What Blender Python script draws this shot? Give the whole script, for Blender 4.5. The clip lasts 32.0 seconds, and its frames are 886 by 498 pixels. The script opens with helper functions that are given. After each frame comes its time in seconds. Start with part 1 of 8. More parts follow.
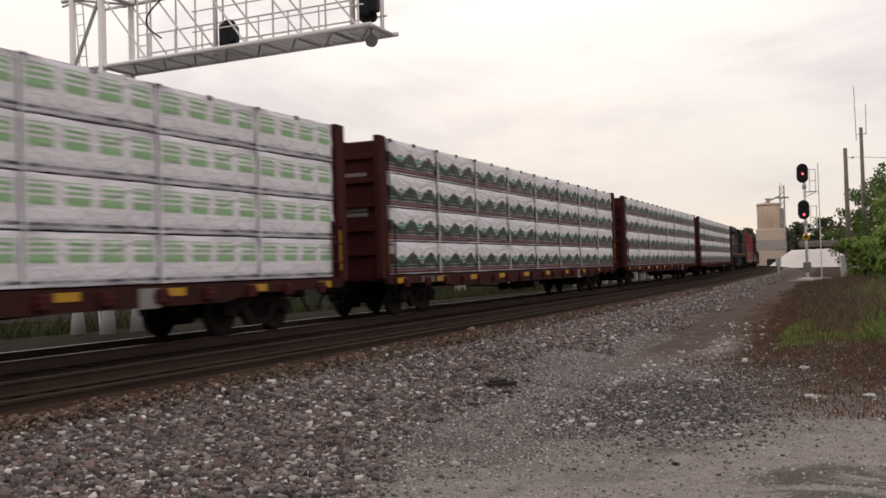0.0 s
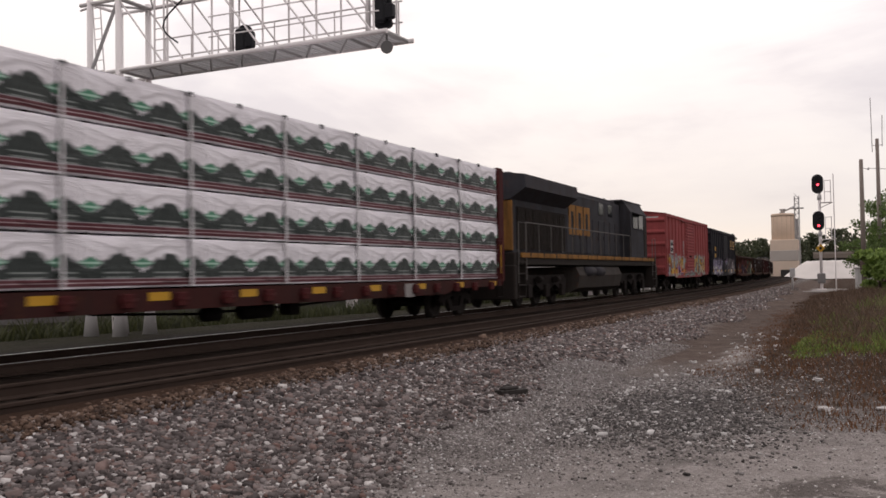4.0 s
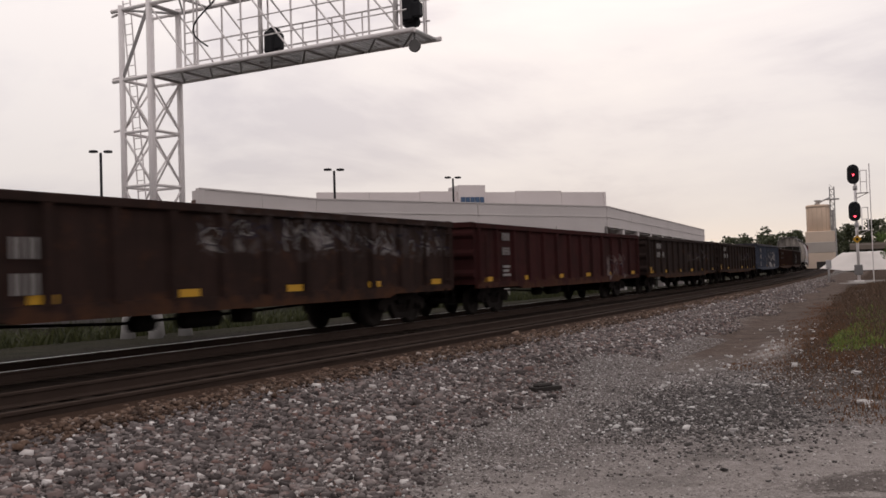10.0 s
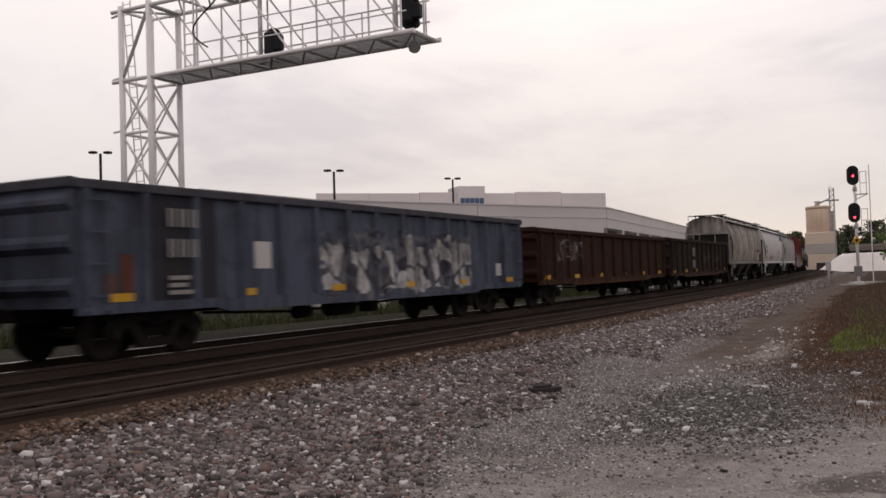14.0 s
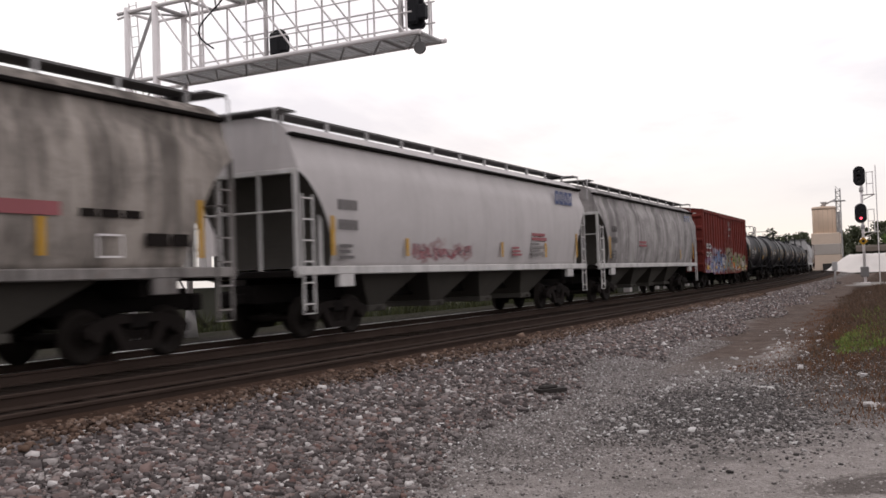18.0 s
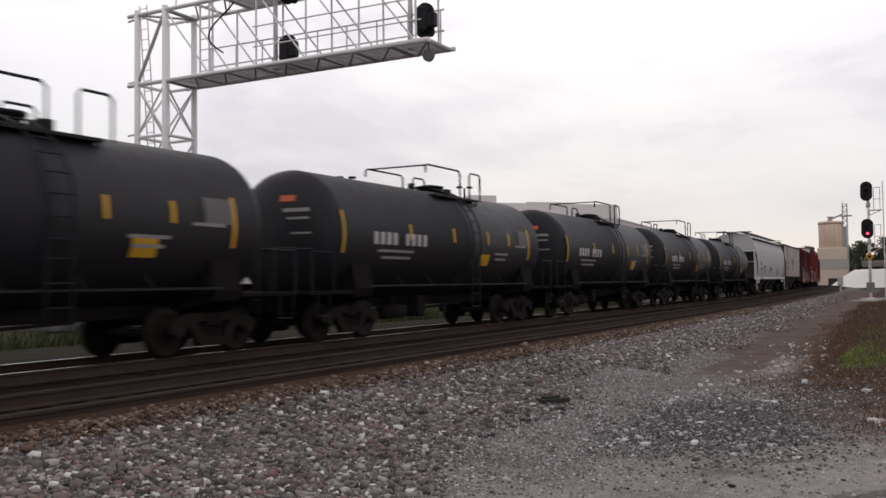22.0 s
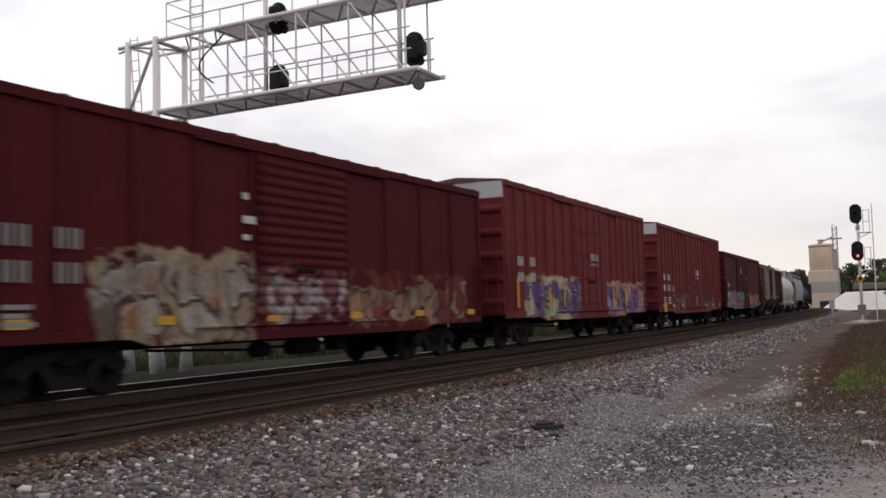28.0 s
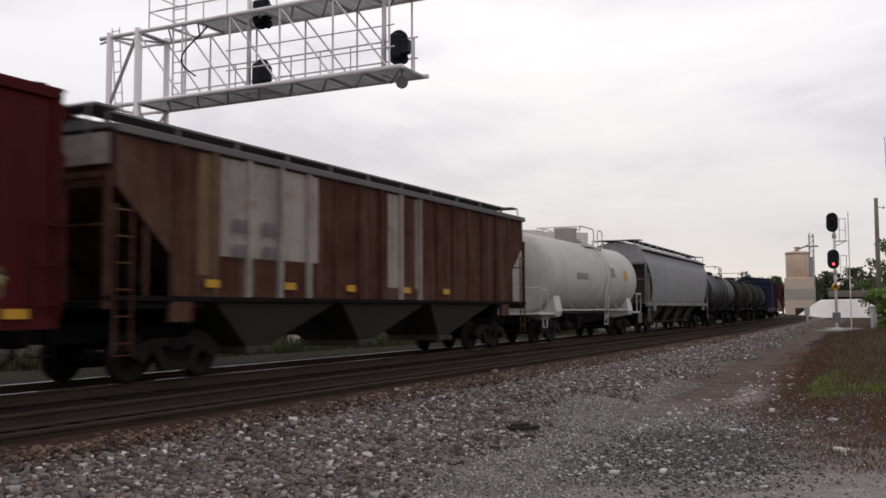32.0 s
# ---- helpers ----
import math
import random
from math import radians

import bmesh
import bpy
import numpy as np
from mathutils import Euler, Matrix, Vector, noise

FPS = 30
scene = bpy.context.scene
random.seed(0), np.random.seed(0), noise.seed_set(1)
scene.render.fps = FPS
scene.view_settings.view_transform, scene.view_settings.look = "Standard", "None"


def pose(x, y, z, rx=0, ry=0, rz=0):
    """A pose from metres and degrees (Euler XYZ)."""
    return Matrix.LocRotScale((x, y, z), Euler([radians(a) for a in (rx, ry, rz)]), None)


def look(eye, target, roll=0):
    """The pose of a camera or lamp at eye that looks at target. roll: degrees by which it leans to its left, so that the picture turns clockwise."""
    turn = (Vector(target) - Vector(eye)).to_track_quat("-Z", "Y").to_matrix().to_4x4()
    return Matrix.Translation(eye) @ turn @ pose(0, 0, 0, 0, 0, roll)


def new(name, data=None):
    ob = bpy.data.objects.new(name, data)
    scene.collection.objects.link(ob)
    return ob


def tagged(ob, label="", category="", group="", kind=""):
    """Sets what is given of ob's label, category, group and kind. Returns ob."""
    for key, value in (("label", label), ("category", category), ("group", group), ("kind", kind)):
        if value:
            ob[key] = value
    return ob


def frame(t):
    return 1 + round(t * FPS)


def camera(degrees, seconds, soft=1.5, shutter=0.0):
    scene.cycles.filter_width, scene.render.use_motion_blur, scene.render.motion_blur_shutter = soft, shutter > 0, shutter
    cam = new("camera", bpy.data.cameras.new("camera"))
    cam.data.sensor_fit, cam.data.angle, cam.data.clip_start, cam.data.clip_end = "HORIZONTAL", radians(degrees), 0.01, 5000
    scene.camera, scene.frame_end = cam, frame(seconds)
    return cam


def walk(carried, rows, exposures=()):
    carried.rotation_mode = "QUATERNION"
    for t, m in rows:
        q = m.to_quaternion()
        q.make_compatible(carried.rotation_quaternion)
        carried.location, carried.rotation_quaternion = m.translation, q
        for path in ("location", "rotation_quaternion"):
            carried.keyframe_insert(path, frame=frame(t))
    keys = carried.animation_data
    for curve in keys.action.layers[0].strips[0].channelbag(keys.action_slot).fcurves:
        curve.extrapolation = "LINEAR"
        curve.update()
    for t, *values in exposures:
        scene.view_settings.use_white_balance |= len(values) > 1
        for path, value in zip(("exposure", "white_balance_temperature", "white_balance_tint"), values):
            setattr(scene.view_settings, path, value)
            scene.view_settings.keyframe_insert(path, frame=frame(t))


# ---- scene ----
# ---- camera ----
EYE = (0.0, 0.0, 1.2)


def aim(yaw, pitch, roll):
    """Camera pose: yaw from the track's direction to the left, pitch up, roll with the horizon rising to the right."""
    return pose(*EYE, 90, 0, yaw - 90) @ pose(0, 0, 0, pitch) @ pose(0, 0, 0, 0, 0, -roll)


cam = camera(50.0, 32.0, soft=1.6, shutter=0.3)
walk(cam, [
    (0.0, aim(24.96, 1.44, 1.63)), (0.5, aim(25.09, 1.51, 1.35)), (1.0, aim(25.17, 1.51, 1.2)), (1.5, aim(25.15, 1.58, 1.34)),
    (2.0, aim(25.02, 1.63, 1.54)), (2.5, aim(25.06, 1.73, 1.2)), (3.0, aim(25.2, 1.71, 0.9)), (3.5, aim(25.4, 1.72, 0.87)),
    (4.0, aim(25.71, 1.86, 0.92)), (4.5, aim(26.08, 1.96, 0.68)), (6.5, aim(27.56, 1.96, 1.49)), (7.0, aim(28.03, 1.94, 1.2)),
    (7.5, aim(28.13, 1.89, 1.52)), (8.0, aim(28.14, 1.88, 1.61)), (8.5, aim(27.93, 1.78, 1.86)), (9.0, aim(27.74, 1.69, 1.73)),
    (9.5, aim(27.68, 1.7, 1.9)), (10.0, aim(27.6, 1.77, 1.82)), (10.5, aim(27.57, 1.71, 1.94)), (11.0, aim(27.49, 1.63, 2.2)),
    (11.5, aim(27.51, 1.64, 2.14)), (12.0, aim(27.45, 1.76, 2.03)), (12.5, aim(27.41, 1.72, 1.75)), (13.0, aim(27.42, 1.62, 1.74)),
    (13.5, aim(27.52, 1.67, 1.74)), (14.0, aim(27.58, 1.83, 1.8)), (14.5, aim(27.52, 1.97, 1.66)), (16.5, aim(27.58, 1.88, 1.72)),
    (17.0, aim(27.67, 1.91, 1.6)), (17.5, aim(27.8, 1.92, 1.63)), (18.0, aim(27.91, 1.89, 1.8)), (18.5, aim(27.83, 2.07, 2.01)),
    (19.0, aim(27.63, 2.24, 1.89)), (19.5, aim(27.37, 2.25, 1.97)), (20.0, aim(27.31, 2.05, 1.68)), (20.5, aim(27.48, 1.97, 1.3)),
    (21.0, aim(27.7, 1.98, 0.36)), (21.5, aim(27.89, 1.96, 0.66)), (22.0, aim(28.21, 2.36, 0.74)), (22.5, aim(28.43, 2.49, 0.81)),
    (23.0, aim(28.86, 2.3, 0.23)), (23.5, aim(28.96, 2.2, 1.33)), (24.0, aim(28.8, 2.22, 1.35)), (24.5, aim(28.74, 2.4, 1.43)),
    (26.5, aim(28.75, 3.14, 1.19)), (27.0, aim(28.5, 3.65, 0.8)), (27.5, aim(28.09, 4.02, 1.42)), (28.0, aim(27.69, 3.99, 1.43)),
    (28.5, aim(27.38, 3.9, 0.91)), (29.0, aim(27.3, 3.86, 1.31)), (29.5, aim(27.43, 3.8, 1.28)), (30.0, aim(27.39, 3.59, 0.49)),
    (30.5, aim(27.3, 3.62, 0.86)), (31.0, aim(26.89, 3.92, 1.22)), (31.5, aim(26.54, 4.0, 0.36)), (32.0, aim(26.46, 3.93, 0.24)),
],
     [(0, 0.08, 6850, 12), (3, 0.16, 6700, 14), (5, 0.14, 6700, 15), (7, 0.32, 6650, 15), (8, 0.32, 6650, 15), (9, -0.05, 6750, 15),
      (14, -0.05, 6700, 15), (17, 0.16, 6500, 13), (18, 0.3, 6450, 13), (20, 0.28, 6400, 12), (21, 0.3, 6400, 12), (22, 0.08, 6300, 12), (23, 0.04, 6300, 12),
      (24, 0.14, 6300, 12), (27, 0.08, 6300, 12), (28, 0.16, 6300, 12), (29, 0.28, 6300, 12), (30, 0.26, 6300, 12), (31, 0.1, 6300, 12), (32, -0.04, 6300, 12)])

# ---- the line of the tracks: straight, then a wide curve to the left ----
BEND, RADIUS = 6.0, 1562.0
TRAIN_Y, NEAR_Y = 12.6, 8.7
SPEED = 16.947


def on_track(a, side=0.0):
    """Place and heading at arc length a along the train's track, side metres to the right of it."""
    if a < BEND:
        x, y, h = a, TRAIN_Y, 0.0
    else:
        h = (a - BEND) / RADIUS
        x, y = BEND + RADIUS * math.sin(h), TRAIN_Y + RADIUS * (1 - math.cos(h))
    return x + math.sin(h) * side, y - math.cos(h) * side, h


def grade(a):
    """Height of the rail heads: the line climbs gently ahead and eases off."""
    if a <= 110:
        return 0.027 + 0.0045 * max(-20.0, a)
    return 0.522 + 0.18 * (1 - math.exp(-(a - 110) / 40))


# ---- sky and sun ----
def make_world():
    world = bpy.data.worlds.new("overcast_sky")
    world.use_nodes = True
    scene.world = world
    nt = world.node_tree
    nt.nodes.clear()
    N, L = nt.nodes.new, nt.links.new
    out, bg = N("ShaderNodeOutputWorld"), N("ShaderNodeBackground")
    sky = N("ShaderNodeTexSky")
    sky.sky_type, sky.sun_disc = "NISHITA", False
    sky.sun_elevation, sky.sun_rotation = radians(24), radians(70)
    tc = N("ShaderNodeTexCoord")
    sep = N("ShaderNodeSeparateXYZ")
    L(tc.outputs["Generated"], sep.inputs[0])
    ab = N("ShaderNodeMath"); ab.operation = "ABSOLUTE"
    L(sep.outputs["Z"], ab.inputs[0])
    # cloud sheet in long level banks
    mp = N("ShaderNodeMapping")
    mp.inputs["Scale"].default_value = (1.0, 1.0, 3.4)
    mp.inputs["Rotation"].default_value = (0, radians(-7), 0)
    mp.inputs["Location"].default_value = (0.35, 1.7, 0.25)
    L(tc.outputs["Generated"], mp.inputs[0])
    nz = N("ShaderNodeTexNoise")
    nz.inputs["Scale"].default_value, nz.inputs["Detail"].default_value = 2.1, 9
    nz.inputs["Roughness"].default_value, nz.inputs["Distortion"].default_value = 0.56, 0.6
    L(mp.outputs[0], nz.inputs["Vector"])
    ramp = N("ShaderNodeValToRGB")
    e = ramp.color_ramp.elements
    e[0].position, e[0].color = 0.4, (0.76, 0.732, 0.752, 1)
    e[1].position, e[1].color = 0.58, (0.965, 0.93, 0.905, 1)
    m = ramp.color_ramp.elements.new(0.5); m.color = (0.91, 0.878, 0.87, 1)
    nf = N("ShaderNodeTexNoise")
    nf.inputs["Scale"].default_value, nf.inputs["Detail"].default_value = 6.5, 6
    L(mp.outputs[0], nf.inputs["Vector"])
    both = N("ShaderNodeMix")
    both.inputs["Factor"].default_value = 0.3
    L(nz.outputs["Fac"], both.inputs["A"]); L(nf.outputs["Fac"], both.inputs["B"])
    L(both.outputs["Result"], ramp.inputs[0])
    # a warm, pale rim low over the land, strongest ahead along the tracks
    low = N("ShaderNodeMapRange")
    low.inputs["From Min"].default_value, low.inputs["From Max"].default_value = 0.01, 0.055
    low.inputs["To Min"].default_value, low.inputs["To Max"].default_value = 1.0, 0.0
    L(ab.outputs[0], low.inputs["Value"])
    ahead = N("ShaderNodeMapRange")
    ahead.inputs["From Min"].default_value, ahead.inputs["From Max"].default_value = 0.86, 1.0
    L(sep.outputs["X"], ahead.inputs["Value"])
    glow = N("ShaderNodeMath"); glow.operation = "MULTIPLY"
    L(low.outputs[0], glow.inputs[0]); L(ahead.outputs[0], glow.inputs[1])
    warm = N("ShaderNodeMix"); warm.data_type = "RGBA"
    L(glow.outputs[0], warm.inputs["Factor"])
    # the sheet is thicker and greyer towards the land, brighter overhead
    lift = N("ShaderNodeMapRange")
    lift.inputs["From Min"].default_value, lift.inputs["From Max"].default_value = 0.02, 0.27
    lift.inputs["To Min"].default_value, lift.inputs["To Max"].default_value = 0.7, 1.05
    L(ab.outputs[0], lift.inputs["Value"])
    deck = N("ShaderNodeVectorMath"); deck.operation = "SCALE"
    L(ramp.outputs["Color"], deck.inputs[0]); L(lift.outputs[0], deck.inputs["Scale"])
    L(deck.outputs[0], warm.inputs["A"])
    warm.inputs["B"].default_value = (0.86, 0.77, 0.68, 1)
    # the clear sky behind the cloud sheet
    thin = N("ShaderNodeVectorMath"); thin.operation = "SCALE"; thin.inputs["Scale"].default_value = 0.1
    L(sky.outputs["Color"], thin.inputs[0])
    mix = N("ShaderNodeMix"); mix.data_type = "RGBA"; mix.inputs["Factor"].default_value = 0.94
    L(thin.outputs[0], mix.inputs["A"]); L(warm.outputs["Result"], mix.inputs["B"])
    L(mix.outputs["Result"], bg.inputs["Color"])
    bg.inputs["Strength"].default_value = 1.0
    L(bg.outputs[0], out.inputs["Surface"])


make_world()
sun = new("sun", bpy.data.lights.new("sun", "SUN"))
sun.data.energy, sun.data.angle, sun.data.color = 0.55, radians(25), (1.0, 0.93, 0.85)
sun.matrix_world = look((0, 0, 50), (-12, -18, 34))


# ---- materials ----
def shader(name, rough=0.8, metal=0.0, spec=0.25):
    m = bpy.data.materials.new(name)
    m.use_nodes = True
    b = m.node_tree.nodes["Principled BSDF"]
    b.inputs["Roughness"].default_value, b.inputs["Metallic"].default_value = rough, metal
    b.inputs["Specular IOR Level"].default_value = spec
    return m, m.node_tree.nodes.new, m.node_tree.links.new, b


def rgb(c, k=1.0):
    return (c[0] * k, c[1] * k, c[2] * k, 1)


def blend(N, L, fac, a, b, mode="MIX"):
    mx = N("ShaderNodeMix")
    mx.data_type, mx.blend_type = "RGBA", mode
    for socket, v in (("Factor", fac), ("A", a), ("B", b)):
        if hasattr(v, "links"):
            L(v, mx.inputs[socket])
        else:
            mx.inputs[socket].default_value = v
    return mx.outputs["Result"]


def calc(N, L, op, a, b=0.0, clamp=False):
    n = N("ShaderNodeMath")
    n.operation, n.use_clamp = op, clamp
    for i, v in enumerate((a, b)):
        if hasattr(v, "links"):
            L(v, n.inputs[i])
        else:
            n.inputs[i].default_value = v
    return n.outputs[0]


def band(N, L, v, lo, hi, soft=0.01):
    """1 where lo < v < hi."""
    r1, r2 = N("ShaderNodeMapRange"), N("ShaderNodeMapRange")
    for r, c, up in ((r1, lo, 1), (r2, hi, 0)):
        r.inputs["From Min"].default_value, r.inputs["From Max"].default_value = c - soft, c + soft
        r.inputs["To Min"].default_value, r.inputs["To Max"].default_value = 1 - up, up
        L(v, r.inputs["Value"])
    return calc(N, L, "MULTIPLY", r1.outputs[0], r2.outputs[0])


def grain(N, L, vec, scale, detail=4, rough=0.6, stretch=None, distort=0.0):
    if stretch:
        mp = N("ShaderNodeMapping")
        mp.inputs["Scale"].default_value = stretch
        L(vec, mp.inputs[0])
        vec = mp.outputs[0]
    nz = N("ShaderNodeTexNoise")
    nz.inputs["Scale"].default_value, nz.inputs["Detail"].default_value = scale, detail
    nz.inputs["Roughness"].default_value, nz.inputs["Distortion"].default_value = rough, distort
    L(vec, nz.inputs["Vector"])
    return nz.outputs["Fac"]


def steps(N, L, fac, *stops):
    r = N("ShaderNodeValToRGB")
    while len(r.color_ramp.elements) < len(stops):
        r.color_ramp.elements.new(0.5)
    for e, (p, c) in zip(r.color_ramp.elements, stops):
        e.position, e.color = p, (c if len(c) == 4 else (*c, 1))
    L(fac, r.inputs[0])
    return r.outputs["Color"]


def bumped(N, L, b, height, strength=0.3, dist=0.02):
    n = N("ShaderNodeBump")
    n.inputs["Strength"].default_value, n.inputs["Distance"].default_value = strength, dist
    L(height, n.inputs["Height"])
    L(n.outputs[0], b.inputs["Normal"])


def sprayed(N, L, vec, col, spray):
    """Spray paint on a car side: (x0, x1, z0, z1, seed, colours, letter width)."""
    x0, x1, z0, z1, seed, cols, lw = spray
    sp = N("ShaderNodeSeparateXYZ")
    mp = N("ShaderNodeMapping")
    mp.inputs["Location"].default_value = (seed * 7.31, seed * 3.7, seed * 1.9)
    L(vec, mp.inputs[0])
    def pushed(v, scale, detail, amount):
        wob = N("ShaderNodeTexNoise")
        wob.inputs["Scale"].default_value, wob.inputs["Detail"].default_value = scale, detail
        L(mp.outputs[0], wob.inputs["Vector"])
        sub = N("ShaderNodeVectorMath"); sub.operation = "SUBTRACT"; sub.inputs[1].default_value = (0.5, 0.5, 0.5)
        L(wob.outputs["Color"], sub.inputs[0])
        sc = N("ShaderNodeVectorMath"); sc.operation = "SCALE"; sc.inputs["Scale"].default_value = amount
        L(sub.outputs[0], sc.inputs[0])
        ad = N("ShaderNodeVectorMath"); ad.operation = "ADD"
        L(v, ad.inputs[0]); L(sc.outputs[0], ad.inputs[1])
        return ad.outputs[0]
    bent = pushed(pushed(vec, 1.4, 1, 0.6), 4.2, 1, 0.16)
    L(pushed(vec, 2.4, 4, 0.75), sp.inputs[0])
    inside = calc(N, L, "MULTIPLY", band(N, L, sp.outputs["X"], x0, x1, 0.04), band(N, L, sp.outputs["Z"], z0, z1, 0.04))
    # leaning letters cut into angular shards over a cloud of the first colour
    sb = N("ShaderNodeSeparateXYZ")
    L(bent, sb.inputs[0])
    h = calc(N, L, "DIVIDE", calc(N, L, "SUBTRACT", sb.outputs["Z"], z0), z1 - z0)
    u = calc(N, L, "DIVIDE", calc(N, L, "ADD", calc(N, L, "SUBTRACT", sb.outputs["X"], x0), calc(N, L, "MULTIPLY", h, 0.25)), lw * 1.35)
    wn = N("ShaderNodeTexWhiteNoise"); wn.noise_dimensions = "1D"
    L(calc(N, L, "ADD", calc(N, L, "FLOOR", u), seed * 3.7), wn.inputs["W"])
    hue = N("ShaderNodeSeparateColor")
    L(wn.outputs["Color"], hue.inputs[0])
    cell = N("ShaderNodeCombineXYZ")
    L(calc(N, L, "MULTIPLY", u, 2.1), cell.inputs[0])
    L(calc(N, L, "ADD", calc(N, L, "MULTIPLY", h, 1.9), seed * 5.3), cell.inputs[1])
    shard, seam = N("ShaderNodeTexVoronoi"), N("ShaderNodeTexVoronoi")
    for n in (shard, seam):
        n.voronoi_dimensions = "2D"
        n.inputs["Scale"].default_value, n.inputs["Randomness"].default_value = 1.0, 0.95
        L(cell.outputs[0], n.inputs["Vector"])
    seam.feature = "DISTANCE_TO_EDGE"
    sc = N("ShaderNodeSeparateColor")
    L(shard.outputs["Color"], sc.inputs[0])
    pal = N("ShaderNodeValToRGB"); pal.color_ramp.interpolation = "CONSTANT"
    rest = cols[1:]
    while len(pal.color_ramp.elements) < len(rest):
        pal.color_ramp.elements.new(0.5)
    for i, (e, c) in enumerate(zip(pal.color_ramp.elements, rest)):
        e.position, e.color = i / len(rest), (*c, 1)
    L(calc(N, L, "FRACT", calc(N, L, "ADD", calc(N, L, "MULTIPLY", hue.outputs["Red"], 0.5), calc(N, L, "MULTIPLY", sc.outputs["Red"], 0.6))), pal.inputs[0])
    wave = calc(N, L, "ADD", h, calc(N, L, "MULTIPLY", calc(N, L, "SUBTRACT", grain(N, L, bent, 2.6, 3), 0.5), 1.6))
    body = blend(N, L, steps(N, L, wave, (0.42, (0, 0, 0)), (0.62, (1, 1, 1))), pal.outputs["Color"], rgb(rest[(seed * 3 + 1) % len(rest)], 0.75))
    puff = steps(N, L, grain(N, L, bent, 3.4, 3), (0.45, (0, 0, 0)), (0.56, (1, 1, 1)))
    back = blend(N, L, calc(N, L, "MULTIPLY", puff, 0.35), rgb(cols[0]), rgb(cols[-1], 0.7))
    f = calc(N, L, "MULTIPLY", calc(N, L, "ABSOLUTE", calc(N, L, "SUBTRACT", calc(N, L, "FRACT", u), 0.5)), 2.0)
    crown = calc(N, L, "SUBTRACT", 0.98, calc(N, L, "MULTIPLY", hue.outputs["Green"], 0.3))
    base = calc(N, L, "MULTIPLY", hue.outputs["Blue"], 0.14)
    letter = calc(N, L, "MULTIPLY", calc(N, L, "LESS_THAN", h, crown), calc(N, L, "GREATER_THAN", h, base))
    letter = calc(N, L, "MULTIPLY", letter, calc(N, L, "LESS_THAN", f, 0.93))
    solid_f = calc(N, L, "MULTIPLY", letter, calc(N, L, "LESS_THAN", sc.outputs["Green"], 0.74))
    lined = blend(N, L, solid_f, back, body)
    rim = calc(N, L, "MULTIPLY", band(N, L, seam.outputs["Distance"], -1, 0.062, 0.015), letter)
    lined = blend(N, L, calc(N, L, "MULTIPLY", rim, 0.85), lined, (0.03, 0.026, 0.04, 1))
    lit = calc(N, L, "MULTIPLY", band(N, L, seam.outputs["Distance"], 0.08, 0.13, 0.015), calc(N, L, "MULTIPLY", solid_f, calc(N, L, "GREATER_THAN", sc.outputs["Blue"], 0.6)))
    lined = blend(N, L, calc(N, L, "MULTIPLY", lit, 0.7), lined, rgb([min(0.75, c * 0.5 + 0.35) for c in rest[0]]))
    # the cloud reaches past the letters only in places
    open_f = calc(N, L, "MAXIMUM", letter, steps(N, L, grain(N, L, bent, 1.9, 4), (0.42, (0, 0, 0)), (0.5, (1, 1, 1))))
    gaps = steps(N, L, grain(N, L, bent, 1.3, 3), (0.3, (0, 0, 0)), (0.35, (1, 1, 1)))
    worn = steps(N, L, grain(N, L, vec, 9, 4), (0.32, (0.5, 0.5, 0.5)), (0.5, (0.9, 0.9, 0.9)))
    fac = calc(N, L, "MULTIPLY", calc(N, L, "MULTIPLY", calc(N, L, "MULTIPLY", inside, gaps), open_f), worn)
    return blend(N, L, fac, col, lined)


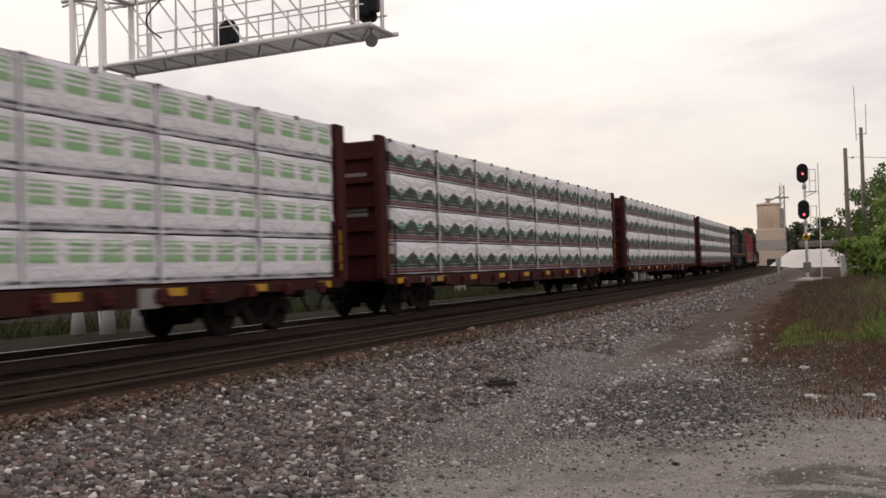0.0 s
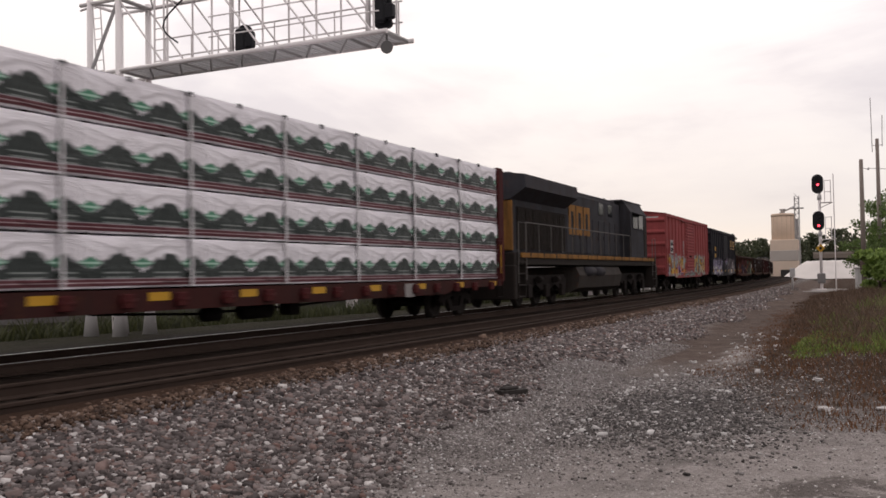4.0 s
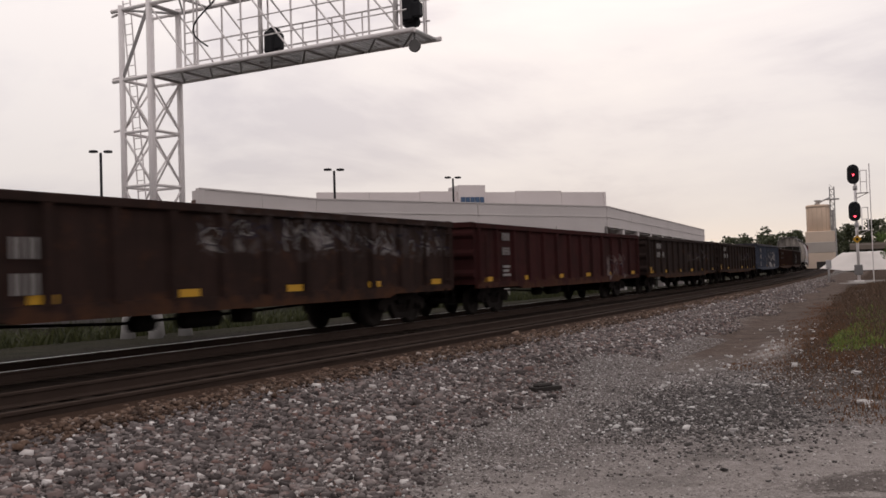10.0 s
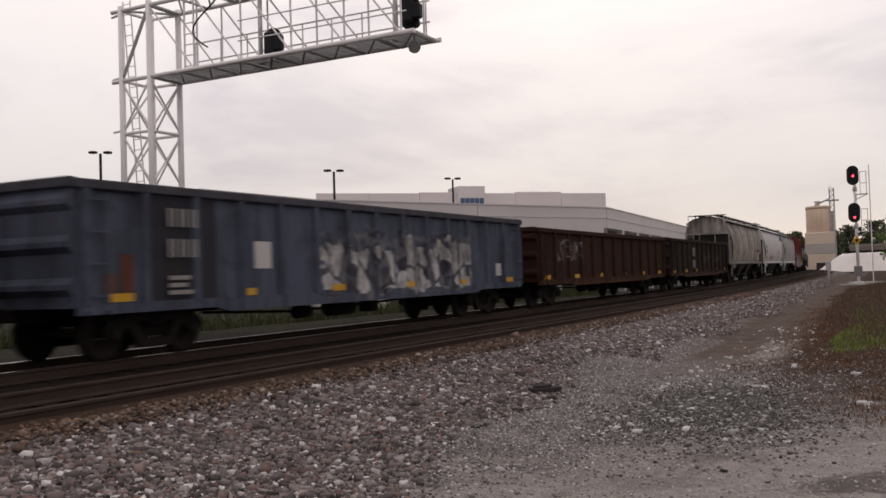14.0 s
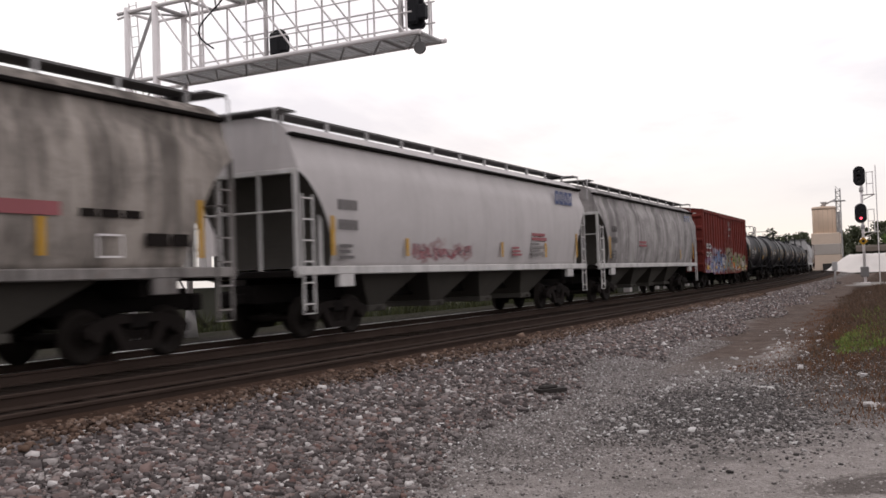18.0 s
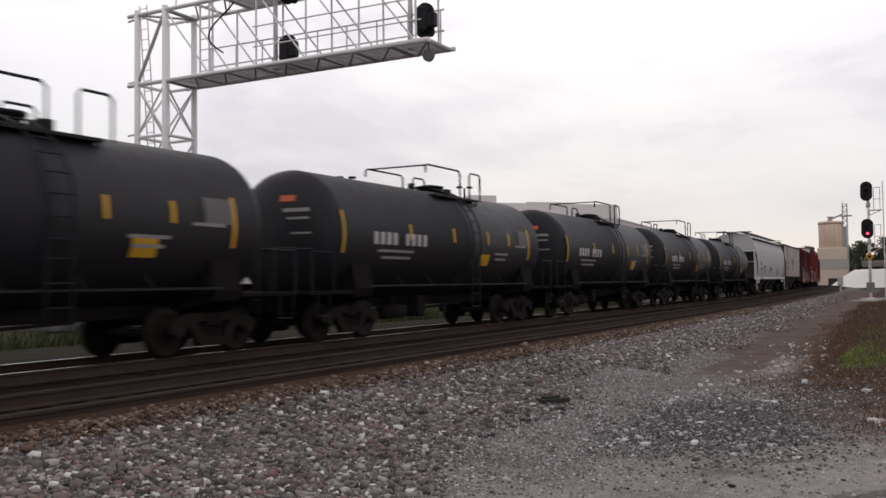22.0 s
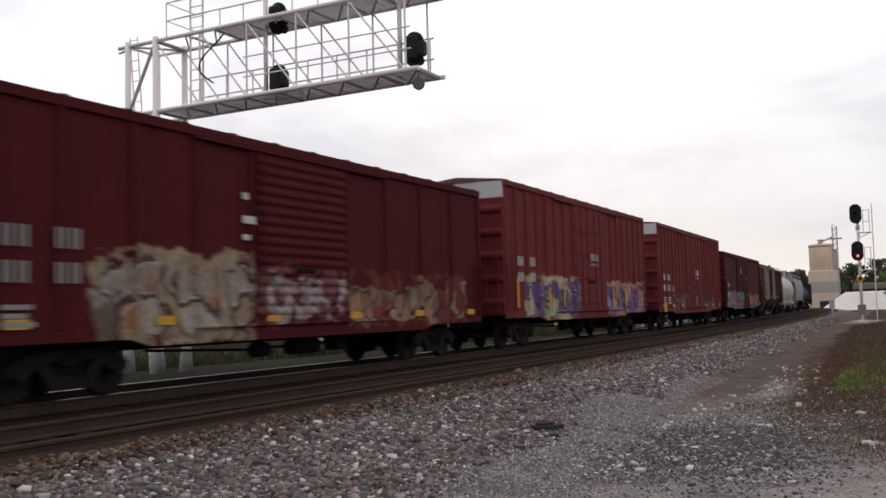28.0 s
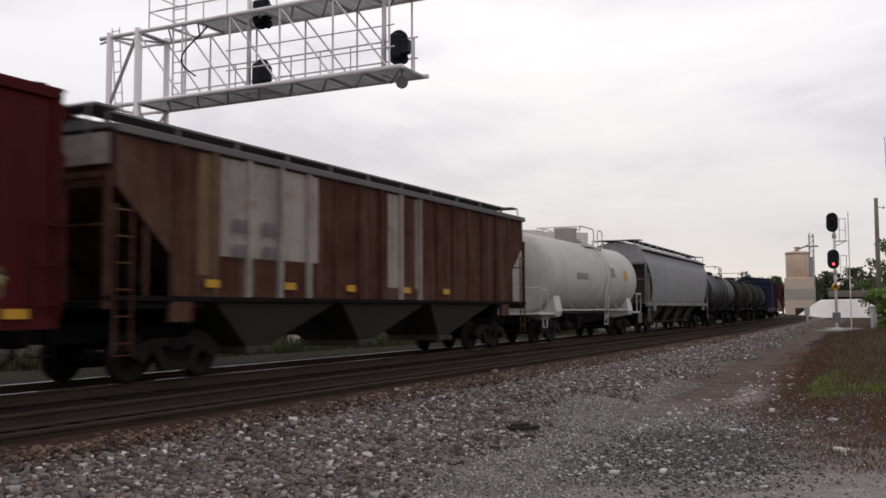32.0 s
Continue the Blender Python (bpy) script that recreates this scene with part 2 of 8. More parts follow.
def paint(name, colour, dirt=0.5, rust=0.3, rough=0.6, dirt_colour=(0.022, 0.017, 0.015), rust_colour=(0.13, 0.05, 0.022), sprays=(), fade=0.25, streak=0.6, runs=3.1, spec=0.08, sill_rust=None, top_runs=None):
    """Weathered car paint: fading, road dirt, runs of rust and grime, and spray paint over it.
    sill_rust: height to which rust has crept up; top_runs: (z0, z1) over which black runs fade in upwards."""
    m, N, L, b = shader(name, rough, 0.0, spec)
    tc = N("ShaderNodeTexCoord")
    vec = tc.outputs["Object"]
    big = grain(N, L, vec, 0.55, 4, 0.6, (1, 1, 1))
    col = blend(N, L, calc(N, L, "MULTIPLY", big, fade * 2), rgb(colour), rgb([min(1, c * 1.3 + 0.006) for c in colour]))
    for s in sprays:
        col = sprayed(N, L, vec, col, s)
    run_n = grain(N, L, vec, 1.0, 6, 0.68, (runs, runs, runs * 0.09), 0.5)
    run_f = steps(N, L, run_n, (0.46, (0, 0, 0)), (0.6, (0.75, 0.75, 0.75)), (0.7, (1, 1, 1)))
    blot = steps(N, L, grain(N, L, vec, 0.9, 6, 0.68, (1, 1, 1.3), 0.7), (0.45, (0, 0, 0)), (0.62, (1, 1, 1)))
    col = blend(N, L, calc(N, L, "MULTIPLY", blot, dirt * 0.42), col, rgb(dirt_colour))
    if top_runs or sill_rust:
        zz = N("ShaderNodeSeparateXYZ")
        L(vec, zz.inputs[0])
    if top_runs:
        up = N("ShaderNodeMapRange")
        up.inputs["From Min"].default_value, up.inputs["From Max"].default_value = top_runs
        L(calc(N, L, "ADD", zz.outputs["Z"], calc(N, L, "MULTIPLY", calc(N, L, "SUBTRACT", grain(N, L, vec, 1.0, 5, 0.65, (2.2, 2.2, 0.15)), 0.5), 5.0)), up.inputs["Value"])
        col = blend(N, L, calc(N, L, "MULTIPLY", up.outputs[0], 0.8), col, rgb(dirt_colour))
    col = blend(N, L, calc(N, L, "MULTIPLY", run_f, streak * dirt * 1.3, True), col, rgb(dirt_colour))
    spots = grain(N, L, vec, 2.6, 7, 0.72)
    spot_f = steps(N, L, spots, (0.56, (0, 0, 0)), (0.68, (1, 1, 1)))
    col = blend(N, L, calc(N, L, "MULTIPLY", spot_f, rust, True), col, rgb(rust_colour))
    if sill_rust:
        low = N("ShaderNodeMapRange")
        low.inputs["From Min"].default_value, low.inputs["From Max"].default_value = sill_rust, sill_rust - 0.25
        L(calc(N, L, "ADD", zz.outputs["Z"], calc(N, L, "MULTIPLY", calc(N, L, "SUBTRACT", grain(N, L, vec, 2.3, 6, 0.72), 0.5), 1.6)), low.inputs["Value"])
        col = blend(N, L, calc(N, L, "MULTIPLY", low.outputs[0], 0.8), col, rgb(rust_colour))
    fine = grain(N, L, vec, 14, 4, 0.7)
    col = blend(N, L, calc(N, L, "MULTIPLY", fine, dirt * 0.3), col, rgb(dirt_colour, 0.7))
    L(col, b.inputs["Base Color"])
    L(calc(N, L, "ADD", calc(N, L, "MULTIPLY", spots, 0.3), rough + 0.02), b.inputs["Roughness"])
    bumped(N, L, b, blend(N, L, 0.35, grain(N, L, vec, 1.3, 2), fine), 0.25, 0.03)
    return m


def plain(name, colour, rough=0.8, metal=0.0, vary=0.35, scale=3.0, bump=0.25, by_piece=0.0, spec=0.25):
    """A rough surface with stains at two scales."""
    m, N, L, b = shader(name, rough, metal, spec)
    tc = N("ShaderNodeTexCoord")
    vec = tc.outputs["Object"]
    big, fine = grain(N, L, vec, scale * 0.25, 4), grain(N, L, vec, scale * 6, 5, 0.7)
    col = blend(N, L, big, rgb(colour, 1 - vary), rgb([min(1, c * (1 + vary)) for c in colour]))
    col = blend(N, L, calc(N, L, "MULTIPLY", fine, vary * 0.9), col, rgb(colour, 0.45))
    if by_piece:
        oi = N("ShaderNodeObjectInfo")
        col = blend(N, L, calc(N, L, "MULTIPLY", oi.outputs["Random"], by_piece), col, rgb(colour, 0.4))
    L(col, b.inputs["Base Color"])
    bumped(N, L, b, fine, bump, 0.02)
    return m


def glow(name, colour, strength):
    m, N, L, b = shader(name, 0.4)
    b.inputs["Base Color"].default_value = rgb(colour, 0.5)
    b.inputs["Emission Color"].default_value, b.inputs["Emission Strength"].default_value = rgb(colour), strength
    return m


STEEL_DARK = plain("truck_steel", (0.016, 0.0125, 0.0115), 0.85, 0.0, 0.4, 4, spec=0.08)
# UNDER is grime below the cars and the painted shadow line on hopper roofs
UNDER = plain("underframe_grime_and_shade", (0.012, 0.01, 0.0095), 0.9, 0.0, 0.4, 3, spec=0.06)
WHEEL = plain("wheel_steel", (0.017, 0.0135, 0.012), 0.8, 0.0, 0.3, 6, spec=0.1)
RAIL_SIDE = plain("rusty_rail", (0.05, 0.035, 0.029), 0.85, 0.0, 0.35, 5, spec=0.05)
RAIL_TOP = plain("worn_rail_head", (0.5, 0.5, 0.5), 0.28, 1.0, 0.15, 5, 0.05)
TIE = plain("creosoted_tie", (0.034, 0.025, 0.02), 0.95, 0.0, 0.45, 4, 0.5, 0.5, 0.05)
GALV = plain("galvanised_steel", (0.74, 0.7, 0.7), 0.55, 0.1, 0.12, 2, 0.1)
GALV_DULL = plain("dull_galvanised_steel", (0.42, 0.41, 0.41), 0.6, 0.15, 0.2, 2, 0.1)
BLACK = plain("black_enamel", (0.014, 0.014, 0.017), 0.55, 0.0, 0.3, 4, 0.1, spec=0.15)
YELLOW = plain("yellow_reflective_tape", (0.5, 0.27, 0.02), 0.5, 0.0, 0.3, 4, 0.05)
WHITE = plain("white_stencil_paint", (0.45, 0.43, 0.42), 0.7, 0.0, 0.25, 5, 0.05)
GREY_MARK = plain("faded_stencil_paint", (0.24, 0.225, 0.22), 0.75, 0.0, 0.3, 5, 0.05)
CONCRETE = plain("cast_concrete", (0.56, 0.515, 0.51), 0.88, 0.0, 0.14, 0.8, 0.15)
CONCRETE_WARM = plain("buff_concrete", (0.68, 0.52, 0.4), 0.9, 0.0, 0.2, 0.6, 0.15)
# near-black colour that stands in for the shade inside openings
OPENING_SHADE = plain("painted_opening_shade", (0.04, 0.037, 0.035), 0.9, 0.0, 0.3, 1)


# ---- mesh building ----
def box(bm, x0, x1, y0, y1, z0, z1):
    v = [bm.verts.new((x, y, z)) for x in (x0, x1) for y in (y0, y1) for z in (z0, z1)]
    for f in ((0, 1, 3, 2), (4, 6, 7, 5), (0, 4, 5, 1), (2, 3, 7, 6), (0, 2, 6, 4), (1, 5, 7, 3)):
        bm.faces.new([v[i] for i in f])


def soft_box(bm, x0, x1, y0, y1, z0, z1, r=0.02, seg=1):
    b2 = bmesh.new()
    box(b2, x0, x1, y0, y1, z0, z1)
    bmesh.ops.bevel(b2, geom=b2.edges[:], offset=r, segments=seg, affect="EDGES", profile=0.5)
    merge(bm, b2)


def merge(bm, b2):
    vs = {v: bm.verts.new(v.co) for v in b2.verts}
    for f in b2.faces:
        try:
            bm.faces.new([vs[v] for v in f.verts]).smooth = f.smooth
        except ValueError:
            pass
    b2.free()


def prism(bm, pts, a0, a1, axis="x"):
    """A polygon drawn across an axis, pushed along it from a0 to a1. Points: (y, z), (x, z) or (x, y)."""
    def put(a, p):
        return {"x": (a, p[0], p[1]), "y": (p[0], a, p[1]), "z": (p[0], p[1], a)}[axis]
    lo, hi = [bm.verts.new(put(a0, p)) for p in pts], [bm.verts.new(put(a1, p)) for p in pts]
    n = len(pts)
    for i in range(n):
        bm.faces.new((lo[i], lo[(i + 1) % n], hi[(i + 1) % n], hi[i]))
    bm.faces.new(lo)
    bm.faces.new(hi)


def rod(bm, a, b, r, seg=6, r2=None):
    a, b = Vector(a), Vector(b)
    q = (b - a).to_track_quat("Z", "Y")
    rings = []
    for p, rr in ((a, r), (b, r if r2 is None else r2)):
        rings.append([bm.verts.new(p + q @ Vector((rr * math.cos(i * math.tau / seg), rr * math.sin(i * math.tau / seg), 0))) for i in range(seg)])
    for i in range(seg):
        f = bm.faces.new((rings[0][i], rings[0][(i + 1) % seg], rings[1][(i + 1) % seg], rings[1][i]))
        f.smooth = seg > 6
    bm.faces.new(rings[0][::-1])
    bm.faces.new(rings[1])


def pipe(bm, pts, r, seg=6):
    """One bent tube through the points."""
    pts = [Vector(p) for p in pts]
    rings, q = [], None
    for i, p in enumerate(pts):
        d = (pts[min(i + 1, len(pts) - 1)] - pts[max(i - 1, 0)]).normalized()
        if q is None:
            q = d.to_track_quat("Z", "Y")
        else:
            q = (q @ Vector((0, 0, 1))).rotation_difference(d) @ q
        rings.append([bm.verts.new(p + q @ Vector((r * math.cos(k * math.tau / seg), r * math.sin(k * math.tau / seg), 0))) for k in range(seg)])
    for a, b in zip(rings, rings[1:]):
        for k in range(seg):
            bm.faces.new((a[k], a[(k + 1) % seg], b[(k + 1) % seg], b[k]))
    bm.faces.new(rings[0][::-1])
    bm.faces.new(rings[-1])


def turned(bm, prof, seg=24, axis="x", at=(0, 0, 0)):
    """A profile of (along, radius) turned round an axis through at."""
    rings = []
    for a, r in prof:
        ring = []
        for i in range(seg):
            c, s = r * math.cos(i * math.tau / seg), r * math.sin(i * math.tau / seg)
            p = {"x": (a, c, s), "y": (c, a, s), "z": (c, s, a)}[axis]
            ring.append(bm.verts.new((p[0] + at[0], p[1] + at[1], p[2] + at[2])))
        rings.append(ring)
    for r0, r1 in zip(rings, rings[1:]):
        for i in range(seg):
            bm.faces.new((r0[i], r0[(i + 1) % seg], r1[(i + 1) % seg], r1[i])).smooth = True
    bm.faces.new(rings[0][::-1])
    bm.faces.new(rings[-1])


def to_mesh(name, bm, material):
    bmesh.ops.recalc_face_normals(bm, faces=bm.faces[:])
    me = bpy.data.meshes.new(name)
    bm.to_mesh(me)
    bm.free()
    me.materials.append(material)
    return me


def part(name, bm, material, parent, label="", at=None):
    """Links a bmesh (or a ready mesh) as one part under a thing or a part."""
    me = to_mesh(name, bm, material) if isinstance(bm, bmesh.types.BMesh) else bm
    ob = new(name, me)
    ob.parent = parent
    if at is not None:
        ob.matrix_basis = at
    if label:
        ob["label"] = label
    return ob


def thing(name, label, category, group="", m=None, kind=""):
    ob = new(name)
    ob.empty_display_size = 0.5
    if m is not None:
        ob.matrix_basis = m
    return tagged(ob, label, category, group, kind)


def solid(name, fn, material, parent, label="", at=None):
    """A part whose mesh fn draws into a fresh bmesh."""
    bm = bmesh.new()
    fn(bm)
    return part(name, bm, material, parent, label, at)


STORE = {}


def stock(key, fn, material):
    """One mesh per key, shared by all alike parts."""
    if key not in STORE:
        bm = bmesh.new()
        fn(bm)
        STORE[key] = to_mesh(key, bm, material)
    return STORE[key]


# ---- ground and tracks ----
def smooth(a, b, v):
    t = min(1.0, max(0.0, (v - a) / (b - a)))
    return t * t * (3 - 2 * t)


def bend_y(x, base):
    """Side position at x of a line that runs base metres from the camera and follows the curve."""
    return base + (max(0.0, x - BEND) ** 2) / (2 * RADIUS)


def ground_z(x, y):
    """Height of the ground: ballast shoulder, yard, weedy bank and the lower land beyond the tracks."""
    d = y - bend_y(x, 0.0) if x < 700 else y - bend_y(700, 0.0)
    z = -0.46 + 0.4 * smooth(3.4, 7.5, d)
    z += 0.25 * smooth(35, 75, x) * (1 - smooth(4, 7.4, d))
    z += 0.35 * smooth(3.4, -0.8, d - 0.05 * x) * smooth(11, 17, x) * (1 - smooth(60, 90, x))
    z += -0.27 * smooth(7.3, 7.6, d) + 0.14 * smooth(15.0, 15.8, d) - 0.5 * smooth(20, 27, d)
    z += (grade(max(0.0, min(x, 700.0))) - 0.09) * smooth(2.5, 7.0, d) * (1 - smooth(16, 22, d))
    near = 1 - smooth(7.2, 7.6, d)
    z += near * (0.035 * noise.noise((x * 0.35, y * 0.35, 0)) + 0.015 * noise.noise((x * 1.7, y * 1.7, 3)))
    return z


def strip_coords(stops):
    out = [stops[0][0]]
    for (a, _), (b, n) in zip(stops, stops[1:]):
        out += [a + (b - a) * (i + 1) / n for i in range(n)]
    return out


def make_ground():
    xs = strip_coords([(-2500, 0), (-300, 6), (-20, 14), (0, 14), (45, 110), (120, 50), (700, 40), (3000, 8)])
    ys = strip_coords([(-2500, 0), (-200, 6), (-12, 14), (-2, 16), (16, 96), (24, 20), (120, 24), (600, 8), (2500, 4)])
    verts, faces = [], []
    for x in xs:
        for y in ys:
            verts.append((x, y + (bend_y(min(x, 700), 0.0) if abs(y) < 120 else 0.0), 0))
    verts = [(x, y, ground_z(x, y) - (0.2 if abs(x) > 900 or abs(y) > 500 else 0)) for x, y, _ in verts]
    n = len(ys)
    for i in range(len(xs) - 1):
        for j in range(n - 1):
            faces.append((i * n + j, (i + 1) * n + j, (i + 1) * n + j + 1, i * n + j + 1))
    me = bpy.data.meshes.new("ground")
    me.from_pydata(verts, [], faces)
    for p in me.polygons:
        p.use_smooth = True
    m, N, L, b = shader("gravel_and_dirt", 0.95, 0, 0.05)
    tc = N("ShaderNodeTexCoord")
    vec = tc.outputs["Object"]
    sp = N("ShaderNodeSeparateXYZ")
    L(vec, sp.inputs[0])
    pebbles = N("ShaderNodeTexVoronoi")
    pebbles.inputs["Scale"].default_value = 34
    L(vec, pebbles.inputs["Vector"])
    pv = N("ShaderNodeSeparateColor")
    L(pebbles.outputs["Color"], pv.inputs[0])
    stone = steps(N, L, pv.outputs["Red"], (0.0, (0.081, 0.0713, 0.068)), (0.5, (0.227, 0.2, 0.194)), (0.85, (0.406, 0.373, 0.36)), (1.0, (0.745, 0.713, 0.713)))
    # gaps between pebbles darkened in colour, standing in for shade
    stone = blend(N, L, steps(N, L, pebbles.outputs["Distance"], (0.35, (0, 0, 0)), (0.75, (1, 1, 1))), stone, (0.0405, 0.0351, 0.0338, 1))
    chips = N("ShaderNodeTexVoronoi")
    chips.inputs["Scale"].default_value = 75
    L(vec, chips.inputs["Vector"])
    cv = N("ShaderNodeSeparateColor")
    L(chips.outputs["Color"], cv.inputs[0])
    fine = steps(N, L, cv.outputs["Red"], (0.0, (0.0832, 0.0734, 0.0706)), (0.5, (0.236, 0.211, 0.204)), (0.9, (0.388, 0.356, 0.346)), (1.0, (0.693, 0.665, 0.651)))
    # the chips get the same painted dark gaps
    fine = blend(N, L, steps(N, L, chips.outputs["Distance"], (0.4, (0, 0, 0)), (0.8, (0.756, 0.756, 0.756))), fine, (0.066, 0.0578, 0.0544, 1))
    dust = steps(N, L, grain(N, L, vec, 38, 5, 0.75), (0.3, (0.192, 0.17, 0.161)), (0.52, (0.36, 0.326, 0.312)), (0.72, (0.576, 0.534, 0.516)))
    mottle = steps(N, L, grain(N, L, vec, 7.0, 6, 0.75), (0.34, (0, 0, 0)), (0.62, (1, 1, 1)))
    cloud = steps(N, L, grain(N, L, vec, 1.3, 5, 0.65), (0.36, (0, 0, 0)), (0.64, (1, 1, 1)))
    dust = blend(N, L, calc(N, L, "MULTIPLY", mottle, 0.4), dust, (0.11, 0.095, 0.088, 1))
    stone = blend(N, L, calc(N, L, "MULTIPLY", mottle, 0.5), stone, (0.05, 0.042, 0.04, 1))
    fine = blend(N, L, calc(N, L, "MULTIPLY", mottle, 0.5), fine, (0.1, 0.088, 0.083, 1))
    fine = blend(N, L, calc(N, L, "MULTIPLY", cloud, 0.45), fine, dust)
    patch = grain(N, L, vec, 0.33, 5, 0.6, None, 0.6)
    ragged = calc(N, L, "SUBTRACT", grain(N, L, vec, 1.1, 6, 0.68, None, 0.8), 0.5)
    X, Y = sp.outputs["X"], sp.outputs["Y"]
    yw = calc(N, L, "ADD", Y, calc(N, L, "MULTIPLY", ragged, 3.2))
    xw = calc(N, L, "ADD", X, calc(N, L, "MULTIPLY", ragged, 5.0))
    def ramp(v, lo, hi):
        r = N("ShaderNodeMapRange")
        r.inputs["From Min"].default_value, r.inputs["From Max"].default_value = lo, hi
        L(v, r.inputs["Value"])
        return r.outputs[0]
    # coarse stone on the shoulder, finer stone below it, pale trodden dirt where vehicles stand
    foot = calc(N, L, "SUBTRACT", yw, calc(N, L, "MULTIPLY", calc(N, L, "MINIMUM", X, 14.0), 0.2))
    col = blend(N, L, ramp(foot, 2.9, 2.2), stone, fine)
    pale_f = calc(N, L, "MULTIPLY", ramp(calc(N, L, "ADD", xw, calc(N, L, "MULTIPLY", Y, 1.2)), 12.2, 10.4), ramp(yw, 4.2, 3.4))
    col = blend(N, L, calc(N, L, "MULTIPLY", pale_f, 0.85), col, dust)
    # brown earth along the foot of the ballast ahead, darker soil under the weeds
    slant = calc(N, L, "SUBTRACT", calc(N, L, "ADD", Y, calc(N, L, "MULTIPLY", ragged, 1.8)), calc(N, L, "MULTIPLY", X, 0.055))
    earth = steps(N, L, grain(N, L, vec, 2.2, 6, 0.7), (0.3, (0.06, 0.041, 0.034)), (0.55, (0.115, 0.084, 0.07)), (0.75, (0.18, 0.14, 0.12)))
    path_f = calc(N, L, "MULTIPLY", ramp(xw, 14.5, 19.0), ramp(slant, 4.1, 3.3))
    col = blend(N, L, calc(N, L, "MULTIPLY", path_f, 0.88), col, earth)
    tread = calc(N, L, "MULTIPLY", band(N, L, xw, 17.2, 21.2, 0.8), band(N, L, slant, 1.35, 2.1, 0.2))
    col = blend(N, L, calc(N, L, "MULTIPLY", tread, 0.85), col, dust)
    soil = steps(N, L, grain(N, L, vec, 3.0, 6, 0.7), (0.3, (0.022, 0.014, 0.01)), (0.6, (0.06, 0.038, 0.027)))
    soil_f = calc(N, L, "MULTIPLY", ramp(xw, 11.6, 14.0), ramp(slant, 1.75, 1.2))
    col = blend(N, L, calc(N, L, "MULTIPLY", soil_f, 0.9), col, soil)
    # an oily patch in the yard and damp dark streaks
    ex = calc(N, L, "DIVIDE", calc(N, L, "SUBTRACT", xw, 11.4), 2.7)
    ey = calc(N, L, "DIVIDE", calc(N, L, "SUBTRACT", yw, 2.7), 1.35)
    oil = ramp(calc(N, L, "ADD", calc(N, L, "MULTIPLY", ex, ex), calc(N, L, "MULTIPLY", ey, ey)), 1.2, 0.25)
    oil = calc(N, L, "MULTIPLY", oil, steps(N, L, grain(N, L, vec, 2.6, 5, 0.7), (0.36, (0.2, 0.2, 0.2)), (0.56, (1, 1, 1))))
    col = blend(N, L, calc(N, L, "MULTIPLY", oil, 0.7), col, (0.042, 0.041, 0.042, 1))
    damp = calc(N, L, "MULTIPLY", band(N, L, xw, 7.35, 8.0, 0.15), band(N, L, yw, -1.2, 1.1, 0.25))
    col = blend(N, L, calc(N, L, "MULTIPLY", damp, 0.6), col, (0.04, 0.03, 0.026, 1))
    stain = steps(N, L, grain(N, L, vec, 0.9, 4, 0.6, (0.5, 1, 1)), (0.56, (0, 0, 0)), (0.66, (1, 1, 1)))
    col = blend(N, L, calc(N, L, "MULTIPLY", stain, 0.3), col, (0.05, 0.045, 0.042, 1))
    # beyond the tracks: a very dark brown strip of earth, then dull grass
    earth_strip = band(N, L, sp.outputs["Y"], 15.4, 20.4, 0.35)
    col = blend(N, L, earth_strip, col, steps(N, L, grain(N, L, vec, 6, 6, 0.7), (0.3, (0.011, 0.0085, 0.0075)), (0.6, (0.017, 0.0135, 0.012)), (0.8, (0.03, 0.024, 0.021))))
    over = band(N, L, calc(N, L, "ADD", sp.outputs["Y"], calc(N, L, "MULTIPLY", patch, 4.0)), 19.6, 3000, 0.8)
    lawn = steps(N, L, grain(N, L, vec, 1.2, 6, 0.7), (0.35, (0.014, 0.0135, 0.008)), (0.6, (0.026, 0.024, 0.015)))
    col = blend(N, L, over, col, lawn)
    L(col, b.inputs["Base Color"])
    hgt = blend(N, L, ramp(foot, 2.9, 2.2), pebbles.outputs["Distance"], chips.outputs["Distance"])
    bumped(N, L, b, hgt, 0.7, 0.03)
    me.materials.append(m)
    tagged(new("ground", me), "grey gravel yard with brown earth beside the railway", "ground", kind="structure")


def bed_strip(name, inner, outer, z0, z1, material, label, thing_name):
    """A long strip that follows the tracks between two side distances."""
    xs = strip_coords([(-620, 0), (-20, 30), (120, 140), (760, 60)])
    verts, faces = [], []
    for a in xs:
        for k in range(5):
            s = outer + (inner - outer) * k / 4
            x, y, h = on_track(a, TRAIN_Y - s)
            z = grade(a) + z0 + (z1 - z0) * k / 4 + (0.02 * noise.noise((x * 2.1, y * 2.1, 5)) if 0 < k < 4 else 0)
            verts.append((x, y, z))
    for i in range(len(xs) - 1):
        for k in range(4):
            faces.append((i * 5 + k, (i + 1) * 5 + k, (i + 1) * 5 + k + 1, i * 5 + k + 1))
    me = bpy.data.meshes.new(name)
    me.from_pydata(verts, [], faces)
    me.materials.append(material)
    return tagged(new(thing_name, me), label, "ballast", kind="structure")


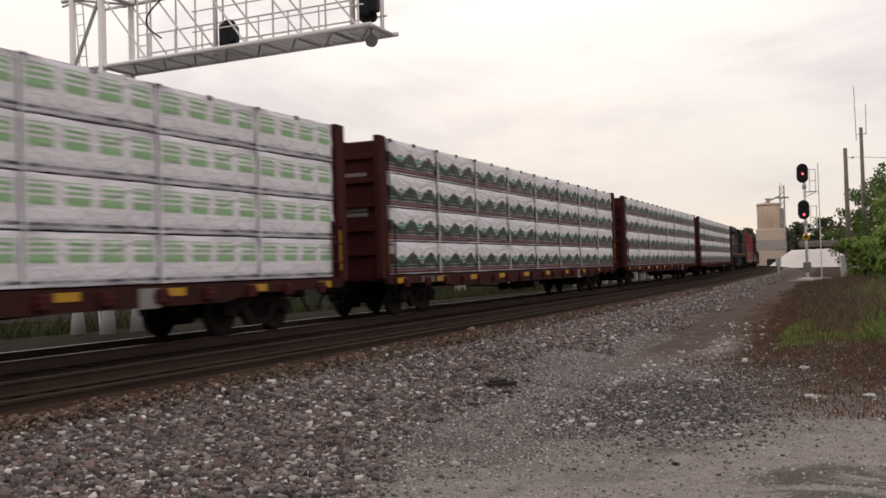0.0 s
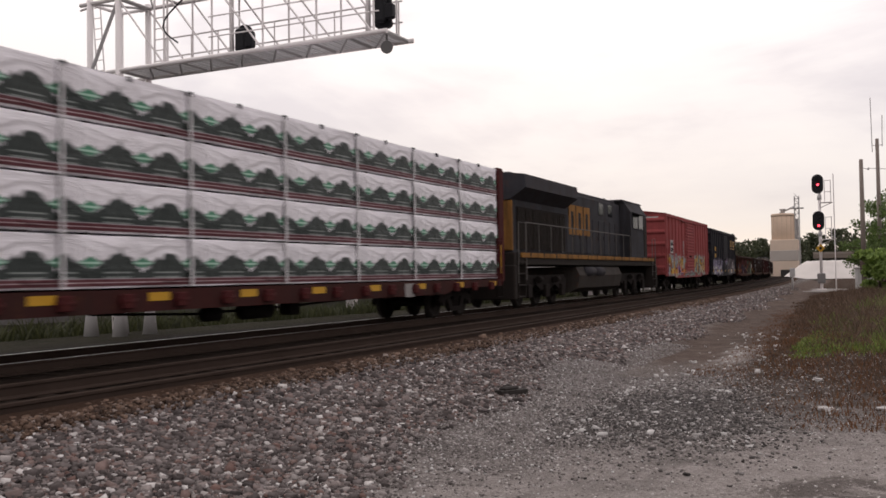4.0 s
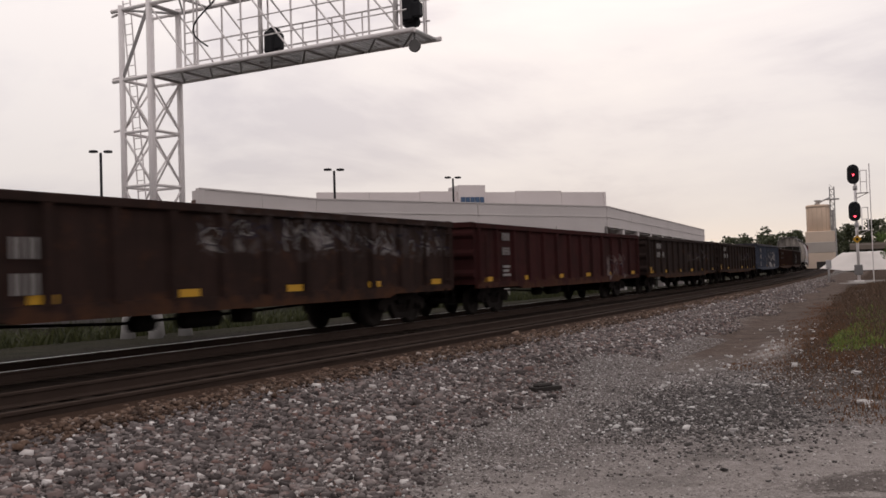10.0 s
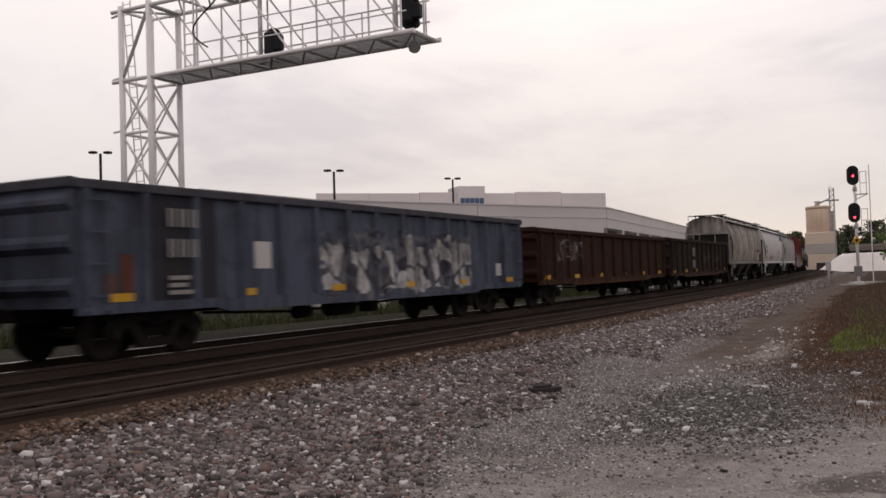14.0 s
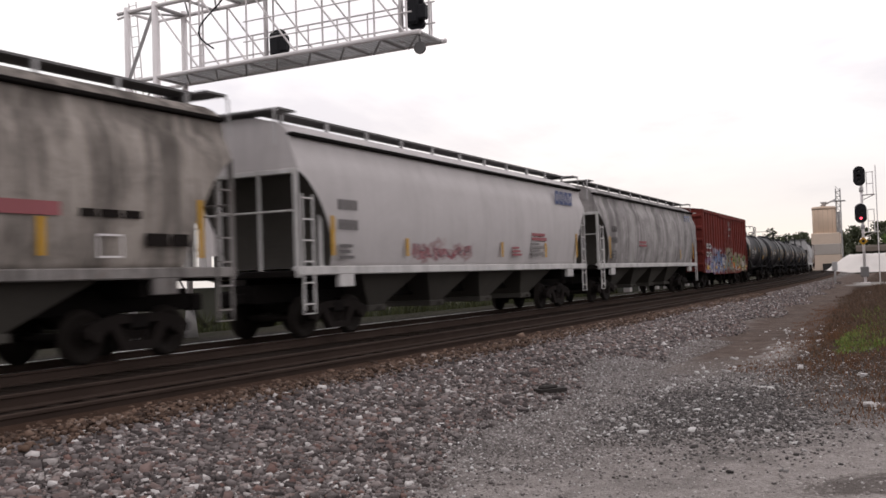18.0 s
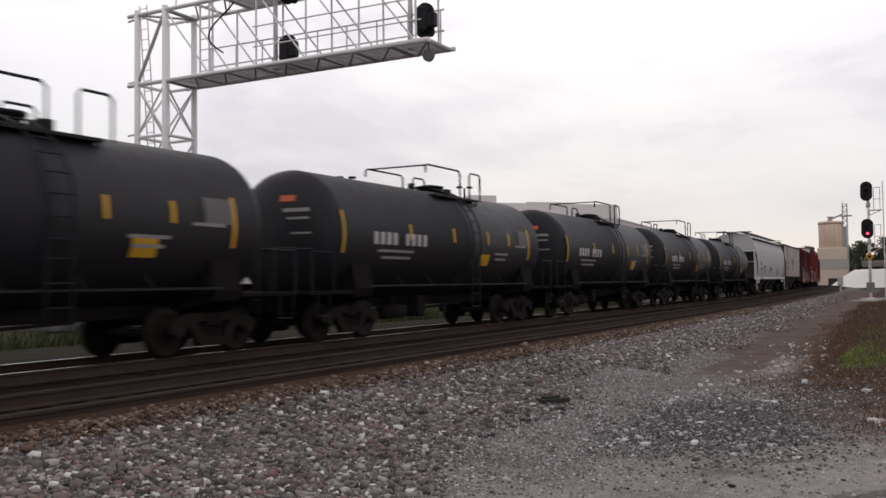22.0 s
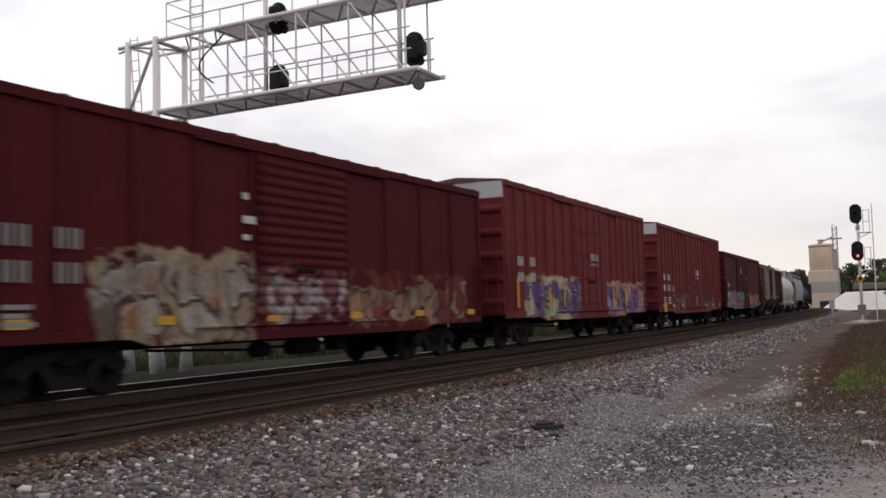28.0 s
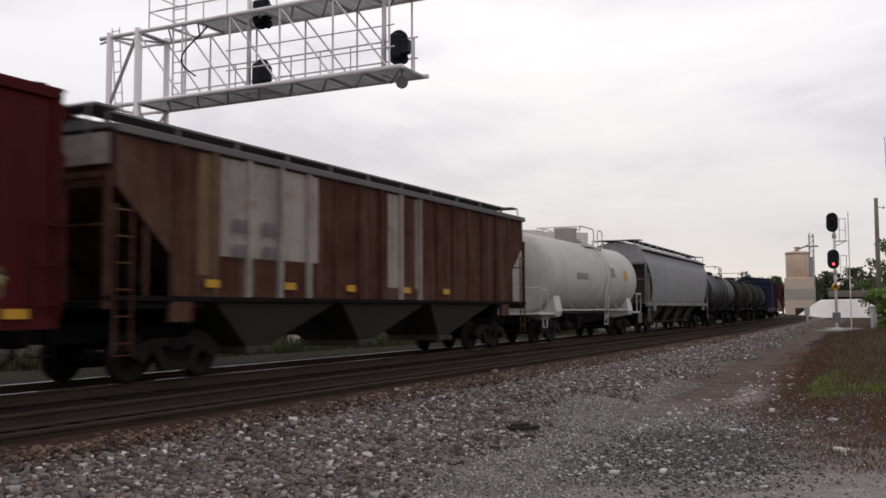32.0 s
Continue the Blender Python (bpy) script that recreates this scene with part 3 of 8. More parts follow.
def make_rail(side, parent, worn):
    prof = [(-0.07, -0.18), (0.07, -0.18), (0.07, -0.165), (0.012, -0.14), (0.012, -0.045), (0.037, -0.035), (0.037, -0.006), (0.03, 0.0), (-0.03, 0.0), (-0.037, -0.006), (-0.037, -0.035), (-0.012, -0.045), (-0.012, -0.14), (-0.07, -0.165)]
    xs = strip_coords([(-620, 0), (BEND, 12), (200, 90), (760, 60)])
    verts, faces = [], []
    n = len(prof)
    for a in xs:
        for p, z in prof:
            x, y, h = on_track(a, side + p)
            verts.append((x, y, z + grade(a)))
    top = []
    for i in range(len(xs) - 1):
        for k in range(n):
            faces.append((i * n + k, i * n + (k + 1) % n, (i + 1) * n + (k + 1) % n, (i + 1) * n + k))
            top.append(1 if k in (7,) else 0)
    me = bpy.data.meshes.new("rail")
    me.from_pydata(verts, [], faces)
    me.materials.append(RAIL_SIDE)
    me.materials.append(RAIL_TOP if worn else RAIL_SIDE)
    me.polygons.foreach_set("material_index", top)
    part("rail", me, None, parent)


def make_tracks():
    bed = plain("oily_ballast", (0.028, 0.021, 0.018), 0.95, 0, 0.5, 9, 0.9, spec=0.03)
    rusty = plain("rust_stained_ballast", (0.055, 0.034, 0.025), 0.95, 0, 0.5, 9, 0.9, spec=0.03)
    bed_strip("bed", 15.2, 7.2, -0.2, -0.2, bed, "dark oily ballast under the two tracks", "ballast_bed")
    bed_strip("edge", 7.85, 6.9, -0.2, -0.09, rusty, "rust-stained ballast edge along the near rail", "ballast_edge")
    tie = stock("tie", lambda bm: soft_box(bm, -0.115, 0.115, -1.3, 1.3, -0.36, -0.185, 0.012), TIE)
    plate = stock("tie_plate", lambda bm: box(bm, -0.09, 0.09, -0.17, 0.17, -0.19, -0.176), RAIL_SIDE)
    for name, off in (("near_track", TRAIN_Y - NEAR_Y), ("train_track", 0.0)):
        track = thing(name, "railway track with rusty rails on dark wooden ties", "railway track", kind="structure")
        for s in (-0.755, 0.755):
            make_rail(off + s, track, off == 0.0)
        a = 1.0
        for i in range(190):
            x, y, h = on_track(a, off)
            t = part("tie", tie, None, track, at=pose(x, y, grade(a) + random.uniform(-0.012, 0.004), 0, 0, math.degrees(h) + random.uniform(-0.6, 0.6)))
            a += 0.52 + random.uniform(-0.02, 0.02)


make_ground()
make_tracks()


# ---- railway cars: shared running gear ----
def wheel_mesh(bm):
    for y in (-0.76, 0.76):
        s = 1 if y > 0 else -1
        turned(bm, [(s * -0.065, 0.05), (s * -0.065, 0.445), (s * -0.035, 0.445), (s * -0.03, 0.42), (s * 0.065, 0.412), (s * 0.065, 0.34), (s * 0.025, 0.3), (s * 0.02, 0.14), (s * 0.09, 0.12), (s * 0.09, 0.05)], 22, "y", (0, y, 0.415))
    rod(bm, (0, -1.02, 0.415), (0, 1.02, 0.415), 0.075, 8)


def frame_mesh(bm):
    """Cast side frame: two journal ends joined by an arched top and a low belly."""
    y0, y1 = 0.94, 1.08
    prism(bm, [(-1.12, 0.52), (-1.02, 0.62), (-0.55, 0.74), (0.55, 0.74), (1.02, 0.62), (1.12, 0.52), (1.08, 0.4), (0.74, 0.42), (0.62, 0.54), (0.42, 0.6), (-0.42, 0.6), (-0.62, 0.54), (-0.74, 0.42), (-1.08, 0.4)], y0, y1, "y")
    prism(bm, [(-0.62, 0.54), (-0.42, 0.6), (-0.24, 0.3), (0.24, 0.3), (0.42, 0.6), (0.62, 0.54), (0.36, 0.17), (-0.36, 0.17)], y0, y1, "y")


def springs_mesh(bm):
    for y in (1.0,):
        for x in (-0.16, 0.0, 0.16):
            turned(bm, [(0.28 + 0.025 * i, 0.06 if i % 2 else 0.042) for i in range(11)], 8, "z", (x, y, 0))


def caps_mesh(bm):
    rod(bm, (0, 1.06, 0.415), (0, 1.12, 0.415), 0.085, 8)


def bogie(car, x, wheelbase=0.89, sag=0.0):
    def bolster(bm):
        soft_box(bm, -0.2, 0.2, -1.1, 1.1, 0.5, 0.74, 0.03)
        soft_box(bm, -0.3, 0.3, -0.3, 0.3, 0.7, 0.8, 0.02)
        for s in (-1, 1):
            soft_box(bm, s * 0.44 - 0.05, s * 0.44 + 0.05, -0.8, 0.8, 0.32, 0.44, 0.01)
    b = part("truck", stock("truck_bolster", bolster, UNDER), None, car, at=pose(x, 0, sag))
    for s in (-1, 1):
        turn = pose(0, 0, 0, 0, 0, 0 if s > 0 else 180)
        part("side_frame", stock("side_frame", frame_mesh, STEEL_DARK), None, b, at=turn)
        part("spring_nest", stock("spring_nest", springs_mesh, STEEL_DARK), None, b, at=turn)
        for q in (-wheelbase, wheelbase):
            part("bearing_cap", stock("bearing_cap", caps_mesh, WHEEL), None, b, at=turn @ pose(q, 0, 0))
        part("wheelset", stock("wheelset", wheel_mesh, WHEEL), None, b, at=pose(s * wheelbase, 0, 0))


def coupler_mesh(bm):
    soft_box(bm, -0.45, 0.1, -0.11, 0.11, 0.76, 0.96, 0.02)
    soft_box(bm, 0.05, 0.36, -0.17, 0.12, 0.7, 1.02, 0.04)
    soft_box(bm, 0.26, 0.4, 0.02, 0.2, 0.72, 1.0, 0.03)
    pipe(bm, [(-0.1, -0.32, 0.75), (0.12, -0.32, 0.5), (0.34, -0.25, 0.38), (0.5, -0.1, 0.42)], 0.03)


def gear(car, L, inset=2.0, sill=True):
    """Trucks, couplers and the centre sill that every freight car has."""
    for s in (-1, 1):
        bogie(car, s * (L / 2 - inset), sag=SAG.get(car, 0.0))
        part("coupler", stock("coupler", coupler_mesh, UNDER), None, car, at=pose(s * (L / 2 + 0.12), 0, 0, 0, 0, 0 if s > 0 else 180))
    if sill:
        solid("centre_sill", lambda bm: soft_box(bm, -L / 2 + 0.1, L / 2 - 0.1, -0.34, 0.34, 0.74, 1.12, 0.02), UNDER, car)


def brake_gear(car, x=0.0, z=0.0):
    def reservoir(bm):
        turned(bm, [(-0.5, 0.05), (-0.46, 0.17), (0.46, 0.17), (0.5, 0.05)], 12, "x", (0, -0.75, 0.62))
        box(bm, -0.03, 0.03, -0.8, -0.5, 0.62, 1.0)
    def cylinder(bm):
        turned(bm, [(-0.26, 0.04), (-0.23, 0.14), (0.23, 0.14), (0.26, 0.04)], 10, "x", (0, -0.7, 0.6))
        box(bm, -0.03, 0.03, -0.8, -0.5, 0.62, 1.0)
    part("air_reservoir", stock("air_reservoir", reservoir, UNDER), None, car, at=pose(x, 0, z))
    part("brake_cylinder", stock("brake_cylinder", cylinder, UNDER), None, car, at=pose(x - 1.35, 0, z))
    part("control_valve", stock("control_valve", lambda bm: soft_box(bm, 1.0, 1.35, -0.95, -0.6, 0.48, 1.0, 0.03), UNDER), None, car, at=pose(x, 0, z))
    solid("brake_pipe", lambda bm: pipe(bm, [(x - 4.2, -0.5, 0.72 + z), (x - 1.7, -0.6, 0.62 + z), (x + 1.7, -0.55, 0.66 + z), (x + 4.4, -0.45, 0.74 + z)], 0.03), UNDER, car)


def tape(car, xs, z, y=-1.515, w=0.5, h=0.12, upright=False):
    """Yellow reflective tape along the sill."""
    key = "tape_%d_%d" % (w * 100, h * 100)
    me = stock(key, lambda bm: box(bm, -w / 2, w / 2, -0.004, 0.004, -h / 2, h / 2), YELLOW)
    for x in xs:
        part("reflector", me, None, car, "yellow reflective strip", at=pose(x, y, z))


def bars(car, x, z, rows, y, material=WHITE, name="marking", label="unreadable stencilled marking"):
    """Lettering as plain bars: rows of (height, gap below, [widths]); a negative width is a space."""
    for h, gap, widths in rows:
        px = x
        for w in widths:
            if w > 0:
                def block(bm):
                    if h >= 0.16 and 0.3 * h < w < 1.0 * h:
                        box(bm, px, px + w * 0.36, y - 0.004, y + 0.004, z - h, z)
                        box(bm, px + w * 0.64, px + w, y - 0.004, y + 0.004, z - h, z)
                    else:
                        box(bm, px, px + w, y - 0.004, y + 0.004, z - h, z)
                solid(name, block, material, car, label)
            px += abs(w) + (0.07 if h < 0.15 else 0.02 + 0.24 * h)
        z -= h + gap


def hollow(car, x, z, w, h, stroke, y, material, name="brand_shape", label="", leg=True):
    """A brand letter as a plain hollow block, with an underline where leg is set."""
    def ring(bm):
        pts = [(x, z), (x + w, z), (x + w, z + h), (x, z + h)]
        inn = [(x + stroke, z + stroke), (x + w - stroke, z + stroke), (x + w - stroke, z + h - stroke), (x + stroke, z + h - stroke)]
        o = [[bm.verts.new((p, q, r)) for p, r in pts] for q in (y - 0.005, y + 0.004)]
        n = [[bm.verts.new((p, q, r)) for p, r in inn] for q in (y - 0.005, y + 0.004)]
        for k in range(4):
            j = (k + 1) % 4
            bm.faces.new((o[0][k], o[0][j], n[0][j], n[0][k]))
            bm.faces.new((o[1][k], o[1][j], n[1][j], n[1][k]))
            bm.faces.new((o[0][k], o[0][j], o[1][j], o[1][k]))
            bm.faces.new((n[0][k], n[0][j], n[1][j], n[1][k]))
    solid(name, ring, material, car, label)
    if leg:
        solid(name, lambda bm: box(bm, x - 0.02, x + w + 0.02, y - 0.004, y + 0.004, z - 0.2, z - 0.1), material, car, label)


def ladder(car, x, y, z0, z1, material, width=0.42, facing="y", label=""):
    n = max(2, int((z1 - z0) / 0.36))
    def rungs(bm):
        us = [-width / 2 - 0.02, -width / 2 + 0.02, width / 2 - 0.02, width / 2 + 0.02]
        zz = [z0]
        for i in range(n):
            z = z0 + 0.12 + i * (z1 - z0 - 0.2) / (n - 1)
            zz += [z - 0.015, z + 0.015]
        zz.append(z1)
        grid = {}
        def vert(i, j, k):
            if (i, j, k) not in grid:
                d = 0.016 if k else -0.016
                grid[i, j, k] = bm.verts.new((x + us[i], y + d, zz[j]) if facing == "y" else (x + d, y + us[i], zz[j]))
            return grid[i, j, k]
        def full(i, j):
            return 0 <= i < 3 and 0 <= j < len(zz) - 1 and (i != 1 or j % 2 == 1)
        for i in range(3):
            for j in range(len(zz) - 1):
                if not full(i, j):
                    continue
                for k in (0, 1):
                    bm.faces.new((vert(i, j, k), vert(i + 1, j, k), vert(i + 1, j + 1, k), vert(i, j + 1, k)))
                for (di, dj), (a, b) in (((-1, 0), ((i, j), (i, j + 1))), ((1, 0), ((i + 1, j), (i + 1, j + 1))), ((0, -1), ((i, j), (i + 1, j))), ((0, 1), ((i, j + 1), (i + 1, j + 1)))):
                    if not full(i + di, j + dj):
                        bm.faces.new((vert(*a, 0), vert(*b, 0), vert(*b, 1), vert(*a, 1)))
    return solid("ladder", rungs, material, car, label)


def step(car, x, y, z1, material):
    def stirrup(bm):
        pipe(bm, [(x - 0.2, y, z1), (x - 0.2, y, z1 - 0.42), (x + 0.2, y, z1 - 0.42), (x + 0.2, y, z1)], 0.018, 5)
    solid("sill_step", stirrup, material, car)


TRAIN, SAG = [], {}


def new_car(name, label, category, u0, u1, group="freight cars of the train", sag=0.08):
    """sag: how far the body's own zero lies below the rail heads."""
    car = thing(name, label, category, group)
    SAG[car] = sag
    TRAIN.append((car, (u0 + u1) / 2))
    return car, u1 - u0


def side_post(car, x, s, w, foot, crown, depth, z0, z1, material):
    ya, yb = s * w, s * (w + depth)
    solid("side_post", lambda bm: prism(bm, [(x - foot, ya), (x - crown, yb), (x + crown, yb), (x + foot, ya)], z0, z1, "z"), material, car)


# ---- boxcars ----
def end_sheet(car, L, s, w, z0, z1, ribs, material, label=""):
    def sheet(bm):
        x = s * L / 2
        pts = [(x - s * 0.08, z0), (x, z0)]
        for i in range(ribs):
            z = z0 + (i + 0.5) * (z1 - z0) / ribs
            pts += [(x, z - 0.14), (x + s * 0.09, z - 0.04), (x + s * 0.09, z + 0.04), (x, z + 0.14)]
        prism(bm, pts + [(x, z1), (x - s * 0.08, z1)], -w, w, "y")
    solid("end_sheet", sheet, material, car, label)


def boxcar(name, label, u0, u1, zs, zt, body, posts, door, roof_mat=None, peak=0.22, cap=None, gap_posts=None, yellow=8, door_mat=None, end_mat=None, sag=0.08):
    """posts: side posts on each half; door: (x, width, style)."""
    car, L = new_car(name, label, "boxcar", u0, u1, sag=sag)
    w = 1.44
    roof_mat, door_mat, end_mat = roof_mat or body, door_mat or body, end_mat or body
    gear(car, L, 2.1)
    brake_gear(car, 0.5)
    solid("body", lambda bm: soft_box(bm, -L / 2 + 0.06, L / 2 - 0.06, -w, w, zs + 0.2, zt, 0.012), body, car)
    dx, dw, style = door
    for s in (-1, 1):
        y = s * (w + 0.03)
        def side_sill(bm):
            prism(bm, [(-L / 2 + 0.05, zs + 0.3), (-L / 2 + 0.05, zs + 0.12), (-L / 2 + 2.9, zs + 0.12), (-L / 2 + 3.3, zs), (L / 2 - 3.3, zs), (L / 2 - 2.9, zs + 0.12), (L / 2 - 0.05, zs + 0.12), (L / 2 - 0.05, zs + 0.3)], min(y, y - s * 0.05), max(y, y - s * 0.05), "y")
        solid("side_sill", side_sill, body, car)
        solid("top_chord", lambda bm: soft_box(bm, -L / 2 + 0.03, L / 2 - 0.03, min(s * w, s * (w + 0.06)), max(s * w, s * (w + 0.06)), zt - 0.14, zt + 0.03, 0.012), body, car)
        for half in (-1, 1):
            a, b = (-L / 2 + 0.12, dx - dw / 2 - 0.12) if half < 0 else (dx + dw / 2 + 0.12, L / 2 - 0.12)
            for i in range(posts):
                x = a + (b - a) * i / (posts - 1)
                side_post(car, x, s, w, 0.075, 0.04, 0.06, zs + 0.3, zt - 0.14, body)
        def slab(bm):
            ya, yb = sorted((s * (w + 0.01), s * (w + 0.075)))
            if style == "corrugated":
                n, ys, yo = 16, s * (w + 0.005), s * (w + 0.06)
                pts = [(ys, zs + 0.32), (yo, zs + 0.32)]
                for i in range(n):
                    z = zs + 0.5 + i * (zt - zs - 0.85) / (n - 1)
                    pts += [(yo, z - 0.075), (yo + s * 0.032, z - 0.025), (yo + s * 0.032, z + 0.025), (yo, z + 0.075)]
                prism(bm, pts + [(yo, zt - 0.2), (ys, zt - 0.2)], dx - dw / 2, dx + dw / 2, "x")
            else:
                soft_box(bm, dx - dw / 2, dx + dw / 2, ya, yb, zs + 0.32, zt - 0.2, 0.012)
        d = solid("door", slab, door_mat, car, "sliding door with pressed ribs" if style == "corrugated" else "plug door with raised panels")
        if style != "corrugated":
            for k in range(4):
                z0 = zs + 0.45 + k * (zt - zs - 0.8) / 4
                solid("door_panel", lambda bm: soft_box(bm, dx - dw / 2 + 0.12, dx + dw / 2 - 0.12, *sorted((s * (w + 0.07), s * (w + 0.1))), z0 + 0.08, z0 + (zt - zs - 0.8) / 4 - 0.08, 0.02), door_mat, d)
        yo = s * (w + 0.12)
        for k in (-0.62, -0.25, 0.25, 0.62) if style == "plug" else (-0.9,):
            solid("lock_rod", lambda bm: rod(bm, (dx + k * dw / 2, yo, zs + 0.4), (dx + k * dw / 2, yo, zt - 0.25), 0.018, 6), door_mat, d)
        solid("door_latch", lambda bm: soft_box(bm, dx - 0.3, dx + 0.3, min(yo, yo - s * 0.06), max(yo, yo - s * 0.06), zs + 1.25, zs + 1.35, 0.01), UNDER, d)
        ya, yb = sorted((s * (w + 0.02), s * (w + 0.11)))
        for z0, z1 in ((zs + 0.25, zs + 0.31), (zt - 0.2, zt - 0.15)):
            solid("door_track", lambda bm: soft_box(bm, dx - dw - 0.2, dx + dw + 0.2, ya, yb, z0, z1, 0.01), body, car)
    for s in (-1, 1):
        top = zt if not cap else zt - 0.5
        end_sheet(car, L, s, w + 0.01, zs + 0.25, top, 5, end_mat, "corrugated steel end")
        def gable(bm):
            x = s * L / 2
            prism(bm, [(-w - 0.02, top), (-w - 0.02, zt), (0, zt + peak - 0.02), (w + 0.02, zt), (w + 0.02, top)], min(x, x - s * 0.07), max(x, x - s * 0.07), "x")
        solid("end_cap", gable, cap or end_mat, car)
        for y in (-1.12, 1.12):
            ladder(car, s * (L / 2 + 0.13), y, zs + 0.35, zs + 1.9, body, 0.4, "x")
        for y in (-1.47, 1.47):
            step(car, s * (L / 2 - 0.35), y, zs + 0.15, UNDER)
            ladder(car, s * (L / 2 - 0.3), y * 1.035, zs + 0.35, zs + 1.7, body, 0.4, "y")
    def roof(bm):
        prism(bm, [(-w - 0.05, zt - 0.02), (-w - 0.05, zt + 0.03), (0, zt + peak), (w + 0.05, zt + 0.03), (w + 0.05, zt - 0.02)], -L / 2, L / 2, "x")
        n = 13
        for i in range(n):
            x = -L / 2 + 0.4 + i * (L - 0.8) / (n - 1)
            for s in (-1, 1):
                prism(bm, [(s * (w + 0.055), zt + 0.02), (s * (w + 0.055), zt + 0.05), (0, zt + peak + 0.022), (0, zt + peak - 0.01)], x - 0.07, x + 0.07, "x")
    solid("roof", roof, roof_mat, car, "peaked roof with raised seams")
    def hand_brake(bm):
        rod(bm, (-L / 2 - 0.16, 0.6, zs + 1.55), (-L / 2 - 0.2, 0.6, zs + 1.55), 0.28, 14)
    solid("brake_wheel", hand_brake, UNDER, car)
    if yellow:
        n = yellow
        tape(car, [-L / 2 + 0.8 + i * (L - 1.6) / (n - 1) for i in range(n)], zs + 0.34 if posts < 3 else zs + 0.4, -w - 0.068, 0.42, 0.14)
    return car, L, w


# ---- gondolas ----
def gondola(name, label, u0, u1, zs, zt, body, posts, chord=None, yellow=6, floor_mat=UNDER):
    car, L = new_car(name, label, "gondola car", u0, u1)
    w = 1.43
    gear(car, L, 2.0)
    brake_gear(car, -0.5)
    for s in (-1, 1):
        ya, yb = sorted((s * w, s * (w - 0.05)))
        solid("side_panel", lambda bm: soft_box(bm, -L / 2 + 0.05, L / 2 - 0.05, ya, yb, zs + 0.12, zt - 0.05, 0.008), body, car)
        yc, yd = sorted((s * (w - 0.06), s * (w + 0.1)))
        solid("top_chord", lambda bm: soft_box(bm, -L / 2, L / 2, yc, yd, zt - 0.13, zt + 0.02, 0.02), chord or body, car)
        def side_sill(bm):
            ye, yf = sorted((s * (w - 0.04), s * (w + 0.07)))
            prism(bm, [(-L / 2 + 0.05, zs + 0.2), (-L / 2 + 0.05, zs + 0.04), (-L / 2 + 3.0, zs + 0.04), (-L / 2 + 3.3, zs - 0.04), (L / 2 - 3.3, zs - 0.04), (L / 2 - 3.0, zs + 0.04), (L / 2 - 0.05, zs + 0.04), (L / 2 - 0.05, zs + 0.2)], ye, yf, "y")
        solid("side_sill", side_sill, body, car)
        for i in range(posts):
            x = -L / 2 + 0.2 + (L - 0.4) * i / (posts - 1)
            side_post(car, x, s, w, 0.1, 0.06, 0.095, zs + 0.18, zt - 0.12, body)
    for s in (-1, 1):
        end_sheet(car, L, s, w, zs + 0.15, zt, 3, body, "heavy ribbed end")
        solid("end_chord", lambda bm: soft_box(bm, *sorted((s * (L / 2 - 0.1), s * (L / 2 + 0.08))), -w, w, zt - 0.11, zt + 0.05, 0.02), chord or body, car)
        for y in (-1.53, 1.53):
            ladder(car, s * (L / 2 - 0.35), y, zs + 0.2, zt - 0.2, body, 0.42, "y")
            step(car, s * (L / 2 - 0.35), y, zs + 0.1, UNDER)
    solid("floor", lambda bm: soft_box(bm, -L / 2 + 0.06, L / 2 - 0.06, -w + 0.05, w - 0.05, zs + 0.2, zs + 0.36, 0.01), floor_mat, car)
    tape(car, [-L / 2 + 0.9 + i * (L - 1.8) / (yellow - 1) for i in range(yellow)], zs + 0.28, -w - 0.012, 0.5, 0.13)
    return car, L, w


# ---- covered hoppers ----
# grimy bay colour, also used as painted shade on the end slope sheets
BAY_GREY = plain("grimy_bay_and_end_shade", (0.075, 0.068, 0.06), 0.85, 0, 0.45, 1.5)
WALK_DARK = plain("dark_grating", (0.16, 0.155, 0.155), 0.7, 0.1, 0.3, 6)

def roofwalk(car, L, z, material, y=0.55, rail=False):
    def grating(bm):
        for s in (-1, 1):
            box(bm, -L / 2 - 0.05, L / 2 + 0.05, s * y - 0.26, s * y + 0.26, z - 0.03, z + 0.01)
        for s in (-1, 1):
            box(bm, *sorted((s * (L / 2 - 0.35), s * (L / 2 + 0.2))), -1.2, 1.2, z - 0.05, z - 0.01)
    solid("roofwalk", grating, WALK_DARK, car, "steel grating walkway along the roof")
    bracket = stock("walk_bracket_%s" % material.name, lambda bm: box(bm, -0.035, 0.035, -0.03, 0.03, -0.3, 0.0), material)
    for i in range(11):
        for s in (-1, 1):
            part("bracket", bracket, None, car, at=pose(-L / 2 + 0.4 + i * (L - 0.8) / 10, s * (y + 0.24), z - 0.02))
    for s in (-1, 1):
        def loop(bm):
            for yy in (-1.15, 1.15):
                pipe(bm, [(s * (L / 2 + 0.15), yy, z - 0.02), (s * (L / 2 + 0.28), yy, z - 0.1), (s * (L / 2 + 0.3), yy, z - 0.75)], 0.02, 5)
        solid("grab_irons", loop, material, car)
    def hatch(bm):
        n = 5
        for i in range(n):
            x = -L / 2 + L * (i + 0.5) / n
            soft_box(bm, x - L / n * 0.42, x + L / n * 0.42, -0.24, 0.24, z - 0.2, z - 0.06, 0.03)
    solid("hatch_covers", hatch, material, car)


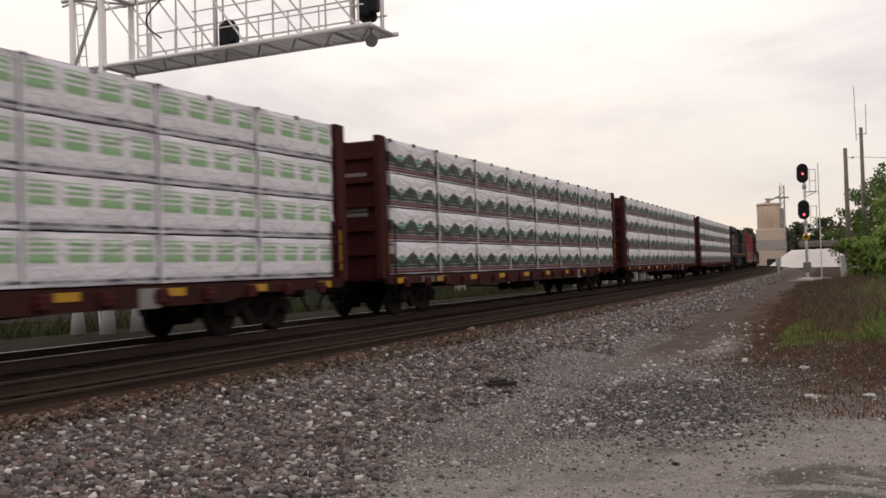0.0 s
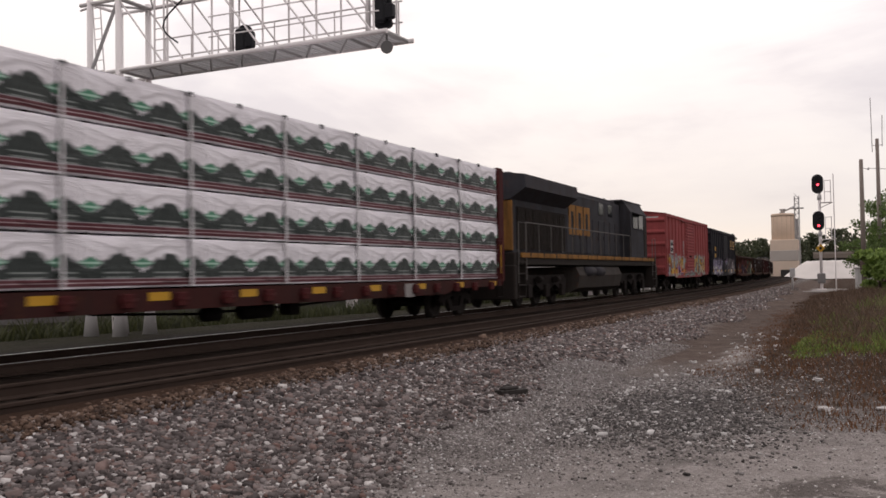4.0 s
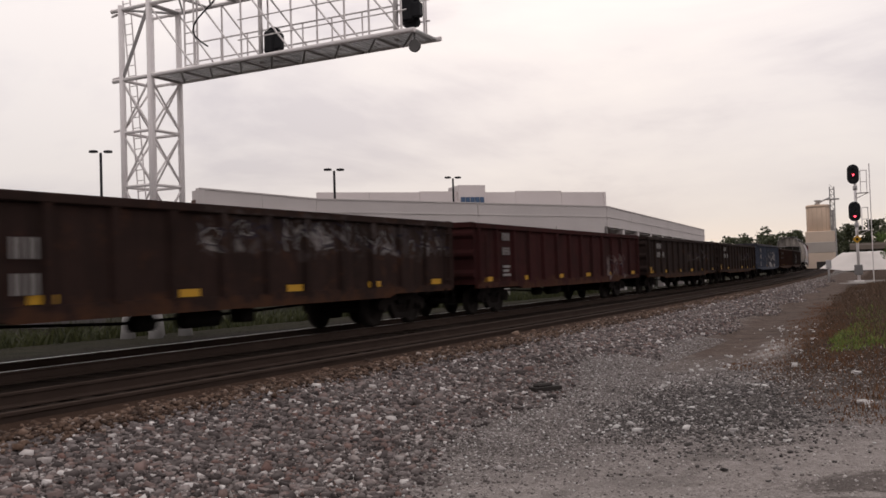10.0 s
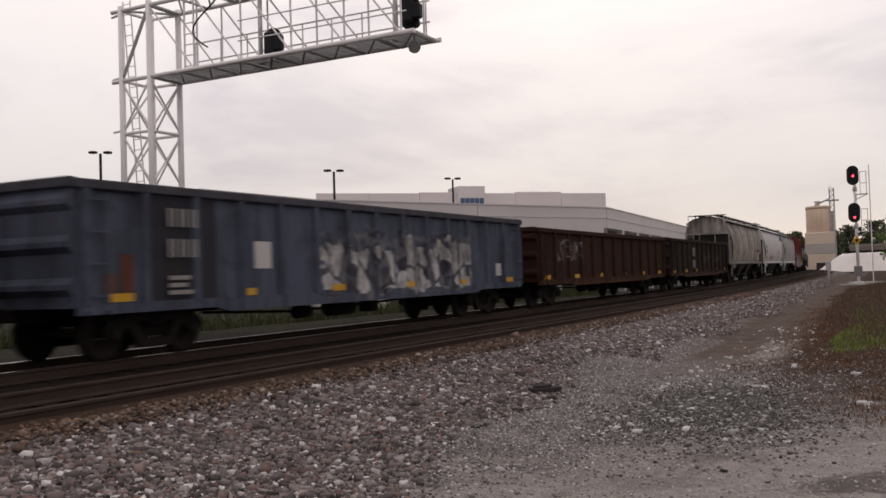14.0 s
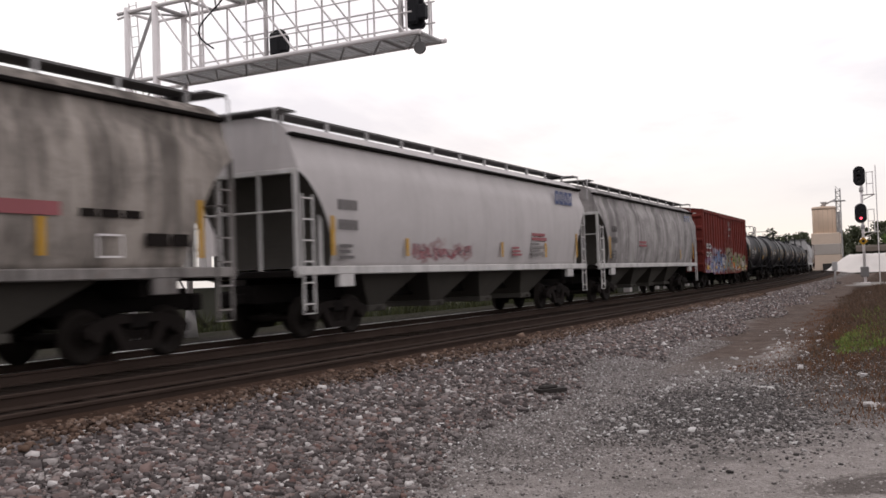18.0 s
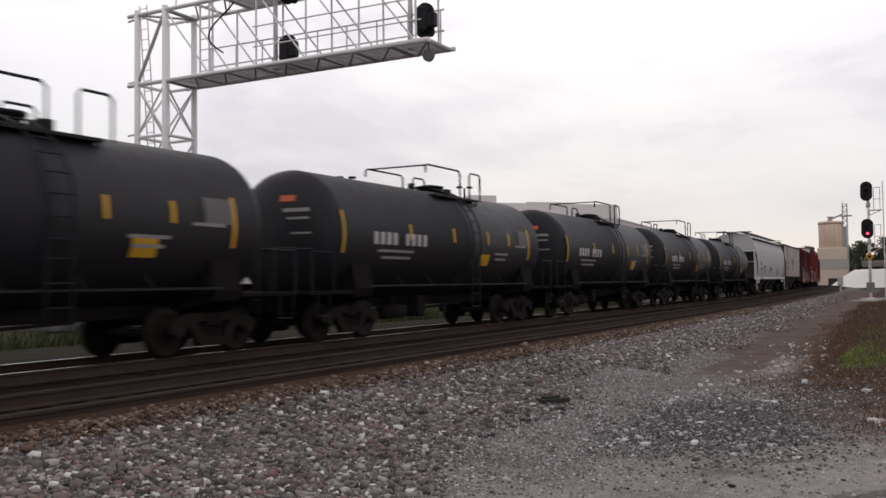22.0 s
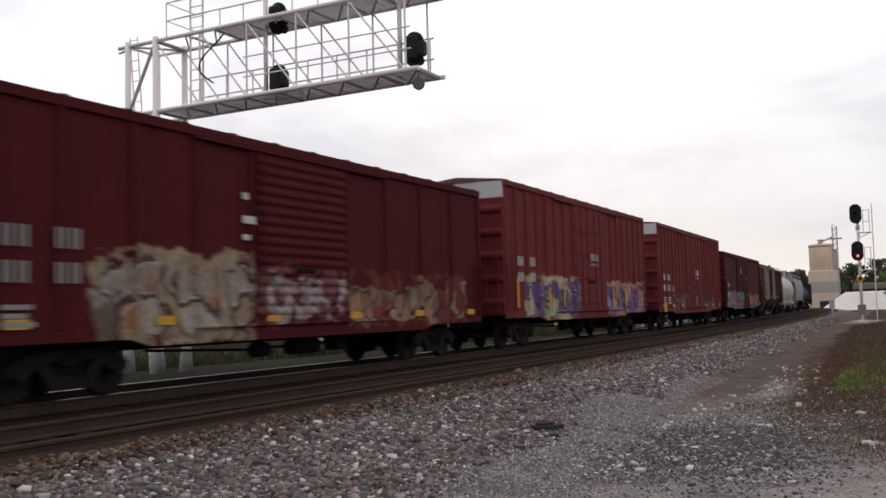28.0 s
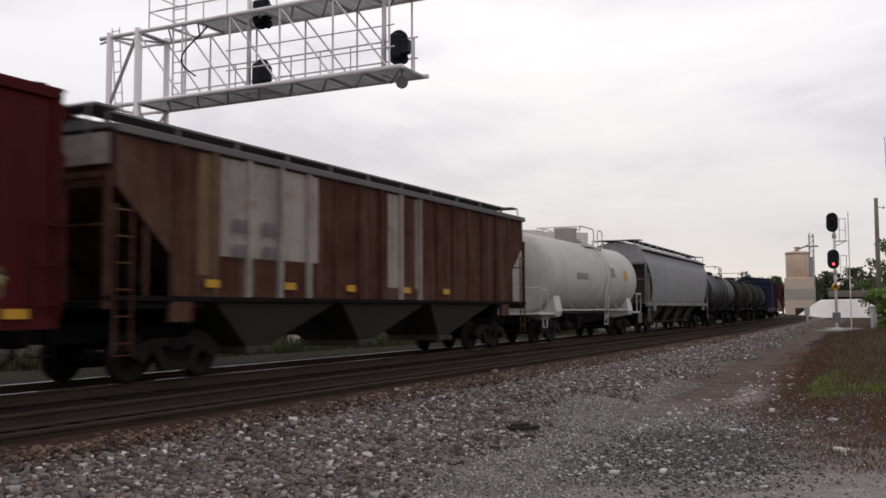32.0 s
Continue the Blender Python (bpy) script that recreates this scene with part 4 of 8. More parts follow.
def bays(car, L, n, z1, half, material, zlow=0.42, span=None):
    """Sloping outlet bays under a hopper car."""
    span = span or L - 5.2
    for i in range(n):
        cx = -span / 2 + span * (i + 0.5) / n
        hw = span / n / 2
        def funnel(bm):
            top = [(cx - hw * 0.98, -half), (cx + hw * 0.98, -half), (cx + hw * 0.98, half), (cx - hw * 0.98, half)]
            bot = [(cx - 0.32, -half * 0.55), (cx + 0.32, -half * 0.55), (cx + 0.32, half * 0.55), (cx - 0.32, half * 0.55)]
            a = [bm.verts.new((x, y, z1)) for x, y in top]
            b = [bm.verts.new((x, y, zlow + 0.14)) for x, y in bot]
            for k in range(4):
                bm.faces.new((a[k], a[(k + 1) % 4], b[(k + 1) % 4], b[k]))
            bm.faces.new(a)
            bm.faces.new(b)
            soft_box(bm, cx - 0.4, cx + 0.4, -half * 0.6, half * 0.6, zlow, zlow + 0.15, 0.02)
            rod(bm, (cx, -half * 0.6 - 0.12, zlow + 0.08), (cx, half * 0.6 + 0.12, zlow + 0.08), 0.045, 8)
        solid("outlet_bay", funnel, material, car, "sloped discharge bay with gate")


def platform_end(car, L, zs, zt, s, material, post_x=0.1, dark=UNDER):
    """Open end of a hopper: deck, corner posts, ladder and slope-sheet braces."""
    x = s * (L / 2 - post_x)
    solid("end_deck", lambda bm: soft_box(bm, *sorted((s * (L / 2), s * (L / 2 - 2.4))), -1.38, 1.38, zs - 0.2, zs - 0.06, 0.02), dark, car)
    for y in (-1.4, 1.4):
        solid("corner_post", lambda bm: soft_box(bm, x - 0.045, x + 0.045, y - 0.045, y + 0.045, zs - 0.2, zs + 1.95, 0.01), material, car)
        solid("end_strut", lambda bm: rod(bm, (x - s * 0.9, y * 0.95, zs - 0.1), (x - s * 0.9, y * 0.95, zs + 1.5), 0.05, 6), material, car)
        solid("end_strut", lambda bm: rod(bm, (x, y * 0.36, zs - 0.1), (x, y * 0.36, zs + 1.9), 0.035, 6), material, car)
    solid("end_beam", lambda bm: soft_box(bm, x - 0.03, x + 0.03, -1.4, 1.4, zs + 1.1, zs + 1.14, 0.01), material, car)
    solid("end_beam", lambda bm: soft_box(bm, x - 0.05, x + 0.05, -1.4, 1.4, zs + 1.85, zs + 1.95, 0.01), material, car)
    for y in (-1.4, 1.4):
        solid("jacking_pad", lambda bm: soft_box(bm, *sorted((s * (L / 2 - 2.05), s * (L / 2 - 1.5))), y - 0.06, y + 0.06, zs - 0.42, zs, 0.015), material, car)
    ladder(car, x - s * 0.28, -1.47, zs - 0.85, zs + 1.45, material, 0.36, "y")
    ladder(car, x + s * 0.08, 1.1, zs - 0.1, zt - 0.35, material, 0.44, "x")
    step(car, x - s * 0.28, -1.47, zs - 0.5, material)
    solid("brake_cylinder", lambda bm: turned(bm, [(x - s * 1.6 - 0.3, 0.05), (x - s * 1.6 - 0.27, 0.2), (x - s * 1.6 + 0.27, 0.2), (x - s * 1.6 + 0.3, 0.05)], 12, "x", (0, -0.6, zs + 0.35)), dark, car)


def round_hopper(name, label, u0, u1, body, sill_mat, zs=1.45, zt=4.45, inset=2.0, walk_mat=GALV_DULL, shadow_groove=True, reach=1.15, bay_mat=None):
    """Covered hopper with bulging smooth sides and arched cut-outs at the ends."""
    car, L = new_car(name, label, "covered hopper", u0, u1, sag=0.0)
    gear(car, L, inset)
    bay_mat = bay_mat or BAY_GREY
    prof = []
    for i in range(25):
        t = i / 24
        z = zs + (zt - 0.32 - zs) * t
        prof.append((1.36 + 0.16 * math.sin(min(1.0, t * 1.15) * math.pi) ** 0.8 - 0.12 * max(0, t - 0.75) / 0.25, z))
    prof += [(1.12, zt - 0.2), (0.9, zt - 0.08), (0.45, zt + 0.02), (0.0, zt + 0.05)]
    ring = [(-y, z) for y, z in prof] + [(y, z) for y, z in prof[::-1][1:]]
    def ext(z):
        t = (z - zs) / 1.9
        return L / 2 - 0.12 - (0.0 if t > 1 else reach * (1 - max(0.0, t) ** 1.7) ** 0.75)
    def shell(bm):
        n = len(ring)
        a = [bm.verts.new((-ext(z), y, z)) for y, z in ring]
        b = [bm.verts.new((ext(z), y, z)) for y, z in ring]
        for i in range(n - 1):
            bm.faces.new((a[i], a[i + 1], b[i + 1], b[i])).smooth = True
        h = n // 2
        bm.faces.new((a[0], b[0], b[-1], a[-1]))
    def cap(bm, s, lo, hi, inset):
        n = len(ring)
        h = n // 2
        e = [bm.verts.new((s * (ext(z) - inset), y * (1 - inset * 0.3), z)) for y, z in ring]
        for i in range(h):
            if not lo <= ring[i][1] < hi:
                continue
            j = n - 1 - i
            bm.faces.new([e[i], e[i + 1], e[j - 1], e[j]] if i + 1 < j - 1 else [e[i], e[i + 1], e[j]])
        for v in [v for v in bm.verts if not v.link_faces]:
            bm.verts.remove(v)
    solid("body", shell, body, car)
    for s in (-1, 1):
        solid("end_sheet", lambda bm: cap(bm, s, zs + 1.85, 99, 0.0), body, car)
        # dark grey puts the shade of the arched opening into the sheet
        solid("slope_sheet", lambda bm: cap(bm, s, 0, zs + 1.85, 0.03), BAY_GREY, car, "slope sheet below the end, painted dark for shade")
    for s in (-1, 1):
        y0, y1 = sorted((s * 1.3, s * 1.47))
        solid("side_sill", lambda bm: soft_box(bm, -L / 2 + 0.05, L / 2 - 0.05, y0, y1, zs - 0.16, zs + 0.02, 0.02), sill_mat, car)
        y2, y3 = sorted((s * 1.17, s * 1.36))
        # roof rail coloured dark to stand in for the shadow line there
        solid("roof_rail", lambda bm: soft_box(bm, -L / 2 + 0.12, L / 2 - 0.12, y2, y3, zt - 0.4, zt - 0.32, 0.02), UNDER if shadow_groove else body, car)
        platform_end(car, L, zs, zt, s, sill_mat)
        solid("body_bolster", lambda bm: soft_box(bm, s * (L / 2 - inset) - 0.14, s * (L / 2 - inset) + 0.14, -1.29, 1.29, 0.98, zs - 0.02, 0.03), UNDER, car)
    bays(car, L, 4 if L > 17 else 3, zs + 0.0, 1.25, bay_mat)
    roofwalk(car, L - 0.2, zt + 0.16, walk_mat)
    return car, L


def ribbed_hopper(name, label, u0, u1, body, posts, zs=1.5, zt=4.4, panels=(), roof_mat=None, sill_mat=None, bay_mat=UNDER, end_mat=None, nbays=3, post_mat=None, walk_up=0.36):
    car, L = new_car(name, label, "covered hopper", u0, u1)
    gear(car, L, 2.1)
    for x in (2.1 - L / 2, L / 2 - 2.1):
        solid("body_bolster", lambda bm: soft_box(bm, x - 0.14, x + 0.14, -1.29, 1.29, 1.02, zs - 0.02, 0.03), UNDER, car)
    w = 1.44
    cut = 1.5
    def side(bm, s):
        y0, y1 = sorted((s * w, s * (w - 0.04)))
        prism(bm, [(-L / 2 + 0.25, zt), (-L / 2 + 0.25, zt - 0.95), (-L / 2 + cut, zt - 2.0), (-L / 2 + cut, zs), (L / 2 - cut, zs), (L / 2 - cut, zt - 2.0), (L / 2 - 0.25, zt - 0.95), (L / 2 - 0.25, zt)], y0, y1, "y")
    for s in (-1, 1):
        solid("side_sheet", lambda bm: side(bm, s), body, car)
        for i in range(posts):
            x = -L / 2 + cut + 0.06 + (L - 2 * cut - 0.12) * i / (posts - 1)
            over = [p[4] for p in panels if p[0] - 0.1 < x < p[1] + 0.1]
            side_post(car, x, s, w, 0.07, 0.045, 0.08, zs + 0.02, zt - 0.1, over[0] if over and s < 0 else post_mat or body)
        y2, y3 = sorted((s * (w - 0.05), s * (w + 0.09)))
        solid("top_chord", lambda bm: soft_box(bm, -L / 2 + 0.2, L / 2 - 0.2, y2, y3, zt - 0.12, zt + 0.02, 0.015), roof_mat or body, car)
        solid("side_sill", lambda bm: soft_box(bm, -L / 2 + 0.05, L / 2 - 0.05, y2 + 0.06 * (s < 0), y3 - 0.06 * (s > 0), zs - 0.07, zs + 0.02, 0.01), sill_mat or UNDER, car)
        platform_end(car, L, zs, zt, s, end_mat or body)
        def slope(bm):
            prism(bm, [(s * (L / 2 - 0.3), zt), (s * (L / 2 - 0.3), zt - 0.95), (s * (L / 2 - cut - 1.2), zs + 0.1), (s * (L / 2 - cut - 1.5), zs + 0.1), (s * (L / 2 - cut - 1.5), zt)], -w + 0.05, w - 0.05, "y")
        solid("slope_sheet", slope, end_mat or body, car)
    bays(car, L, nbays, zs - 0.02, 1.4, bay_mat)
    solid("roof", lambda bm: prism(bm, [(-w - 0.03, zt - 0.03), (-w - 0.03, zt + 0.02), (-0.6, zt + 0.14), (0.6, zt + 0.14), (w + 0.03, zt + 0.02), (w + 0.03, zt - 0.03)], -L / 2 + 0.2, L / 2 - 0.2, "x"), roof_mat or body, car)
    roofwalk(car, L - 0.4, zt + walk_up, roof_mat or GALV_DULL, 0.6)
    for x0, x1, z0, z1, m, lab in panels:
        solid("painted_panel", lambda bm: box(bm, x0, x1, -w - 0.006, -w - 0.001, z0, z1), m, car, lab)
    return car, L


# ---- tank cars ----
def tank_car(name, label, u0, u1, body, r=1.42, cz=2.36, rail_mat=BLACK, marks=WHITE, sill_mat=UNDER, dome_mat=None, band_x=(0.5, 0.9), hoop=0.55, tall=0.0):
    car, L = new_car(name, label, "tank car", u0, u1)
    gear(car, L, 2.05, sill=True)
    T = L / 2 - 0.72
    def shell(bm):
        prof = []
        for i in range(7):
            a = i / 6 * math.pi / 2
            prof.append((-T - hoop * math.cos(a) + hoop, max(0.03, r * math.sin(a) ** 0.75)))
        prof += [(-T + hoop + 0.01, r), (band_x[0] - 0.03, r), (band_x[0], r + 0.02), (band_x[1], r + 0.02), (band_x[1] + 0.03, r), (T - hoop - 0.01, r)]
        for i in range(6, -1, -1):
            a = i / 6 * math.pi / 2
            prof.append((T + hoop * math.cos(a) - hoop, max(0.03, r * math.sin(a) ** 0.75)))
        turned(bm, prof, 40, "x", (0, 0, cz))
    solid("tank_shell", shell, body, car, "cylindrical tank with domed ends")
    for s in (-1, 1):
        def saddle(bm):
            x = s * (L / 2 - 2.05)
            prism(bm, [(-1.35, 1.02), (-1.42, 1.2), (-1.3, 1.75), (-0.9, 1.25), (0.9, 1.25), (1.3, 1.75), (1.42, 1.2), (1.35, 1.02), (0.5, 0.85), (-0.5, 0.85)], x - 0.35, x + 0.35, "x")
            soft_box(bm, *sorted((s * (L / 2 - 0.05), s * (L / 2 - 2.4))), -1.36, 1.36, 1.08, 1.16, 0.01)
        solid("bolster_saddle", saddle, sill_mat, car)
        def hoops(bm):
            x = s * (L / 2 - 0.12)
            pipe(bm, [(x, -1.4, 1.1), (x, -1.4, 2.0), (x, 1.4, 2.0), (x, 1.4, 1.1)], 0.022, 5)
            for y in (-1.4, 1.4):
                pipe(bm, [(x, y, 1.95), (x - s * 0.75, y, 1.95), (x - s * 0.75, y, 1.1)], 0.02, 5)
            for y in (-0.5, 0.5):
                rod(bm, (x, y, 1.1), (x, y, 2.0), 0.018, 5)
        solid("end_railing", hoops, rail_mat, car)
        for y in (-1.44, 1.44):
            step(car, s * (L / 2 - 0.45), y, 1.08, rail_mat)
    def side_rod(bm):
        for y in (-1.4, 1.4):
            pipe(bm, [(-L / 2 + 2.2, y, 1.24), (L / 2 - 2.2, y, 1.24)], 0.028, 5)
            for i in range(7):
                x = -L / 2 + 2.4 + i * (L - 4.8) / 6
                rod(bm, (x, y, 1.24), (x, y * 0.86, 1.45), 0.018, 5)
    solid("side_railing", side_rod, rail_mat, car)
    top = cz + r
    mid = pose(0.9, 0, 0)
    def deck(bm):
        box(bm, -1.25, 1.25, -0.95, 0.95, top - 0.22, top - 0.17)
        for x in (-1.2, 1.2):
            for y in (-0.9, 0.9):
                rod(bm, (x, y, top - 0.55), (x, y, top - 0.2), 0.03, 5)
    solid("top_platform", deck, rail_mat, car, at=mid)
    zt = top + 0.55 + tall
    for y in (-0.9, 0.9):
        solid("handrail", lambda bm: pipe(bm, [(-1.75, y, zt - 0.22), (-1.75, y, zt - 0.06), (-1.65, y, zt), (0.1, y, zt), (0.2, y, zt - 0.08), (0.2, y, top - 0.2)], 0.026, 6), rail_mat, car, at=mid)
        solid("handrail", lambda bm: pipe(bm, [(0.78, y, top - 0.2), (0.78, y, zt - 0.08), (0.86, y, zt), (1.38, y, zt), (1.46, y, zt - 0.08), (1.46, y, top - 0.2)], 0.026, 6), rail_mat, car, at=mid)
    def fence(bm):
        rod(bm, (-1.7, -0.9, zt - 0.02), (-1.7, 0.9, zt - 0.02), 0.022, 5)
    solid("platform_railing", fence, rail_mat, car, at=mid)
    def valves(bm):
        turned(bm, [(top - 0.12, 0.34), (top + 0.1, 0.34), (top + 0.12, 0.4), (top + 0.17, 0.4), (top + 0.22, 0.1)], 16, "z", (0.1, 0, 0))
    def valve(bm):
        rod(bm, (-0.55, 0.2, top - 0.1), (-0.55, 0.2, top + 0.22), 0.1, 8)
    solid("manway", valves, dome_mat or rail_mat, car, "round manway cover", at=mid)
    solid("valve", valve, dome_mat or rail_mat, car, at=mid)
    solid("valve_box", lambda bm: soft_box(bm, 0.62, 0.86, -0.3, 0.1, top - 0.1, top + 0.14, 0.02), dome_mat or rail_mat, car, at=mid)
    def climb(bm):
        pts = []
        for i in range(9):
            a = math.pi * (1.08 - i * 0.068)
            pts.append(((r + 0.1) * math.cos(a), cz + (r + 0.1) * math.sin(a)))
        for x in (-0.25, 0.2):
            pipe(bm, [(x, -1.44, 0.62)] + [(x, y, z) for y, z in pts], 0.02, 5)
        for z in (0.66, 1.0, 1.35, 1.7):
            rod(bm, (-0.25, -1.46, z), (0.2, -1.46, z), 0.016, 5)
        for y, z in pts:
            rod(bm, (-0.25, y, z), (0.2, y, z), 0.016, 5)
    solid("ladder", climb, rail_mat, car, at=mid)
    solid("outlet_valve", lambda bm: (rod(bm, (0.1, 0, 0.5), (0.1, 0, 1.1), 0.16, 10), soft_box(bm, -0.1, 0.3, -0.2, 0.2, 0.42, 0.56, 0.02)), UNDER, car)
    brake_gear(car, -2.4)
    return car, L, r, cz


def on_tank(car, x, z0, z1, w, r, cz, material, name="reflector", label="", off=0.012):
    """A strip laid round the tank's side between two heights."""
    bm = bmesh.new()
    n = 5
    rows = []
    for i in range(n + 1):
        z = z0 + (z1 - z0) * i / n
        y = -math.sqrt(max(0.01, (r + off) ** 2 - (z - cz) ** 2))
        rows.append((bm.verts.new((x, y, z)), bm.verts.new((x + w, y, z))))
    for a, b in zip(rows, rows[1:]):
        bm.faces.new((a[0], a[1], b[1], b[0]))
    return part(name, bm, material, car, label)


def on_dome(car, y0, y1, z0, z1, L, r, cz, material, name="end_marking", label="", hoop=0.55):
    """A strip laid on the domed front end of a tank."""
    T = L / 2 - 0.72
    bm = bmesh.new()
    def at(y, z):
        k = min(0.995, math.hypot(y, z - cz) / r) ** (1 / 0.75)
        return (-T + hoop - hoop * math.sqrt(1 - k * k) - 0.014, y, z)
    n = 6
    rows = [(bm.verts.new(at(y0 + (y1 - y0) * i / n, z0)), bm.verts.new(at(y0 + (y1 - y0) * i / n, z1))) for i in range(n + 1)]
    for a, b in zip(rows, rows[1:]):
        bm.faces.new((a[0], a[1], b[1], b[0]))
    return part(name, bm, material, car, label)


# ---- centre-beam flat cars with wrapped lumber ----
def wrap(name, kind):
    m, N, L, b = shader(name, 0.48, 0, 0.22)
    tc = N("ShaderNodeTexCoord")
    vec = tc.outputs["Object"]
    sp = N("ShaderNodeSeparateXYZ")
    L(vec, sp.inputs[0])
    x, z = sp.outputs["X"], sp.outputs["Z"]
    front = band(N, L, sp.outputs["Y"], -5, -1.2, 0.05)
    crease = grain(N, L, vec, 1.5, 4, 0.55, (1, 1, 1.8), 1.6)
    # film is coloured darker in the creases, shade painted into the folds
    col = blend(N, L, crease, (0.64, 0.615, 0.65, 1), (0.88, 0.85, 0.9, 1))
    if kind == "striped":
        px = calc(N, L, "FRACT", calc(N, L, "DIVIDE", x, 0.7))
        pz = calc(N, L, "FRACT", calc(N, L, "DIVIDE", z, 0.085))
        block = calc(N, L, "MULTIPLY", band(N, L, px, 0.14, 0.84, 0.03), band(N, L, z, 0.36, 0.72, 0.01))
        lines = calc(N, L, "ADD", band(N, L, pz, 0.2, 0.75, 0.15), band(N, L, z, 0.3, 0.46, 0.02), True)
        col = blend(N, L, calc(N, L, "MULTIPLY", calc(N, L, "MULTIPLY", block, lines), front), col, (0.28, 0.46, 0.25, 1))
        hem = calc(N, L, "MULTIPLY", band(N, L, z, 0.05, 0.1, 0.01), steps(N, L, grain(N, L, vec, 3, 4), (0.4, (0.3, 0.3, 0.3)), (0.55, (1, 1, 1))))
        col = blend(N, L, calc(N, L, "MULTIPLY", hem, front), col, (0.07, 0.08, 0.12, 1))
    else:
        per = calc(N, L, "FRACT", calc(N, L, "DIVIDE", x, 1.13))
        hump = calc(N, L, "ABSOLUTE", calc(N, L, "SUBTRACT", per, 0.5))
        ragged = grain(N, L, vec, 4.5, 5, 0.6)
        swell = calc(N, L, "SINE", calc(N, L, "MULTIPLY", hump, 3.1416))
        crest = calc(N, L, "ADD", calc(N, L, "MULTIPLY", swell, 0.27), calc(N, L, "MULTIPLY", calc(N, L, "SUBTRACT", ragged, 0.5), 0.42))
        over = N("ShaderNodeMapRange")
        over.inputs["From Min"].default_value, over.inputs["From Max"].default_value = -0.02, 0.03
        L(calc(N, L, "SUBTRACT", calc(N, L, "ADD", crest, 0.285), z), over.inputs["Value"])
        hill = over.outputs[0]
        hill = calc(N, L, "MULTIPLY", hill, band(N, L, z, 0.15, 0.62, 0.012))
        col = blend(N, L, calc(N, L, "MULTIPLY", hill, front), col, (0.014, 0.024, 0.023, 1))
        pale = calc(N, L, "MULTIPLY", band(N, L, hump, 0.22, 0.5, 0.02), band(N, L, calc(N, L, "FRACT", calc(N, L, "DIVIDE", z, 0.075)), 0.1, 0.42, 0.1))
        pale = calc(N, L, "MULTIPLY", pale, band(N, L, z, 0.15, 0.27, 0.01))
        col = blend(N, L, calc(N, L, "MULTIPLY", calc(N, L, "MULTIPLY", pale, front), 0.45), col, (0.45, 0.5, 0.48, 1))
        rim = calc(N, L, "ADD", calc(N, L, "MULTIPLY", hump, 2.1), calc(N, L, "MULTIPLY", calc(N, L, "ABSOLUTE", calc(N, L, "SUBTRACT", z, 0.4)), 4.2))
        badge = calc(N, L, "LESS_THAN", rim, 0.42)
        col = blend(N, L, calc(N, L, "MULTIPLY", badge, front), col, (0.05, 0.2, 0.12, 1))
        bar = calc(N, L, "MULTIPLY", badge, band(N, L, z, 0.375, 0.41, 0.006))
        col = blend(N, L, calc(N, L, "MULTIPLY", bar, front), col, (0.35, 0.55, 0.45, 1))
        foot = band(N, L, z, 0.03, 0.145, 0.008)
        col = blend(N, L, calc(N, L, "MULTIPLY", foot, front), col, (0.115, 0.028, 0.038, 1))
        foot2 = band(N, L, z, 0.082, 0.096, 0.005)
        col = blend(N, L, calc(N, L, "MULTIPLY", foot2, front), col, (0.5, 0.4, 0.42, 1))
    dust = grain(N, L, vec, 1.1, 4)
    oi = N("ShaderNodeObjectInfo")
    col = blend(N, L, calc(N, L, "MULTIPLY", calc(N, L, "ADD", dust, calc(N, L, "MULTIPLY", oi.outputs["Random"], 0.5)), 0.1), col, (0.2, 0.18, 0.17, 1))
    L(col, b.inputs["Base Color"])
    bumped(N, L, b, crease, 0.55, 0.12)
    return m


CB_RED = paint("centre_beam_red", (0.066, 0.0125, 0.0135), 0.6, 0.35)
CB_DARK = paint("centre_beam_maroon", (0.045, 0.013, 0.012), 0.6, 0.35)
WRAP_STRIPED, WRAP_PRINTED = wrap("striped_lumber_wrap", "striped"), wrap("printed_lumber_wrap", "printed")
STRAP = plain("pale_strap", (0.72, 0.7, 0.72), 0.6, 0, 0.2, 4, 0.1)


def bundle_mesh(bm, n, seed):
    rnd = random.Random(seed)
    b2 = bmesh.new()
    xs = [i * n / 8 for i in range(9)]
    zs = [0.0, 0.03, 0.2, 0.42, 0.64, 0.79, 0.822]
    def grid(f, us, vs):
        g = [[b2.verts.new(f(u, v)) for v in vs] for u in us]
        for i in range(len(us) - 1):
            for j in range(len(vs) - 1):
                b2.faces.new((g[i][j], g[i + 1][j], g[i + 1][j + 1], g[i][j + 1])).smooth = True
    bulge = [[rnd.uniform(-0.028, 0.028) for _ in zs] for _ in xs]
    def face(u, v):
        i, j = xs.index(u), zs.index(v)
        edge = 0.03 if j in (0, len(zs) - 1) or i in (0, 8) else 0.0
        return (u + (0.012 if i == 0 else -0.012 if i == 8 else 0), -1.5 + edge + bulge[i][j], v)
    grid(face, xs, zs)
    ys = [-1.47, -0.8, -0.12]
    sag = {y: rnd.uniform(-0.01, 0.01) for y in ys}
    grid(lambda u, v: (u, v, 0.822 + (sag[v] if v > -1.4 else 0)), xs, ys)
    grid(lambda u, v: (0.012, u, v), ys, zs)
    grid(lambda u, v: (n - 0.012, u, v), ys, zs)
    grid(lambda u, v: (u, -0.12, v), xs, zs)
    grid(lambda u, v: (u, v, 0.0), xs, ys)
    bmesh.ops.remove_doubles(b2, verts=b2.verts[:], dist=0.002)
    merge(bm, b2)


